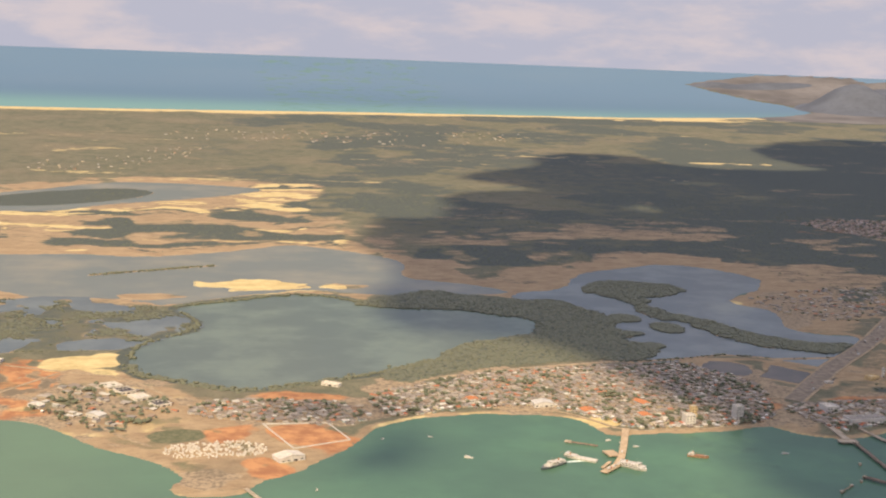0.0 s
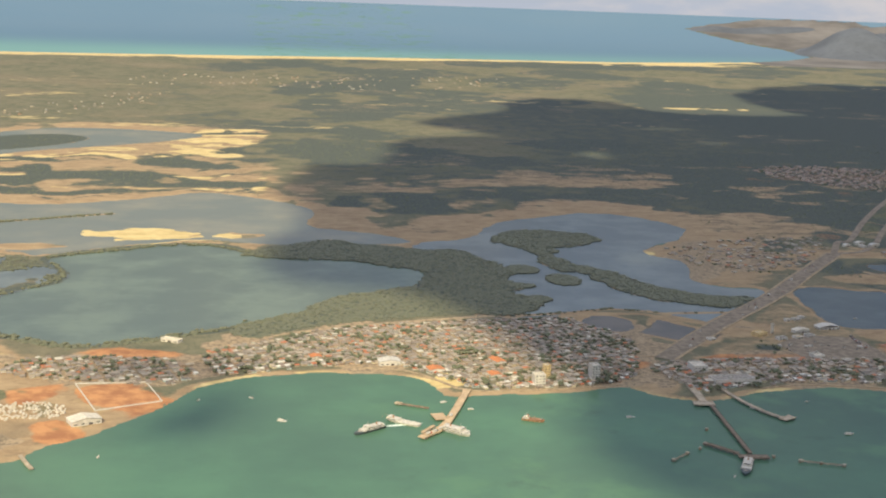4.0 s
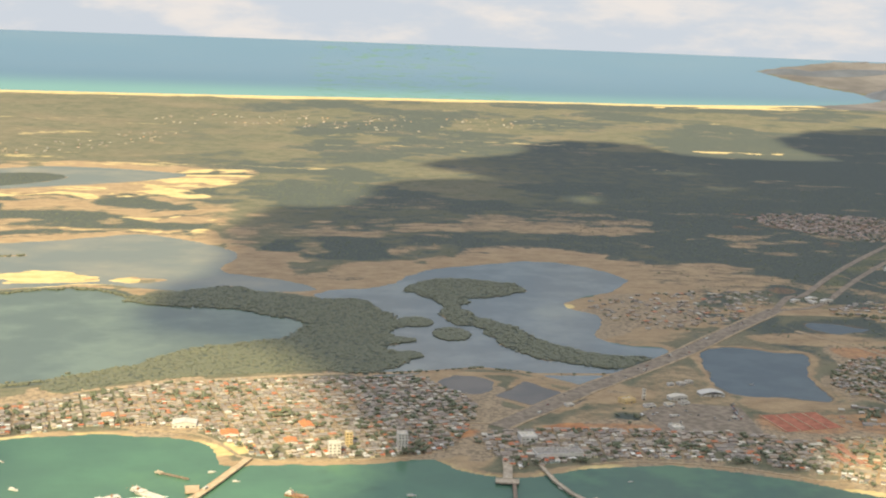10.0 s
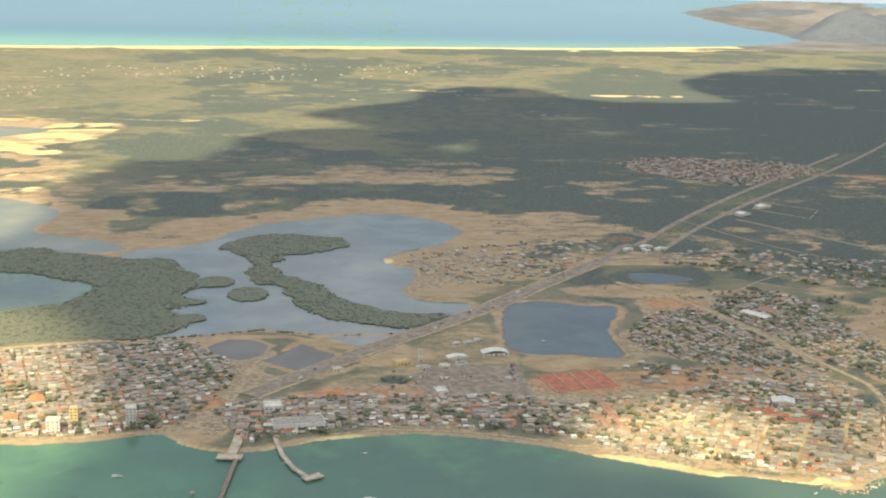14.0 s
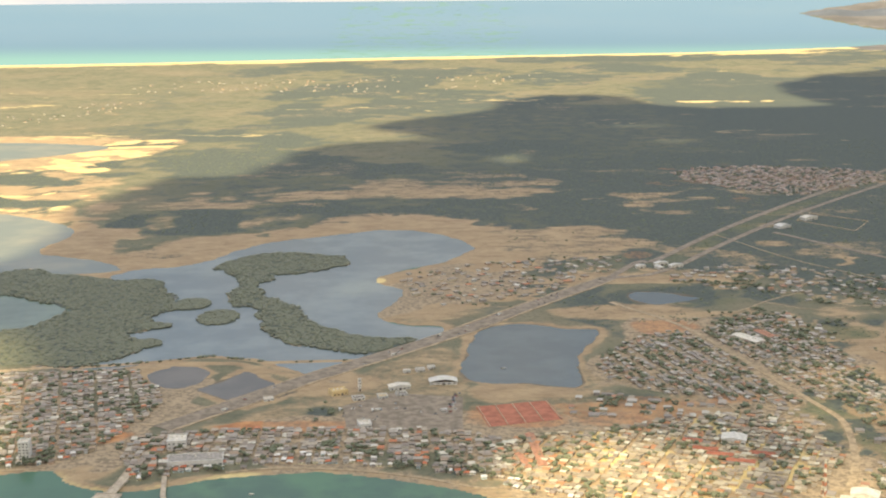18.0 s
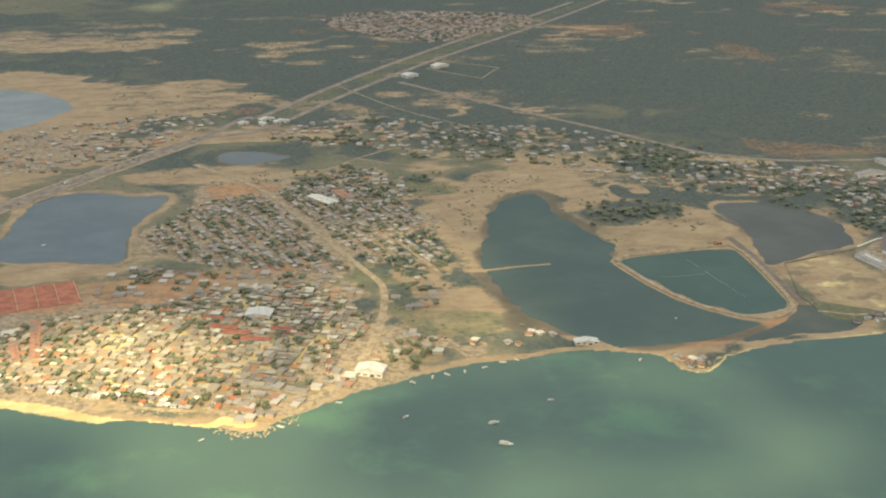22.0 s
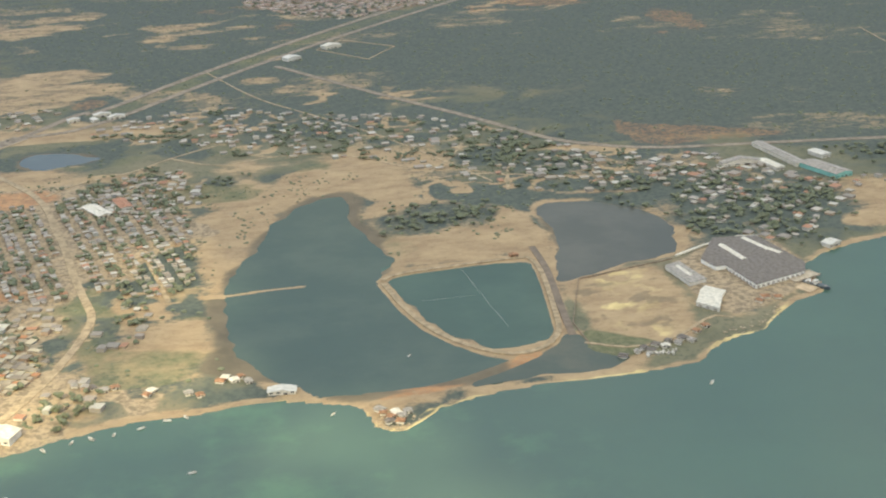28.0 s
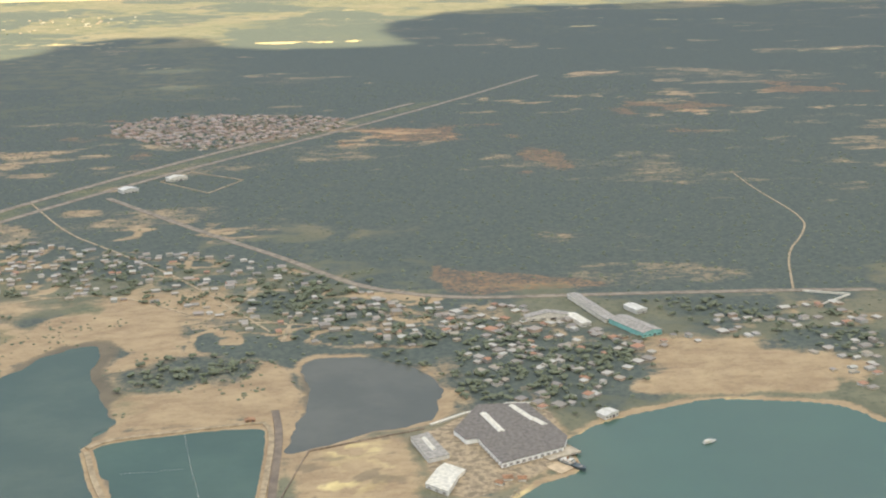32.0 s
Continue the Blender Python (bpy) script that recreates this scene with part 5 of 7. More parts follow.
fit_for = between(thick, cloud_of) * (1 - between(town, cloud_of)) * (1 - between(tan, cloud_of)) * (1 - between(red, cloud_of)) * (between(d_all, cloud_of) > 2)
cloud_of = cloud_of[fit_for > 0.25 + 0.5 * np.random.default_rng(6).uniform(0, 1, 60000)]
cloud_of = dry(cloud_of, 1.0, 2.5)[:9000]
for (x, y), z in zip(cloud_of, ground_z(cloud_of)):
    clump(heap, x, y, z + 0.1, rng.uniform(0.5, 1.2), rng, 0.4)
heap.done("scrub_bushes", [LEAVES], "low dry thorn bushes scattered over the plain", "bushes")
# small bushes on the sand round the ponds
heap = Heap()
dune = np.stack([np.random.default_rng(23).uniform(440, 900, 9000), np.random.default_rng(24).uniform(540, 860, 9000)], 1)
clumped = rough_noise(dune, 16, 3, 221) > 0.28
on_sand = np.zeros(len(dune), bool)
for poly in (WEST_BANK, DUNE_PATH, SUBURB_SHORE, NORTH_BANK, ISTHMUS, SUBURB, SUBURB_LOW, TERMINAL_GROUND):
    on_sand |= inside(dune, rounded(poly, 1))
dune = dry(dune[clumped & on_sand], 2.5, 2.5)
for (x, y), z in zip(dune, ground_z(dune)):
    clump(heap, x, y, z + 0.05, rng.uniform(0.3, 0.9), rng, 0.5)
heap.done("dune_bushes", [LEAVES], "small grey-green bushes dotted over the sand", "bushes")
heap = Heap()
for poly, room in zip(MANGROVES[:3], (2.2, 2.2, 5.0)):
    lo, hi = poly.min(0), poly.max(0)
    p = np.array([(rng.uniform(lo[0], hi[0]), rng.uniform(lo[1], hi[1])) for _ in range(int((hi - lo).prod() / room))])
    p = p[signed(p, poly, 60) + 2.5 * rough_noise(p, 14, 3, 3) > -1.0]
    p = p[to_line(p, ROAD_LINES[0], 20) > 8]
    p = p[between(d_all, p) > 0.2]
    if poly is MANGROVES[2]:
        p = p[rough_noise(p, 18, 3, 83) > -0.05]
    for (x, y), z in zip(p, ground_z(p)):
        clump(heap, x, y, max(rng.uniform(0.35, 0.55), z + 0.1), rng.uniform(0.9, 1.6), rng, 0.26)
for x, y, rx, ry in ISLETS:
    for _ in range(int(rx * ry * 3.0)):
        a, s = rng.uniform(0, 6.28), math.sqrt(rng.random())
        clump(heap, x + rx * s * math.cos(a), y + ry * s * math.sin(a), rng.uniform(0.35, 0.55), rng.uniform(0.9, 1.6), rng, 0.26)
for line, half in ((np.vstack([LAGOONS["main_lagoon"], LAGOONS["main_lagoon"][:1]]), 1.5), (DIKE_MANG, 0.8), (RIM_NORTH, 2.6), (RIM_SOUTH, 4.0), (RIM_SALT, 2.2), (RIM_SALT_WEST, 2.2)):
    line = np.array(line, float)
    for a, b in zip(line[:-1], line[1:]):
        for _ in range(int(np.hypot(*(b - a)) * half * 0.6 * rng.choice((0.2, 1, 1.5)))):
            q = a + (b - a) * rng.random()
            clump(heap, q[0] + rng.gauss(0, half * 0.5), q[1] + rng.gauss(0, half * 0.5), rng.uniform(0.2, 0.6), rng.uniform(0.6, 1.7), rng, 0.5)
heap.done("mangroves", [MANGROVE_LEAF], "dense dark green mangrove thicket along the lagoon", "mangroves")


# ---- helpers for things ----
def box(x0, x1, y0, y1, z0, z1):
    v = [(x0, y0, z0), (x1, y0, z0), (x1, y1, z0), (x0, y1, z0), (x0, y0, z1), (x1, y0, z1), (x1, y1, z1), (x0, y1, z1)]
    return v, [(0, 1, 5, 4), (1, 2, 6, 5), (2, 3, 7, 6), (3, 0, 4, 7), (4, 5, 6, 7), (3, 2, 1, 0)]


def joined(*shapes):
    v, f = [], []
    for sv, sf in shapes:
        f += [tuple(i + len(v) for i in q) for q in sf]
        v += list(sv)
    return v, f


def tube(x, y, z0, z1, r0, r1=None, sides=8):
    r1 = r0 if r1 is None else r1
    a = [2 * math.pi * k / sides for k in range(sides)]
    v = [(x + r0 * math.cos(b), y + r0 * math.sin(b), z0) for b in a] + [(x + r1 * math.cos(b), y + r1 * math.sin(b), z1) for b in a]
    f = [(k, (k + 1) % sides, sides + (k + 1) % sides, sides + k) for k in range(sides)]
    return v, f + [tuple(range(sides, 2 * sides)), tuple(range(sides - 1, -1, -1))]


def part(name, shape, m, parent, label=""):
    ob = mesh_object(name, shape[0], shape[1], [m], parent=parent)
    return tagged(ob, label)


def thing(name, x, y, z, a, label, category, group=""):
    ob = new(name)
    ob.location, ob.rotation_euler = (x, y, z), (0, 0, a)
    ob.empty_display_size = 0.5
    return tagged(ob, label, category, group)


WHITE = plain("white_paint", (0.55, 0.52, 0.47), 0.6, vary=0.16)
GREY_SHEET = plain("grey_roof_sheet", (0.30, 0.27, 0.24), 0.7, vary=0.3)
BROWN_SHEET = plain("brown_grey_roof_sheet", (0.155, 0.132, 0.115), 0.7, vary=0.3)
JETTY_BROWN = plain("brown_jetty_deck", (0.235, 0.18, 0.14), 0.9, vary=0.3)
DARK_SHEET = plain("dark_roof_sheet", (0.085, 0.075, 0.075), 0.7, vary=0.3)
PALE_SHEET = plain("pale_roof_sheet", (0.60, 0.55, 0.47), 0.6, vary=0.2)
BRICK_RED = plain("red_court", (0.36, 0.135, 0.085), 0.9, vary=0.25, scale=0.3)
RUST = plain("rusty_steel", (0.30, 0.165, 0.095), 0.8, vary=0.4)
DARK_HULL = plain("dark_hull_paint", (0.07, 0.09, 0.10), 0.5)
GLASS = plain("dark_window_glass", (0.035, 0.045, 0.05), 0.15, vary=0.1)
YELLOW = plain("yellow_wall", (0.56, 0.42, 0.22), 0.8, vary=0.15)
TEAL = plain("teal_wall", (0.20, 0.42, 0.38), 0.8, vary=0.15)
ORANGE_TILE = plain("orange_roof_tile", (0.50, 0.20, 0.085), 0.85, vary=0.25, scale=1.5)
SAND_CONCRETE = plain("sandy_concrete", (0.48, 0.36, 0.24), 0.9, vary=0.2, scale=0.5)
TIMBER = plain("weathered_timber", (0.22, 0.17, 0.13), 0.9, vary=0.3)
RUBBER = plain("tyre_rubber", (0.03, 0.03, 0.03), 0.9)
BARK = plain("bark", (0.14, 0.10, 0.07), 0.9)
FADED_RED = plain("faded_red_roof", (0.36, 0.185, 0.12), 0.85, vary=0.3)
ROCK = plain("pale_boulder", (0.34, 0.27, 0.19), 0.95, vary=0.35, scale=1.2)
FOAM = plain("wake_foam", (0.62, 0.72, 0.66), 0.6)
CAR_PAINT = varied("car_paint", [(0.7, 0.7, 0.7), (0.08, 0.08, 0.09), (0.4, 0.05, 0.04), (0.3, 0.32, 0.35), (0.75, 0.74, 0.7)], 0.35, "object")
WALL_PICK = varied("painted_house_wall", [(0.58, 0.52, 0.43), (0.47, 0.38, 0.28), (0.36, 0.32, 0.28), (0.52, 0.36, 0.25), (0.64, 0.61, 0.56), (0.45, 0.52, 0.50), (0.33, 0.27, 0.22), (0.66, 0.58, 0.40)], 0.85, "object")
ROOF_PICK = varied("sheet_house_roof", [(0.26, 0.23, 0.20), (0.20, 0.17, 0.15), (0.40, 0.35, 0.30), (0.28, 0.22, 0.18), (0.62, 0.58, 0.52), (0.48, 0.15, 0.07), (0.32, 0.28, 0.25), (0.48, 0.40, 0.32), (0.70, 0.68, 0.64), (0.22, 0.20, 0.18)], 0.8, "object")


def flat_patch(name, corners, m, lift, label, category):
    p = np.array(corners, float)
    z = float(np.max(ground_z(p))) + lift
    n = len(p)
    v = [(x, y, z) for x, y in p] + [(x, y, z - 0.8) for x, y in p]
    ob = mesh_object(name, v, [tuple(range(n))] + [(i, i + n, (i + 1) % n + n, (i + 1) % n) for i in range(n)], [m])
    tagged(ob, label, category, kind="structure")
    return z


def low_wall(name, line, h, m, label, closed=True, half=0.18):
    p = [np.array(v, float) for v in line]
    if closed:
        p.append(p[0])
    ob = thing(name, p[0][0], p[0][1], 0, 0, label, "wall")
    for a, b in zip(p[:-1], p[1:]):
        d = (b - a) / np.hypot(*(b - a))
        n = np.array([-d[1], d[0]]) * half
        z0, z1 = (float(ground_z(q)[0]) for q in (a, b))
        v = [(*(q - p[0]), z) for q, z in ((a - n, z0 - 0.3), (b - n, z1 - 0.3), (b + n, z1 - 0.3), (a + n, z0 - 0.3), (a - n, z0 + h), (b - n, z1 + h), (b + n, z1 + h), (a + n, z0 + h))]
        part("wall_length", (v, box(0, 1, 0, 1, 0, 1)[1]), m, ob)
    return ob


# ---- large buildings ----
def hall(name, x, y, w, l, h, a, wall_m, roof_m, label, roof="gable", bays=4, category="building"):
    """A large shed or block with walls, roof, doors and window openings."""
    z = float(ground_z((x, y))[0])
    ob = thing(name, x, y, z, a, label, category)
    X, Y = w / 2, l / 2
    shell = part("wall", joined(box(-X, X, -Y, -Y + 0.2, -0.6, h), box(-X, X, Y - 0.2, Y, -0.6, h), box(-X, -X + 0.2, -Y + 0.2, Y - 0.2, -0.6, h), box(X - 0.2, X, -Y + 0.2, Y - 0.2, -0.6, h)), wall_m, ob)
    e = 0.25
    if roof == "gable":
        r = w * 0.09
        for s in (-1, 1):
            part("roof_slope", ([(s * (X + e), -Y - e, h), (s * (X + e), Y + e, h), (0, Y + e, h + r), (0, -Y - e, h + r), (s * (X + e), -Y - e, h + 0.12), (s * (X + e), Y + e, h + 0.12), (0, Y + e, h + r + 0.12), (0, -Y - e, h + r + 0.12)], [(4, 5, 6, 7), (3, 2, 1, 0), (0, 1, 5, 4), (1, 2, 6, 5), (3, 0, 4, 7), (2, 3, 7, 6)]), roof_m, ob)
        part("ridge", box(-0.15, 0.15, -Y - e, Y + e, h + r + 0.06, h + r + 0.2), roof_m, ob)
        for s in (-1, 1):
            part("gable", ([(-X, s * (Y - 0.05), h), (X, s * (Y - 0.05), h), (0, s * (Y - 0.05), h + r), (-X, s * (Y - 0.18), h), (X, s * (Y - 0.18), h), (0, s * (Y - 0.18), h + r)], [(0, 1, 2), (5, 4, 3), (0, 3, 4, 1), (1, 4, 5, 2), (2, 5, 3, 0)]), wall_m, ob)
    elif roof == "arch":
        n, r = 10, w * 0.1
        xs = [(-X - e) + (2 * X + 2 * e) * k / n for k in range(n + 1)]
        zs_ = [h + r * math.sin(math.pi * k / n) for k in range(n + 1)]
        v = [(q, -Y - e, c) for q, c in zip(xs, zs_)] + [(q, Y + e, c) for q, c in zip(xs, zs_)] + [(q, -Y - e, c + 0.14) for q, c in zip(xs, zs_)] + [(q, Y + e, c + 0.14) for q, c in zip(xs, zs_)]
        m1 = n + 1
        f = []
        for k in range(n):
            f += [(2 * m1 + k, 2 * m1 + k + 1, 3 * m1 + k + 1, 3 * m1 + k), (m1 + k, m1 + k + 1, k + 1, k), (k, k + 1, 2 * m1 + k + 1, 2 * m1 + k), (3 * m1 + k, 3 * m1 + k + 1, m1 + k + 1, m1 + k)]
        part("arched_roof", (v, f), roof_m, ob)
    else:
        part("flat_roof", box(-X + 0.2, X - 0.2, -Y + 0.2, Y - 0.2, h - 0.35, h - 0.15), roof_m, ob)
        for b in (box(-X - 0.05, X + 0.05, -Y - 0.05, -Y + 0.25, h, h + 0.2), box(-X - 0.05, X + 0.05, Y - 0.25, Y + 0.05, h, h + 0.2), box(-X - 0.05, -X + 0.25, -Y + 0.25, Y - 0.25, h, h + 0.2), box(X - 0.25, X + 0.05, -Y + 0.25, Y - 0.25, h, h + 0.2)):
            part("parapet", b, wall_m, ob)
        for k in range(3):
            part("roof_vent", box(-X * 0.5 + k * X * 0.5 - 0.3, -X * 0.5 + k * X * 0.5 + 0.3, Y * 0.3 - 0.3, Y * 0.3 + 0.3, h - 0.15, h + 0.25), PALE_SHEET, ob)
    floors = max(1, int(h / 1.15))
    for k in range(bays):
        c = -X + (k + 0.5) * w / bays
        for fl in range(floors):
            z0 = 0.3 + fl * h / floors
            if k == bays // 2 and fl == 0:
                part("door", box(c - w / bays * 0.28, c + w / bays * 0.28, -Y - 0.05, -Y + 0.05, -0.05, min(0.9, h * 0.7)), DARK_SHEET, ob)
            else:
                part("window", box(c - w / bays * 0.25, c + w / bays * 0.25, -Y - 0.04, -Y + 0.04, z0 + 0.1, z0 + 0.5), GLASS, shell)
    return ob


hall("warehouse", 176, 613, 10, 6.5, 1.8, 0.05, WHITE, WHITE, "large white-roofed shed beside the town beach")
hall("ferry_terminal", 332, 578, 20, 8, 2.2, 0.12, WHITE, GREY_SHEET, "long white terminal hall with an arcade front", "flat", 9)
hall("office_block", 322, 596, 7, 8, 3.2, 0.1, WHITE, PALE_SHEET, "white office block with a flat roof", "flat", 4)
hall("apartment_block", 268, 585, 4, 5, 7.0, 0.1, WHITE, PALE_SHEET, "tall white apartment block above the old town", "flat", 3)
hall("apartment_block", 240, 578, 5, 5, 5.0, 0.1, WHITE, PALE_SHEET, "white apartment block near the shore", "flat", 3)
hall("apartment_block", 246, 588, 3, 3, 6.0, 0.1, YELLOW, PALE_SHEET, "narrow cream tower house in the old town", "flat", 2)
hall("market_hall", 196, 600, 7, 6, 1.6, 0.2, WHITE, ORANGE_TILE, "shore building under a bright orange tiled roof", category="building")
hall("market_hall", 222, 590, 5, 6, 1.6, 0.2, WHITE, ORANGE_TILE, "town building under a bright orange tiled roof", category="building")
hall("market_hall", 228, 612, 5, 8, 1.6, 0.3, WHITE, ORANGE_TILE, "town building under a bright orange tiled roof", category="building")
hall("market_hall", 142, 622, 5, 5, 1.6, 0.2, WHITE, ORANGE_TILE, "town building under a bright orange tiled roof", category="building")
hall("sports_hall", 424, 672, 12, 6, 1.2, 0.08, WHITE, WHITE, "white hall with a broad arched roof by the pond", "arch", 5)
hall("depot", 379, 658, 7, 5, 2.0, 0.45, YELLOW, YELLOW, "low yellow depot building beside the highway", "flat", 4)
hall("water_tower", 388, 662, 1.3, 1.3, 5.2, 0.2, PALE_SHEET, PALE_SHEET, "slim pale concrete tower beside the highway", "flat", 1, "tower")
hall("depot", 405, 664, 9, 4, 1.5, 0.25, WHITE, PALE_SHEET, "low depot building along the parking ground", "gable", 5)
hall("depot", 392, 616, 5, 6, 1.6, 0.2, WHITE, PALE_SHEET, "white-roofed office at the edge of the parking ground", "flat", 3)
hall("school", 533, 593, 9, 7, 1.8, -0.3, WHITE, WHITE, "school hall with a pale sheet roof among red roofs")
for k, (x, y, l) in enumerate(((520, 583, 9), (524, 577, 9), (517, 592, 7), (530, 570, 10), (540, 577, 8))):
    hall("school_wing", x, y, 3.2, l, 1.2, -1.9, WHITE, BRICK_RED, "low school wing under a red sheet roof", "gable", 2)
hall("fish_shed", 564, 537, 9, 6, 1.9, -0.42, WHITE, PALE_SHEET, "grey-roofed fish shed on the shore")
hall("fish_shed", 557, 535, 4, 4, 1.0, -0.42, WHITE, WHITE, "small white annex of the fish shed", "flat", 3)
hall("boat_shed", 640, 548, 8, 3.6, 0.8, -0.1, PALE_SHEET, WHITE, "white shed on the sand bar beside the pond")

def outlined_hall(name, corners, h, wall_m, roof_m, label, strips=(), front=()):
    """A flat-roofed building over a many-cornered outline, with pale roof lights and a row of doors along one side."""
    p = np.array(corners, float)
    o = p.mean(0)
    z0 = float(ground_z(o)[0])
    ob = thing(name, o[0], o[1], z0, 0, label, "building")
    p = p - o
    n = len(p)
    for a, b in zip(p, np.roll(p, -1, 0)):
        d = (b - a) / np.hypot(*(b - a))
        s = np.array([-d[1], d[0]]) * 0.25
        v = [(*(a + d * 0.02), -0.6), (*(b - d * 0.02), -0.6), (*(b + s), -0.6), (*(a + s), -0.6), (*(a + d * 0.02), h), (*(b - d * 0.02), h), (*(b + s), h), (*(a + s), h)]
        part("wall", (v, box(0, 1, 0, 1, 0, 1)[1]), wall_m, ob)
    inner = p * 1.012
    v = [(x, y, h + 0.004) for x, y in inner] + [(x, y, h + 0.16) for x, y in inner]
    part("flat_roof", (v, [tuple(range(n, 2 * n)), tuple(range(n - 1, -1, -1))] + [(k, (k + 1) % n, (k + 1) % n + n, k + n) for k in range(n)]), roof_m, ob)
    for a, b, half in strips:
        a, b = np.array(a, float) - o, np.array(b, float) - o
        d = (b - a) / np.hypot(*(b - a))
        s = np.array([-d[1], d[0]]) * half
        v = [(*(a - s), h + 0.15), (*(b - s), h + 0.15), (*(b + s), h + 0.15), (*(a + s), h + 0.15), (*a, h + 0.6), (*b, h + 0.6)]
        part("roof_light", (v, [(0, 1, 5, 4), (2, 3, 4, 5), (1, 2, 5), (3, 0, 4)]), PALE_SHEET, ob)
    for a, b in front:
        a, b = np.array(a, float) - o, np.array(b, float) - o
        d = (b - a) / np.hypot(*(b - a))
        s = np.array([d[1], -d[0]]) * 0.06
        count = int(np.hypot(*(b - a)) / 2.2)
        for k in range(count):
            c = a + (b - a) * (k + 0.5) / count
            v = [(*(c - d * 0.6 - s), 0.1), (*(c + d * 0.6 - s), 0.1), (*(c + d * 0.6 + s), 0.1), (*(c - d * 0.6 + s), 0.1), (*(c - d * 0.6 - s), h * 0.6), (*(c + d * 0.6 - s), h * 0.6), (*(c + d * 0.6 + s), h * 0.6), (*(c - d * 0.6 + s), h * 0.6)]
            part("door", (v, box(0, 1, 0, 1, 0, 1)[1]), GREY_SHEET, ob)
    return ob


CANNERY_WHITE = plain("cannery_whitewash", (0.78, 0.76, 0.71), 0.7, vary=0.08)
outlined_hall("factory", [(790.2, 615.1), (792.4, 606.4), (796.1, 607), (799, 587.3), (819.7, 595.3), (823, 603), (818, 633), (802, 635)], 1.5, CANNERY_WHITE, BROWN_SHEET, "sprawling cannery with a dark brown-grey roof and white walls", (((802, 627.1), (804.5, 610.7), 1.2), ((812.5, 632), (816.5, 618), 1.1), ((816.5, 619.5), (819, 613.5), 1.1)), (((799, 587.3), (819.7, 595.3)), ((796.1, 607), (799, 587.3))))
outlined_hall("warehouse", [(776.2, 612.5), (778.7, 594.7), (785.4, 597.2), (783.5, 607), (782.2, 615.4)], 1.3, WHITE, GREY_SHEET, "grey-roofed warehouse in the cannery yard", (((780, 611), (781.5, 601), 0.8),))
outlined_hall("warehouse", [(774.9, 578.3), (780.1, 571.5), (784.8, 581.1), (779.6, 587)], 1.3, WHITE, PALE_SHEET, "small cream-roofed warehouse in the cannery yard", (), (((774.9, 578.3), (780.1, 571.5)),))
outlined_hall("shed", [(779.6, 588), (785, 582), (788, 586), (783, 592)], 0.9, PALE_SHEET, PALE_SHEET, "pale-roofed lean-to in the cannery yard")
flat_patch("quay", [(812, 586), (815, 580.5), (820.5, 584.5), (819.5, 592)], SAND_CONCRETE, 0.05, "pale concrete quay in front of the cannery", "quay")
low_wall("yard_kerb", [(784.6, 624.9), (797.1, 632), (812.9, 637.5), (820, 636)], 0.5, PALE_SHEET, "pale wall along the cannery yard road", False, 0.5)
hall("warehouse", 871, 735, 5, 38, 1.7, 0.13, PALE_SHEET, GREY_SHEET, "long narrow pale warehouse east of the cannery", bays=2)
hall("warehouse", 850, 727, 18, 4, 1.6, 0.0, PALE_SHEET, GREY_SHEET, "long low pale warehouse")
hall("warehouse", 861, 720, 4, 14, 1.6, 0.2, PALE_SHEET, PALE_SHEET, "wing of a long pale warehouse")
hall("warehouse", 880, 707, 9, 22, 1.9, 0.32, TEAL, GREY_SHEET, "broad warehouse with a teal end wall")
hall("warehouse", 888, 730, 5, 9, 1.7, 0.3, WHITE, WHITE, "white-roofed store beside the long warehouse")
hall("boathouse", 842, 622, 6, 4, 1.4, 0.5, WHITE, WHITE, "white boathouse at the water's edge")
for k, (x, y, m, name) in enumerate(((-37, 655, PALE_SHEET, "pale"), (-30, 645, DARK_SHEET, "dark"), (-22, 633, PALE_SHEET, "pale"), (-12, 621, DARK_SHEET, "dark"))):
    hall("warehouse", x, y, 8, 9, 1.4, 0.55, PALE_SHEET, m, f"headland warehouse with a {name} flat roof", "flat", 3)
hall("villa", -40, 602, 8, 5, 1.6, -0.7, WHITE, WHITE, "white villa on the headland")
hall("villa", -69, 620, 7, 4, 1.4, -0.6, WHITE, PALE_SHEET, "white villa near the western beach")
hall("warehouse", 45, 536, 12, 7, 1.8, 0.43, WHITE, PALE_SHEET, "grey-white quay warehouse on the headland")
hall("ruin", 74, 655, 10, 4, 1.5, -0.55, PALE_SHEET, PALE_SHEET, "pale block house above the lagoon shore", "flat", 3)
hall("villa", -104, 708, 13, 6, 1.6, -0.2, WHITE, PALE_SHEET, "white ranch on the western rise", "flat", 5)
hall("depot", 700, 1062, 12, 6, 2.0, 0.5, PALE_SHEET, PALE_SHEET, "pale industrial hall inside a walled yard")
hall("depot", 672, 1030, 10, 7, 2.0, 0.5, WHITE, WHITE, "white roadside hall by the highway junction")
for x, y, w, l, a in ((563, 910, 9, 3, 0.4), (571, 903, 9, 3, 0.4), (560, 899, 3, 6, 0.4), (549, 902, 6, 3, 0.4)):
    hall("depot", x, y, w, l, 1.5, a, PALE_SHEET, WHITE, "low white hall at the highway bend", "gable", 3)

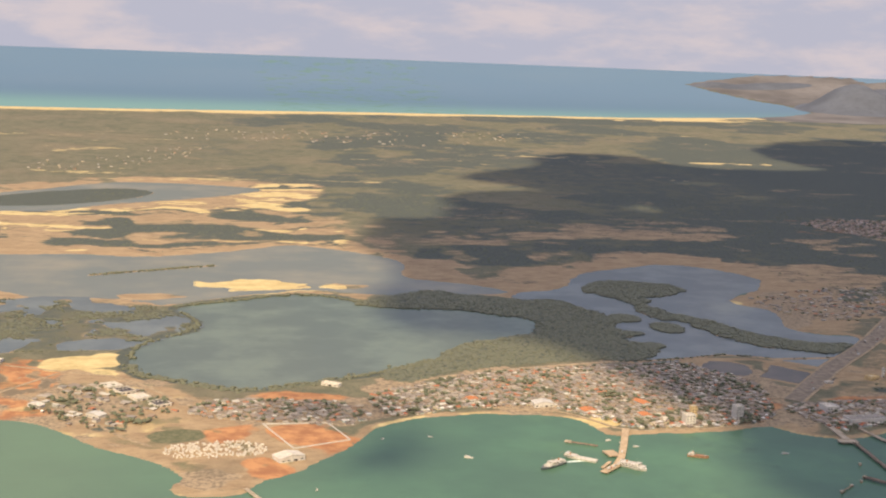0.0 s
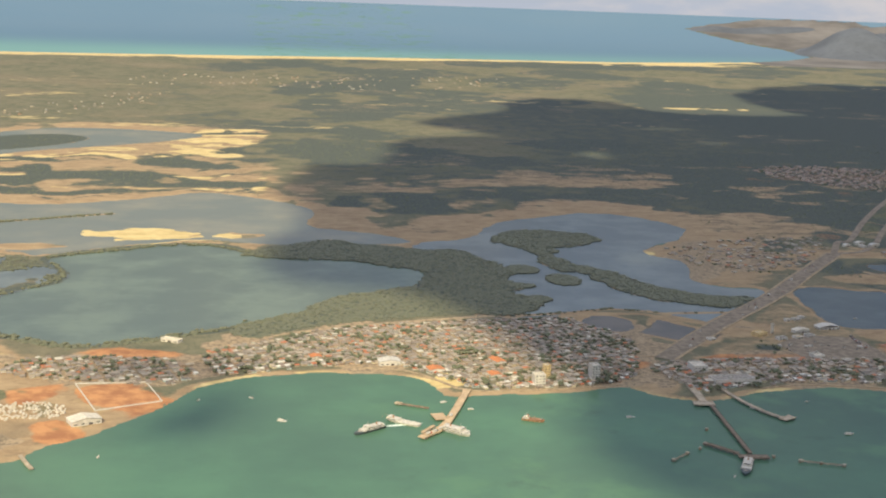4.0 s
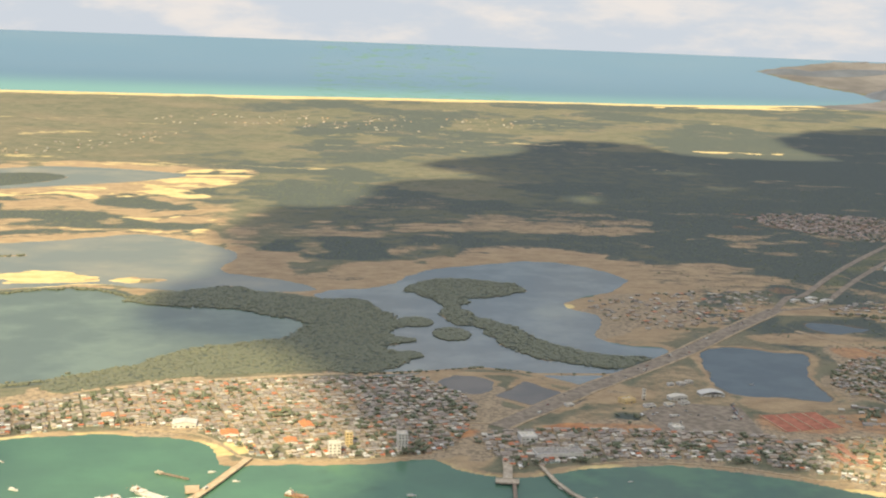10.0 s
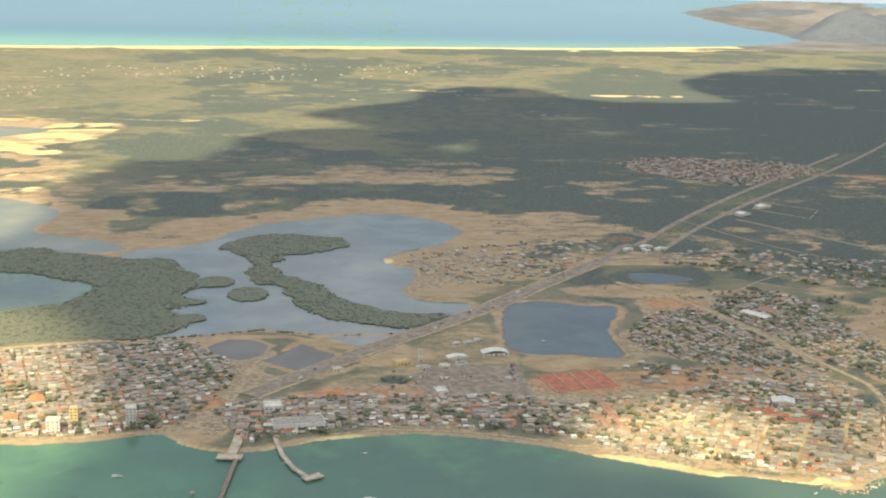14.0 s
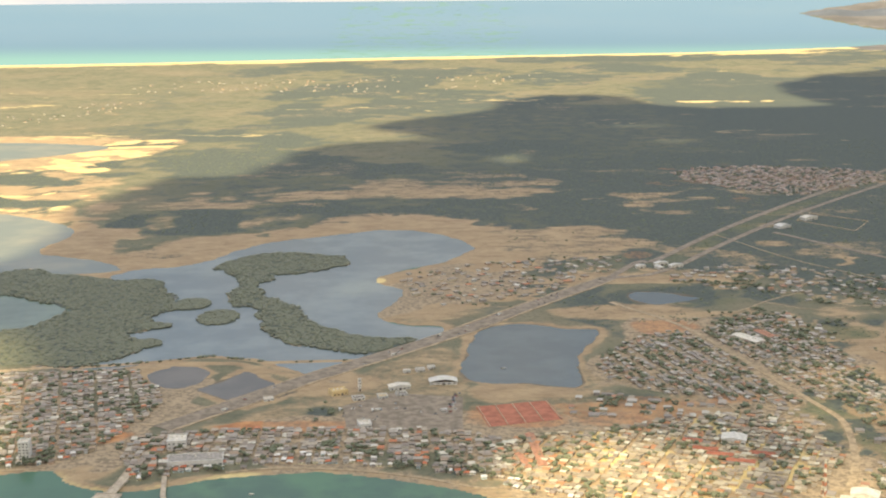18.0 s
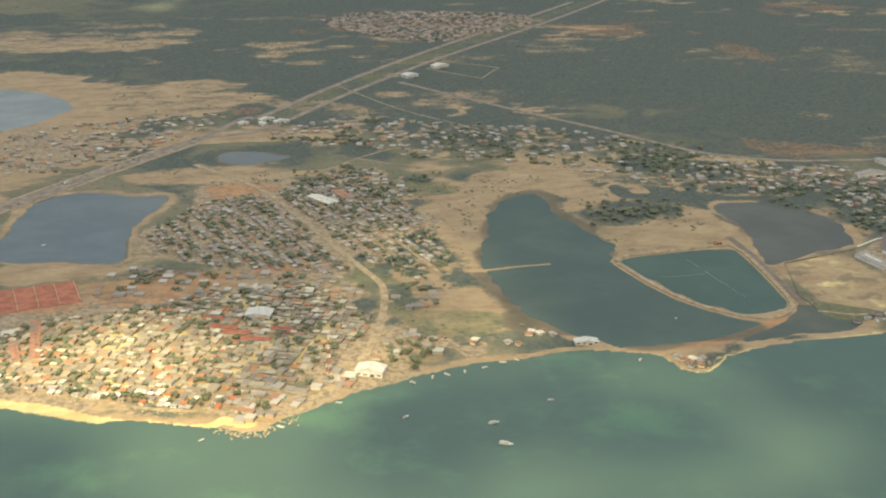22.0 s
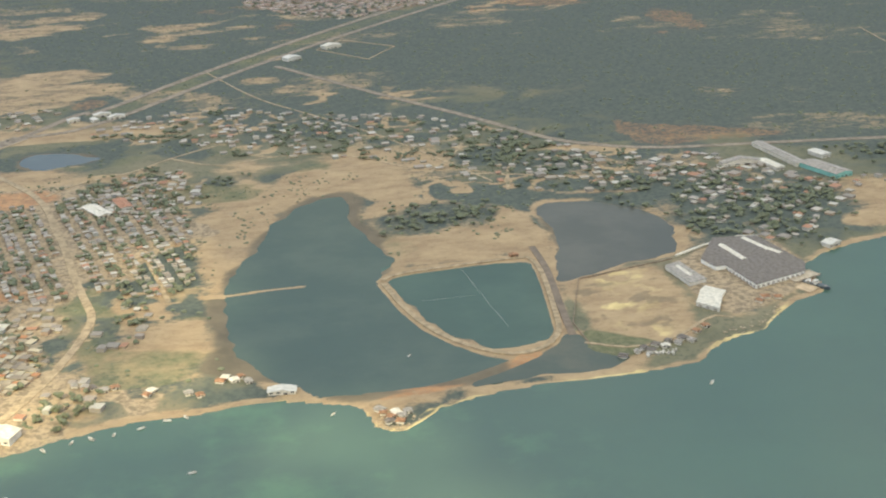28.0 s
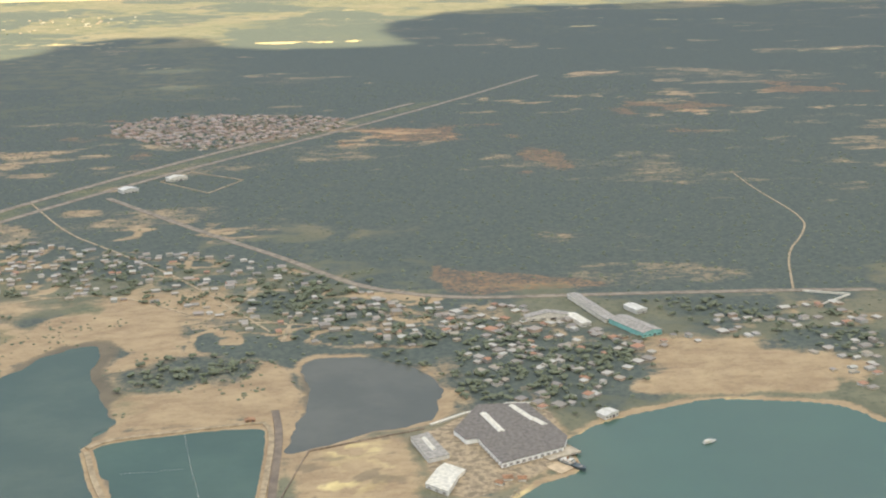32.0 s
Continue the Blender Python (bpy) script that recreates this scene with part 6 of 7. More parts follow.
for x, y, w, l, m, label in ((388, 650, 5, 4, BROWN_SHEET, "brown-roofed workshop by the parking ground"), (398, 652, 4, 4, YELLOW, "cream-walled workshop by the parking ground"), (406, 655, 4.5, 4, DARK_SHEET, "dark-roofed workshop by the parking ground"), (414, 690, 4, 3, WHITE, "white kiosk beside the highway"), (419, 694, 3, 3, WHITE, "white kiosk beside the highway"), (408, 688, 3, 2.5, PALE_SHEET, "pale kiosk beside the highway"), (350, 652, 4, 3, PALE_SHEET, "small pale depot on the highway verge")):
    hall("workshop", x, y, w, l, 1.1, 0.25, WHITE, m, label, "flat", 3)
hall("pump_house", 728.5, 640, 3, 2, 0.9, 0.1, RUST, RUST, "rusty pump house at the corner of the basin", "gable", 2)

# ---- yards, courts and low walls ----
flat_patch("parking_ground", LOT, ASPHALT, 0.06, "large worn asphalt parking ground", "parking ground")
COURT = [(437, 638), (467, 645), (471, 621), (441, 613)]
zc = flat_patch("sports_court", COURT, BRICK_RED, 0.08, "brick-red sports courts side by side", "court")
c0, c1, c2, c3 = (np.array(v, float) for v in COURT)
for k in range(5):
    s = k / 4 * 0.96 + 0.02
    a, b = c0 + (c1 - c0) * s, c3 + (c2 - c3) * s
    n = (c1 - c0) / np.hypot(*(c1 - c0)) * 0.13
    ob = mesh_object("court_fence", [(*(a - n), zc + 0.01), (*(a + n), zc + 0.01), (*(b + n), zc + 0.01), (*(b - n), zc + 0.01), (*(a - n), zc + 0.3), (*(a + n), zc + 0.3), (*(b + n), zc + 0.3), (*(b - n), zc + 0.3)], box(0, 1, 0, 1, 0, 1)[1], [SAND_CONCRETE])
    tagged(ob, "low pale wall between the red courts", "wall", "court walls")


low_wall("field_wall", [(36, 586), (66, 587), (74, 562), (48, 549)], 0.6, WHITE, "whitewashed wall round a red earth field")
low_wall("compound_wall", [(967, 742), (984, 733), (965, 721)], 0.7, PALE_SHEET, "white wall of an empty compound", False, 0.3)
low_wall("yard_wall", [(690, 1058), (709, 1087), (741, 1052), (719, 1015)], 0.4, SAND_CONCRETE, "pale wall round an industrial yard", True, 0.15)
low_wall("lot_fence", [(735, 546), (733, 575), (745, 612), (782, 622)], 0.5, TIMBER, "dark fence round the sandy cannery lot", False, 0.12)

# huts on the shore below the cannery lot
rng = random.Random(31)
for x, y in ((746, 549), (748.5, 551), (750, 548.6), (752.5, 552), (755, 550.4), (757, 553.5), (759.5, 551.8), (762, 555), (764, 553), (741, 547.5), (768, 559), (772, 562), (796, 577), (799, 580), (803, 579), (666.5, 527.5), (668.3, 524.6), (670.0, 526.8), (671.6, 524.6), (673.3, 526.8), (667.7, 522.1), (670.6, 521.6), (665.9, 529.8), (624.2, 560.4), (626.7, 558.1), (628.6, 560.3), (630.7, 556.6), (622.7, 558.1), (603.2, 556.4), (601.9, 553.8), (613.7, 552.3), (616.9, 550.3), (589.5, 559.8), (592.5, 561.0), (586.0, 562.2), (580.9, 565.0)):
    hall("hut", x, y, rng.uniform(1.6, 2.4), rng.uniform(1.6, 2.6), 0.7, rng.uniform(0, 1.5), PALE_SHEET, rng.choice((GREY_SHEET, BROWN_SHEET, RUST, PALE_SHEET)), "small sheet-roofed hut on the shore", "gable", 2)

# rows of red-roofed terrace houses at the edge of the bright quarter
for (xa, ya), (xb, yb), w, label in (((456, 602), (458.2, 567.5), 3.0, "long terrace under a brick-red sheet roof"), ((449.5, 587), (452.8, 566), 2.2, "short terrace under a faded red roof")):
    hall("terrace_house", (xa + xb) / 2, (ya + yb) / 2, w, math.dist((xa, ya), (xb, yb)), 1.0, math.atan2(yb - ya, xb - xa) - math.pi / 2, WHITE, FADED_RED, label, "gable", 2)
hall("community_hall", 584, 741, 5, 14, 1.5, 0.32, WHITE, FADED_RED, "hall under a bright red roof in the grid quarter", "gable", 3)
hall("school", 574, 735, 6, 17, 1.2, 0.5, PALE_SHEET, PALE_SHEET, "long pale school block in the grid quarter", "gable", 3)


def radio_mast(x, y, h):
    """A three-legged lattice mast painted red and white."""
    z = float(ground_z((x, y))[0])
    ob = thing("radio_mast", x, y, z, 0.4, "tall red and white lattice mast in the town", "mast")
    n, foot = 8, 0.9
    part("footing", box(-foot - 0.2, foot + 0.2, -foot - 0.2, foot + 0.2, -0.3, 0.12), CONCRETE, ob)
    ring = [(math.cos(k * 2.0944), math.sin(k * 2.0944)) for k in range(3)]
    for k in range(n):
        r0, r1 = foot * (1 - k / n) + 0.12, foot * (1 - (k + 1) / n) + 0.12
        z0, z1 = 0.1 + h * k / n, 0.1 + h * (k + 1) / n
        bars = []
        for j in range(3):
            a, b = ring[j], ring[(j + 1) % 3]
            for (p, r, q), (p2, r2, q2) in (((a, r0, z0), (a, r1, z1)), ((a, r0, z0), (b, r1, z1)), ((a, r1, z1), (b, r1, z1))):
                v, f = tube(0, 0, 0, 1, 0.13, sides=4)
                bars.append(([(p[0] * r + (p2[0] * r2 - p[0] * r) * c + u, p[1] * r + (p2[1] * r2 - p[1] * r) * c + w, q + (q2 - q) * c) for u, w, c in v], f))
        part("lattice_section", joined(*bars), BRICK_RED if k % 2 == 0 else WHITE, ob, "red lattice section" if k % 2 == 0 else "white lattice section")
    return ob


radio_mast(550.8, 539.4, 13.0)

# boulders on the points and along the beach
rng = random.Random(515)
heap = Heap()
for line, count, spread in (([(514, 507), (519, 503), (524, 501), (530, 505), (538, 510)], 150, 1.3), ([(458, 543), (472, 535), (492, 524), (506, 518)], 90, 1.2), ([(664, 524), (667, 519), (671, 519), (675, 524)], 60, 0.9), ([(777, 556), (785, 559), (793, 564), (800, 571)], 60, 1.0)):
    for _ in range(count):
        s0 = rng.uniform(0, len(line) - 1.001)
        a, b = line[int(s0)], line[int(s0) + 1]
        x, y = a[0] + (b[0] - a[0]) * (s0 % 1) + rng.gauss(0, spread), a[1] + (b[1] - a[1]) * (s0 % 1) + rng.gauss(0, spread)
        clump(heap, x, y, max(0.05, float(ground_z((x, y))[0])), rng.uniform(0.15, 0.5), rng, 0.7)
heap.done("shore_rocks", [ROCK], "tumbled pale boulders along the shore", "rocks")

# graves
rng = random.Random(77)
heap = Heap()
gp = rounded(GRAVEYARD, 1)
for _ in range(380):
    q = gp.min(0) + (gp.max(0) - gp.min(0)) * (rng.random(), rng.random())
    if inside(q[None], gp)[0]:
        v, f = box(-0.45, 0.45, -0.28, 0.28, -0.2, rng.uniform(0.3, 0.75))
        heap.put(placed(v, q[0], q[1], float(ground_z(q)[0]), rng.uniform(0, 3)), f, 0)
heap.done("graves", [PALE_SHEET], "crowded whitewashed graves on the headland", "graves")


# ---- piers ----
def pier(name, line, half, top, label, m=CONCRETE, pile_gap=3.0):
    p = [np.array(v, float) for v in line]
    ob = thing(name, p[0][0], p[0][1], 0, 0, label, "pier")
    o = p[0]
    full = top
    for step, (a, b) in enumerate(zip(p[:-1], p[1:])):
        top = full - 0.012 * (step % 3)
        d = (b - a) / np.hypot(*(b - a))
        n = np.array([-d[1], d[0]]) * half
        a2, b2 = a - o - d * half * 0.4, b - o + d * half * 0.4
        v = [(*(a2 - n), top - 0.35), (*(b2 - n), top - 0.35), (*(b2 + n), top - 0.35), (*(a2 + n), top - 0.35), (*(a2 - n), top), (*(b2 - n), top), (*(b2 + n), top), (*(a2 + n), top)]
        part("deck", (v, box(0, 1, 0, 1, 0, 1)[1]), m, ob)
        for s in (-1, 1):
            q = [(*(a2 + n * s * f), z) for f, z in ((0.9, top), (1.02, top), (1.02, top + 0.18), (0.9, top + 0.18))] + [(*(b2 + n * s * f), z) for f, z in ((0.9, top), (1.02, top), (1.02, top + 0.18), (0.9, top + 0.18))]
            part("kerb", (q, [(0, 1, 2, 3), (7, 6, 5, 4), (0, 4, 5, 1), (1, 5, 6, 2), (2, 6, 7, 3), (3, 7, 4, 0)]), m, ob)
        count = max(2, int(np.hypot(*(b - a)) / pile_gap))
        for k in range(count):
            for s in (-0.75, 0.75):
                c = a2 + (b2 - a2) * (k + 0.5) / count + n * s
                part("pile", tube(c[0], c[1], -2.5, top - 0.35, 0.18, sides=6), m, ob)
    return ob


pier("ferry_pier", [(206, 571), (197, 546), (190, 528), (184.5, 518), (177, 510.5)], 1.6, 1.0, "long concrete ferry pier with vehicles on it", SAND_CONCRETE)
pier("ferry_landing", [(187.2, 538), (188.0, 532.5)], 2.6, 0.96, "sandy concrete apron beside the ferry pier", SAND_CONCRETE)
pier("ferry_berth", [(183.6, 523.8), (178, 516.2)], 0.7, 0.9, "narrow berth along the ferry pier", SAND_CONCRETE)
hall("pier_office", 178.2, 511.4, 3.2, 2.0, 0.9, 0.85, WHITE, WHITE, "white office at the end of the ferry pier", "flat", 3)
hall("pier_office", 183, 516.2, 1.6, 2.4, 0.8, 0.85, WHITE, PALE_SHEET, "small pale store on the ferry pier", "flat", 2)
pier("timber_jetty", [(173, 554), (185, 547)], 0.35, 0.7, "thin timber jetty with landing stages", TIMBER)
pier("landing_stage", [(172, 554.6), (174, 553.4)], 0.9, 0.8, "small pale landing stage", CONCRETE)
pier("landing_jetty", [(26, 500), (30, 490.4), (32, 486.2)], 0.7, 0.7, "small pale jetty at the tip of the headland", CONCRETE)
pier("cargo_causeway", [(311, 585), (309, 560), (307.5, 549)], 1.8, 1.0, "concrete causeway to the long jetty")
pier("cargo_platform", [(303.5, 547), (310.5, 546)], 2.6, 1.02, "square concrete platform at the causeway's end")
pier("long_jetty", [(309.5, 545), (303, 485)], 0.75, 1.0, "long narrow brown jetty on piles", JETTY_BROWN)
pier("loading_platform", [(297.5, 481.5), (308, 480)], 1.5, 1.05, "rusty jetty head with loading gear", JETTY_BROWN)
pier("timber_landing", [(289, 497), (298, 485)], 0.9, 1.0, "old timber arm of the long jetty", TIMBER)
pier("east_jetty", [(323, 566), (326, 547), (330, 534), (335, 525)], 0.9, 0.9, "bent concrete fishing jetty with moored skiffs")
pier("fishing_platform", [(334, 524), (339, 527)], 1.8, 0.95, "pale square head of the fishing jetty")
pier("cannery_quay", [(814, 592), (823, 596)], 2.5, 1.0, "concrete quay below the cannery")
for x, y, r in ((270, 480, 1.0), (278, 487, 0.9), (285, 492, 0.7), (311, 481, 0.8), (320, 476, 1.1), (335, 470, 0.9), (327, 473, 0.5), (296, 514, 0.8), (289, 497, 0.9)):
    ob = thing("mooring_dolphin", x, y, 0, 0.3, "weathered concrete mooring dolphin standing in the sea", "dolphin", "mooring dolphins")
    r *= 0.75
    part("cap", box(-r, r, -r * 0.8, r * 0.8, 0.7, 1.15), CONCRETE, ob)
    for sx in (-0.6, 0.6):
        for sy in (-0.5, 0.5):
            part("pile", tube(sx * r, sy * r, -2.5, 0.7, 0.14, sides=6), RUST, ob)
pier("catwalk", [(271, 481), (277, 486)], 0.12, 0.7, "thin steel catwalk between mooring dolphins", CONCRETE)
pier("catwalk", [(321, 475.6), (334, 470.4)], 0.12, 0.7, "thin steel catwalk between mooring dolphins", CONCRETE)


# ---- ships and boats ----
def hull_shape(l, w, h, sharp=0.35, sheer=0.2):
    """A boat hull with a pointed bow towards +x."""
    n, v, f = 12, [], []
    for k in range(n + 1):
        s = k / n
        x = -l / 2 + l * s
        taper = 1.0 if s < 1 - sharp else max(0.02, math.cos((s - 1 + sharp) / sharp * math.pi / 2) ** 0.7)
        taper *= 0.88 + 0.12 * min(1, s * 5)
        up = h * (1 + sheer * max(0, s - 0.5) * 2)
        v += [(x - (0.03 * l * s * s), -w / 2 * taper * 0.7, -0.25), (x, -w / 2 * taper, up), (x, w / 2 * taper, up), (x - (0.03 * l * s * s), w / 2 * taper * 0.7, -0.25)]
    for k in range(n):
        a, b = 4 * k, 4 * k + 4
        f += [(a, b, b + 1, a + 1), (a + 1, b + 1, b + 2, a + 2), (a + 2, b + 2, b + 3, a + 3), (a + 3, b + 3, b, a)]
    return v, f + [(0, 1, 2, 3), (4 * n + 3, 4 * n + 2, 4 * n + 1, 4 * n)]


def ferry(x, y, a, l, w, label, hull_m, decks=2, cover=0.7, back=0.08, name="ferry"):
    ob = thing(name, x, y, 0, a, label, "ship", "ferries")
    h = 0.9
    part("hull", hull_shape(l, w, h), hull_m, ob)
    x0 = -l / 2 + l * back
    for k in range(decks):
        x1 = x0 + l * cover * (1 - 0.16 * k)
        z0 = h + 0.02 + 0.62 * k
        house_part = part("deckhouse", box(x0 + 0.3 * k, x1, -w * (0.45 - 0.04 * k), w * (0.45 - 0.04 * k), z0, z0 + 0.6), WHITE, ob)
        for s in (-1, 1):
            yy = s * w * (0.45 - 0.04 * k)
            part("window_band", box(x0 + 0.7 + 0.3 * k, x1 - 0.5, yy - 0.03, yy + 0.03, z0 + 0.22, z0 + 0.42), GLASS, house_part)
    top = h + 0.02 + 0.62 * decks
    bridge = part("bridge", box(x1 - l * 0.14, x1 - 0.1, -w * 0.34, w * 0.34, top, top + 0.55), WHITE, ob)
    part("bridge_window", box(x1 - 0.13, x1 - 0.06, -w * 0.3, w * 0.3, top + 0.2, top + 0.42), GLASS, bridge)
    part("funnel", tube(x0 + l * 0.2, 0, top, top + 0.9, 0.38, 0.3), RUST, ob)
    part("mast", tube(x1 - l * 0.1, 0, top + 0.55, top + 2.0, 0.07, 0.04, 6), PALE_SHEET, ob)
    for k in range(4):
        for s in (-1, 1):
            part("lifeboat", tube(x0 + l * (0.12 + 0.12 * k), s * w * 0.36, top, top + 0.22, 0.2, 0.14), RUST, ob)
    part("foredeck_hatch", box(l * 0.28, l * 0.36, -w * 0.2, w * 0.2, h, h + 0.25), GREY_SHEET, ob)
    part("winch", tube(l * 0.4, 0, h + 0.1, h + 0.45, 0.16), DARK_HULL, ob)
    return ob


ferry(192, 517, -0.8, 13, 5.0, "white car ferry moored at the pier head", WHITE, 2, 0.82, 0.05)
ferry(172, 530, 2.49, 15, 4.0, "pale cargo ferry lying off the pier", PALE_SHEET, 1, 0.35, 0.62)
ferry(157, 521, 3.77, 16, 3.6, "dark-hulled white passenger ferry trailing a short wake", DARK_HULL, 2, 0.7, 0.05)
ferry(296, 471, 4.24, 18, 4.2, "dark-hulled white ship moored at the jetty head", DARK_HULL, 2, 0.62, 0.1)
ferry(226.5, 530, -0.44, 9.5, 2.8, "rust-red barge at anchor", RUST, 1, 0.25, 0.05, "barge")
ferry(820, 586, -1.0, 10, 2.6, "small grey coaster tied up below the cannery", DARK_HULL, 1, 0.4, 0.1, "coaster")
wake = mesh_object("wake", [(164, 526.4, 0.04), (166, 525.9, 0.04), (177, 527.5, 0.04), (180, 529.6, 0.04), (176, 530.0, 0.04), (166, 527.9, 0.04)], [(0, 1, 2, 3, 4, 5)], [FOAM])
tagged(wake, "pale churned wake behind the ferry", "wake", kind="stuff")


def small_boat(x, y, a, l, label, cabin=True):
    ob = thing("fishing_boat", x, y, 0, a, label, "boat", "small boats")
    w = l * 0.36
    part("hull", hull_shape(l, w, 0.34, 0.5, 0.5), WHITE, ob)
    part("gunwale", box(-l * 0.45, l * 0.2, -w * 0.4, w * 0.4, 0.33, 0.38), PALE_SHEET, ob)
    if cabin:
        part("cabin", box(-l * 0.2, l * 0.14, -w * 0.3, w * 0.3, 0.38, 0.85), WHITE, ob)
        part("cabin_window", box(l * 0.135, l * 0.155, -w * 0.25, w * 0.25, 0.55, 0.75), GLASS, ob)
        part("canopy", box(-l * 0.45, -l * 0.2, -w * 0.32, w * 0.32, 0.8, 0.86), PALE_SHEET, ob)
        part("mast", tube(-l * 0.05, 0, 0.85, 1.7, 0.035, 0.02, 5), TIMBER, ob)
    else:
        for k in (-0.3, -0.05):
            part("bench", box(l * k - 0.08, l * k + 0.08, -w * 0.38, w * 0.38, 0.38, 0.45), TIMBER, ob)
        part("outboard_motor", box(-l * 0.52, -l * 0.46, -0.1, 0.1, 0.1, 0.6), DARK_HULL, ob)
    return ob


boat = small_boat(594, 481, -0.5, 4.2, "white fishing boat with a small cabin at anchor")
skiff = small_boat(569, 504, 0.5, 2.6, "white open skiff at anchor", False)
rng = random.Random(31)
for x, y, a, s in ((269, 532, 0, 0.85), (355, 506, 0.2, 1.0), (203, 546, 0, 0.7), (288, 463, 1, 0.5), (123, 535, -0.5, 1.0), (866, 595, 0.3, 1.1), (193, 556, 0.4, 0.8), (594, 495, 0.2, 0.8)):
    copy_thing(boat, pose(x, y, 0, 0, 0, math.degrees(a)) @ Matrix.Scale(s, 4))
for x, y in ((356, 549), (111, 566), (89, 564), (54, 498), (760, 525), (679, 564), (615, 507), (532, 505), (509, 501), (551, 518), (583, 531), (588, 532), (594, 533), (601, 535), (608, 538), (613, 539), (576, 528), (452, 695), (327, 541), (329, 538), (332, 531), (653, 531), (198, 553)):
    copy_thing(skiff, pose(x, y, 0, 0, 0, rng.uniform(0, 360)) @ Matrix.Scale(rng.uniform(0.7, 1.0), 4))
for k in range(12):
    x, y = 748 + k * 0.85, 546.5 + rng.uniform(-1, 1)
    copy_thing(skiff if k % 3 else boat, pose(x, y, float(ground_z((x, y))[0]) + 0.2, 0, 0, rng.uniform(60, 120)) @ Matrix.Scale(0.6, 4))

# nets in the walled basin
for line in ([(708, 634), (710, 608), (713, 578)], [(690, 607), (709, 607)]):
    for a, b in zip(line[:-1], line[1:]):
        n = max(2, int(math.dist(a, b) / 1.2))
        ob = thing("float_line", a[0], a[1], 0.05, 0, "white line of floats across the basin", "floats", "float lines")
        for k in range(n):
            s = k / n
            part("float", tube((b[0] - a[0]) * s, (b[1] - a[1]) * s, 0, 0.12, 0.22, 0.12, 6), WHITE, ob)


# ---- vehicles ----
def vehicle(x, y, a, label, truck=False):
    z = float(ground_z((x, y))[0]) + 0.24
    ob = thing("truck" if truck else "car", x, y, z, a, label, "truck" if truck else "car", "vehicles")
    l, w = (2.6, 0.8) if truck else (1.3, 0.55)
    if truck:
        part("cab", box(l * 0.28, l * 0.5, -w / 2, w / 2, 0.15, 0.8), CAR_PAINT, ob)
        part("cargo_box", box(-l / 2, l * 0.25, -w / 2, w / 2, 0.2, 0.95), WHITE, ob)
    else:
        part("body", joined(box(-l / 2, l / 2, -w / 2, w / 2, 0.1, 0.27)), CAR_PAINT, ob)
        v, f = box(-l * 0.34, l * 0.2, -w * 0.44, w * 0.44, 0.27, 0.44)
        v = [(p * (0.8 if r > 0.3 else 1), q * (0.88 if r > 0.3 else 1), r) for p, q, r in v]
        part("cabin", (v, f), GLASS, ob)
    for sx in (-0.32, 0.32):
        for sy in (-0.5, 0.5):
            wv, wf = tube(0, 0, -0.05, 0.05, 0.11, sides=8)
            part("wheel", ([(l * sx + p, w * sy + r, 0.11 + q) for p, q, r in wv], wf), RUBBER, ob)
    return ob


car = vehicle(340, 652, 0.9, "small car on the dusty highway")
lorry = vehicle(196, 546, 1.25, "boxy lorry waiting on the ferry pier", True)
rng = random.Random(91)
for x, y, a in ((186, 519, 0.7), (183, 516, 0.7), (188.5, 523, 0.9), (192.5, 535, 1.2), (180, 513.5, 0.6)):
    copy_thing(lorry, pose(x, y, 1.0, 0, 0, math.degrees(a)))
hw = np.array(HIGHWAY, float)
for k in range(22):
    s = rng.uniform(0, len(hw) - 1.01)
    i = int(s)
    q = hw[i] + (hw[i + 1] - hw[i]) * (s - i)
    d = (hw[i + 1] - hw[i]) / np.hypot(*(hw[i + 1] - hw[i]))
    side = rng.choice((-1, 1)) * rng.uniform(1.2, 3.5)
    q = q + np.array([-d[1], d[0]]) * side
    copy_thing(lorry if k % 7 == 0 else car, pose(q[0], q[1], float(ground_z(q)[0]) + 0.22, 0, 0, math.degrees(math.atan2(d[1], d[0])) + (180 if side > 0 else 0)))
for k in range(40):
    x, y = rng.uniform(378, 436), rng.uniform(614, 652)
    if 0.2 < (y - 611 - 0.25 * (x - 376)) / 30 < 0.95:
        copy_thing(lorry if k % 6 == 0 else car, pose(x, y, float(ground_z((x, y))[0]) + 0.12, 0, 0, rng.choice((10, 100)) + rng.uniform(-5, 5)))
for k in range(16):
    x, y = 436 - k * 0.25 + rng.uniform(-1, 1), 640 - k * 1.2 + 30
    copy_thing(car, pose(x - 6, y - 14, float(ground_z((x - 6, y - 14))[0]) + 0.1, 0, 0, rng.uniform(0, 360)))


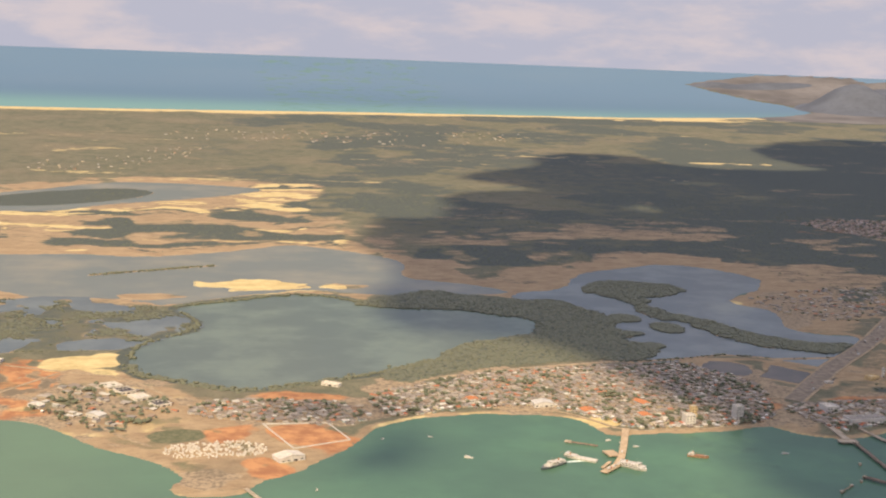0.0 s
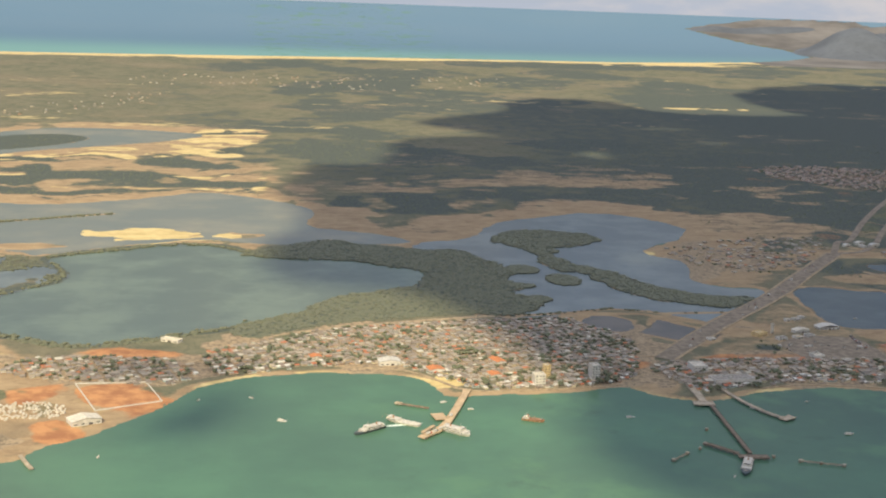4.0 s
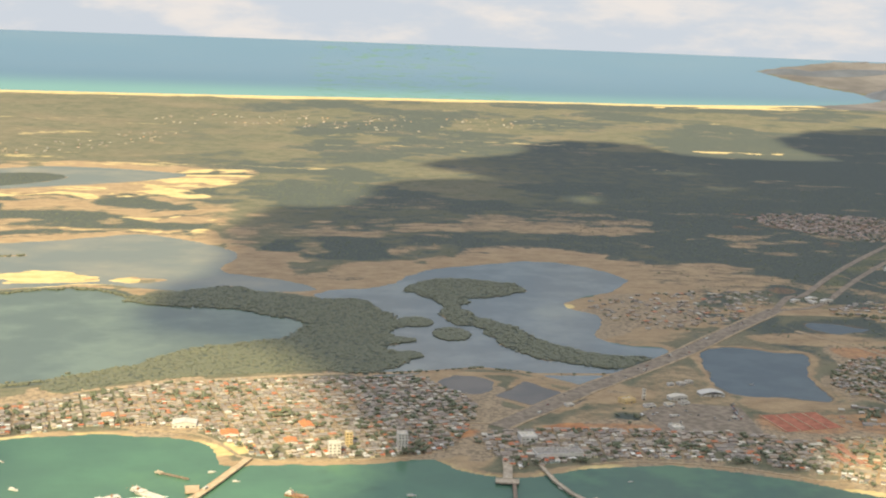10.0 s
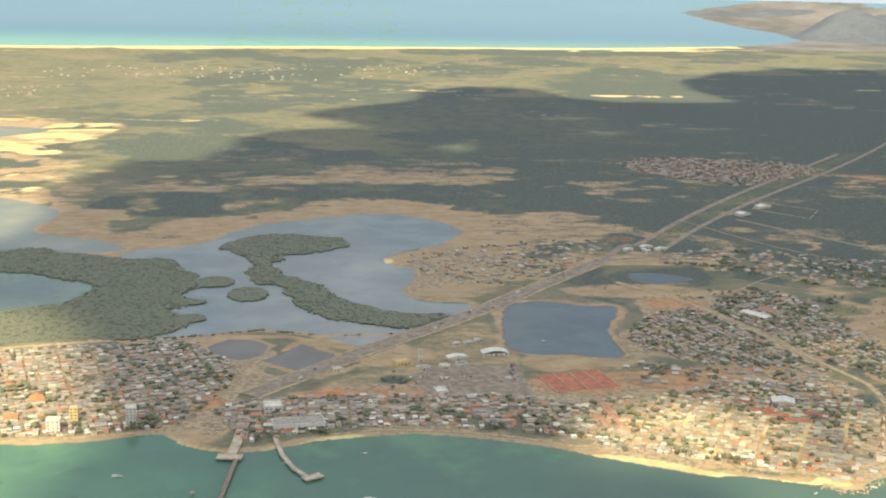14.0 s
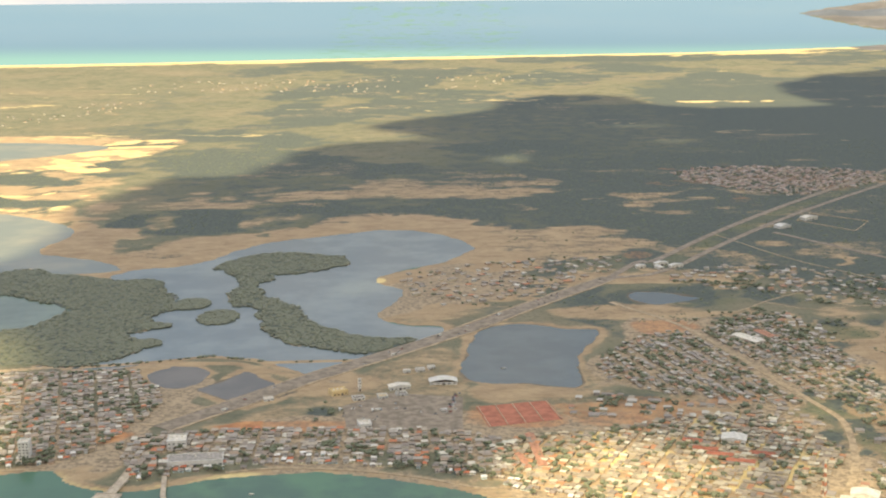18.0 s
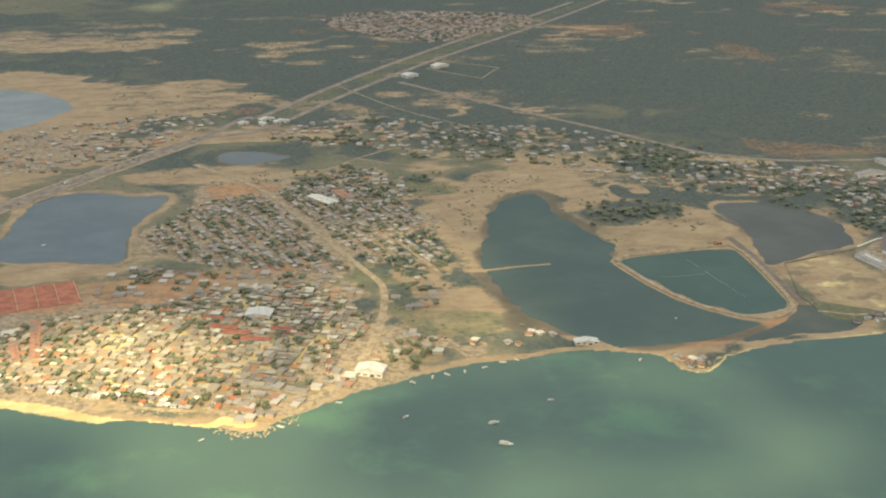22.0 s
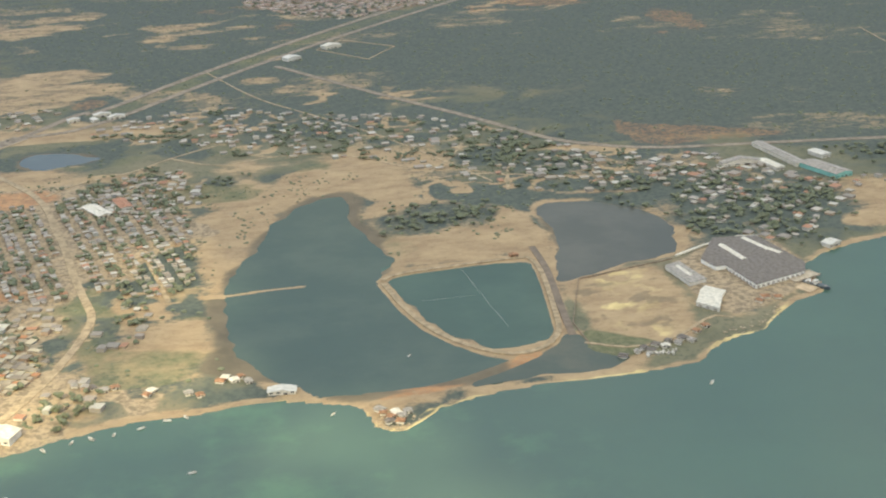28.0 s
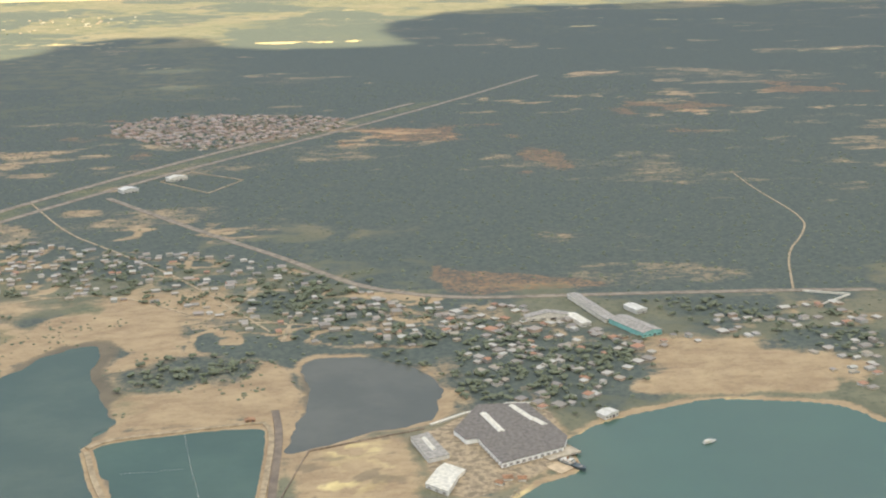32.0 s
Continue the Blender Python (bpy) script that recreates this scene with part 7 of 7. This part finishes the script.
# ---- single houses along the shores ----
def house(w, l, h, roof, pitch, k):
    ob = thing("house", 0, -3000, -50, 0, "", "house", "shore houses")
    wv, wf, rv, rf = house_shape(w, l, h, roof, pitch)
    part("wall", (wv, wf), WALL_PICK, ob)
    part("roof", (rv, rf), ROOF_PICK, ob)
    part("door", box(-0.16, 0.16, -l / 2 - 0.03, -l / 2 + 0.03, 0, 0.62), TIMBER, ob)
    for s in (-1, 1):
        part("window", box(s * w * 0.32 - 0.15, s * w * 0.32 + 0.15, -l / 2 - 0.025, -l / 2 + 0.025, 0.35, 0.65), GLASS, ob)
        part("window", box(s * w / 2 - 0.025, s * w / 2 + 0.025, -0.2, 0.2, 0.35, 0.65), GLASS, ob)
    return tagged(ob, {"gable": "small painted house under a pitched sheet roof", "shed": "small painted house under a sloping sheet roof", "flat": "small painted house under a flat concrete roof"}[roof])


rng = random.Random(404)
KINDS = [house(rng.uniform(1.4, 2.3), rng.uniform(1.6, 2.9), rng.choice((0.7, 0.75, 0.85)), r, rng.uniform(0.2, 0.36), k) for k, r in enumerate(("gable", "shed", "flat", "gable", "gable", "shed", "flat", "gable"))]
for k, (x, y, z, a) in enumerate(SHORE_LOTS):
    m = pose(x, y, z, 0, 0, math.degrees(a))
    if k < len(KINDS):
        KINDS[k].location, KINDS[k].rotation_euler = (x, y, z), (0, 0, a)
    else:
        copy_thing(KINDS[k % len(KINDS)], m)


# ---- single trees ----
def tree(seed):
    r = random.Random(seed)
    ob = thing("tree", 0, 0, 0, 0, "dusty green shade tree with an uneven crown", "tree", "shade trees")
    part("trunk", tube(0, 0, -0.3, 0.8, 0.1, 0.06, 6), BARK, ob)
    hp = Heap()
    for k in range(3):
        b = k * 2.1 + r.random()
        v, f = tube(0, 0, 0, 0.6, 0.05, 0.02, 5)
        part("limb", ([(p + q2 * 0.8 * math.cos(b), q + q2 * 0.8 * math.sin(b), q2 + 0.6) for p, q, q2 in v], f), BARK, ob)
    for _ in range(16):
        a, s = r.uniform(0, 6.28), math.sqrt(r.random())
        clump(hp, 0.75 * s * math.cos(a), 0.75 * s * math.sin(a), r.uniform(0.8, 1.5) - 0.25 * s, r.uniform(0.22, 0.42), r)
    part("crown", (hp.v, hp.f), LEAVES, ob)
    return ob


kinds = [tree(k) for k in range(5)]
rng = random.Random(8)
for k, (x, y, z, r) in enumerate(SHORE_TREES):
    if k < len(kinds):
        kinds[k].location, kinds[k].scale = (x, y, z), (1.1, 1.1, 1.1)
    else:
        ob = copy_thing(kinds[k % 5], pose(x, y, z, 0, 0, rng.uniform(0, 360)))
        ob.scale = (r, r, r)
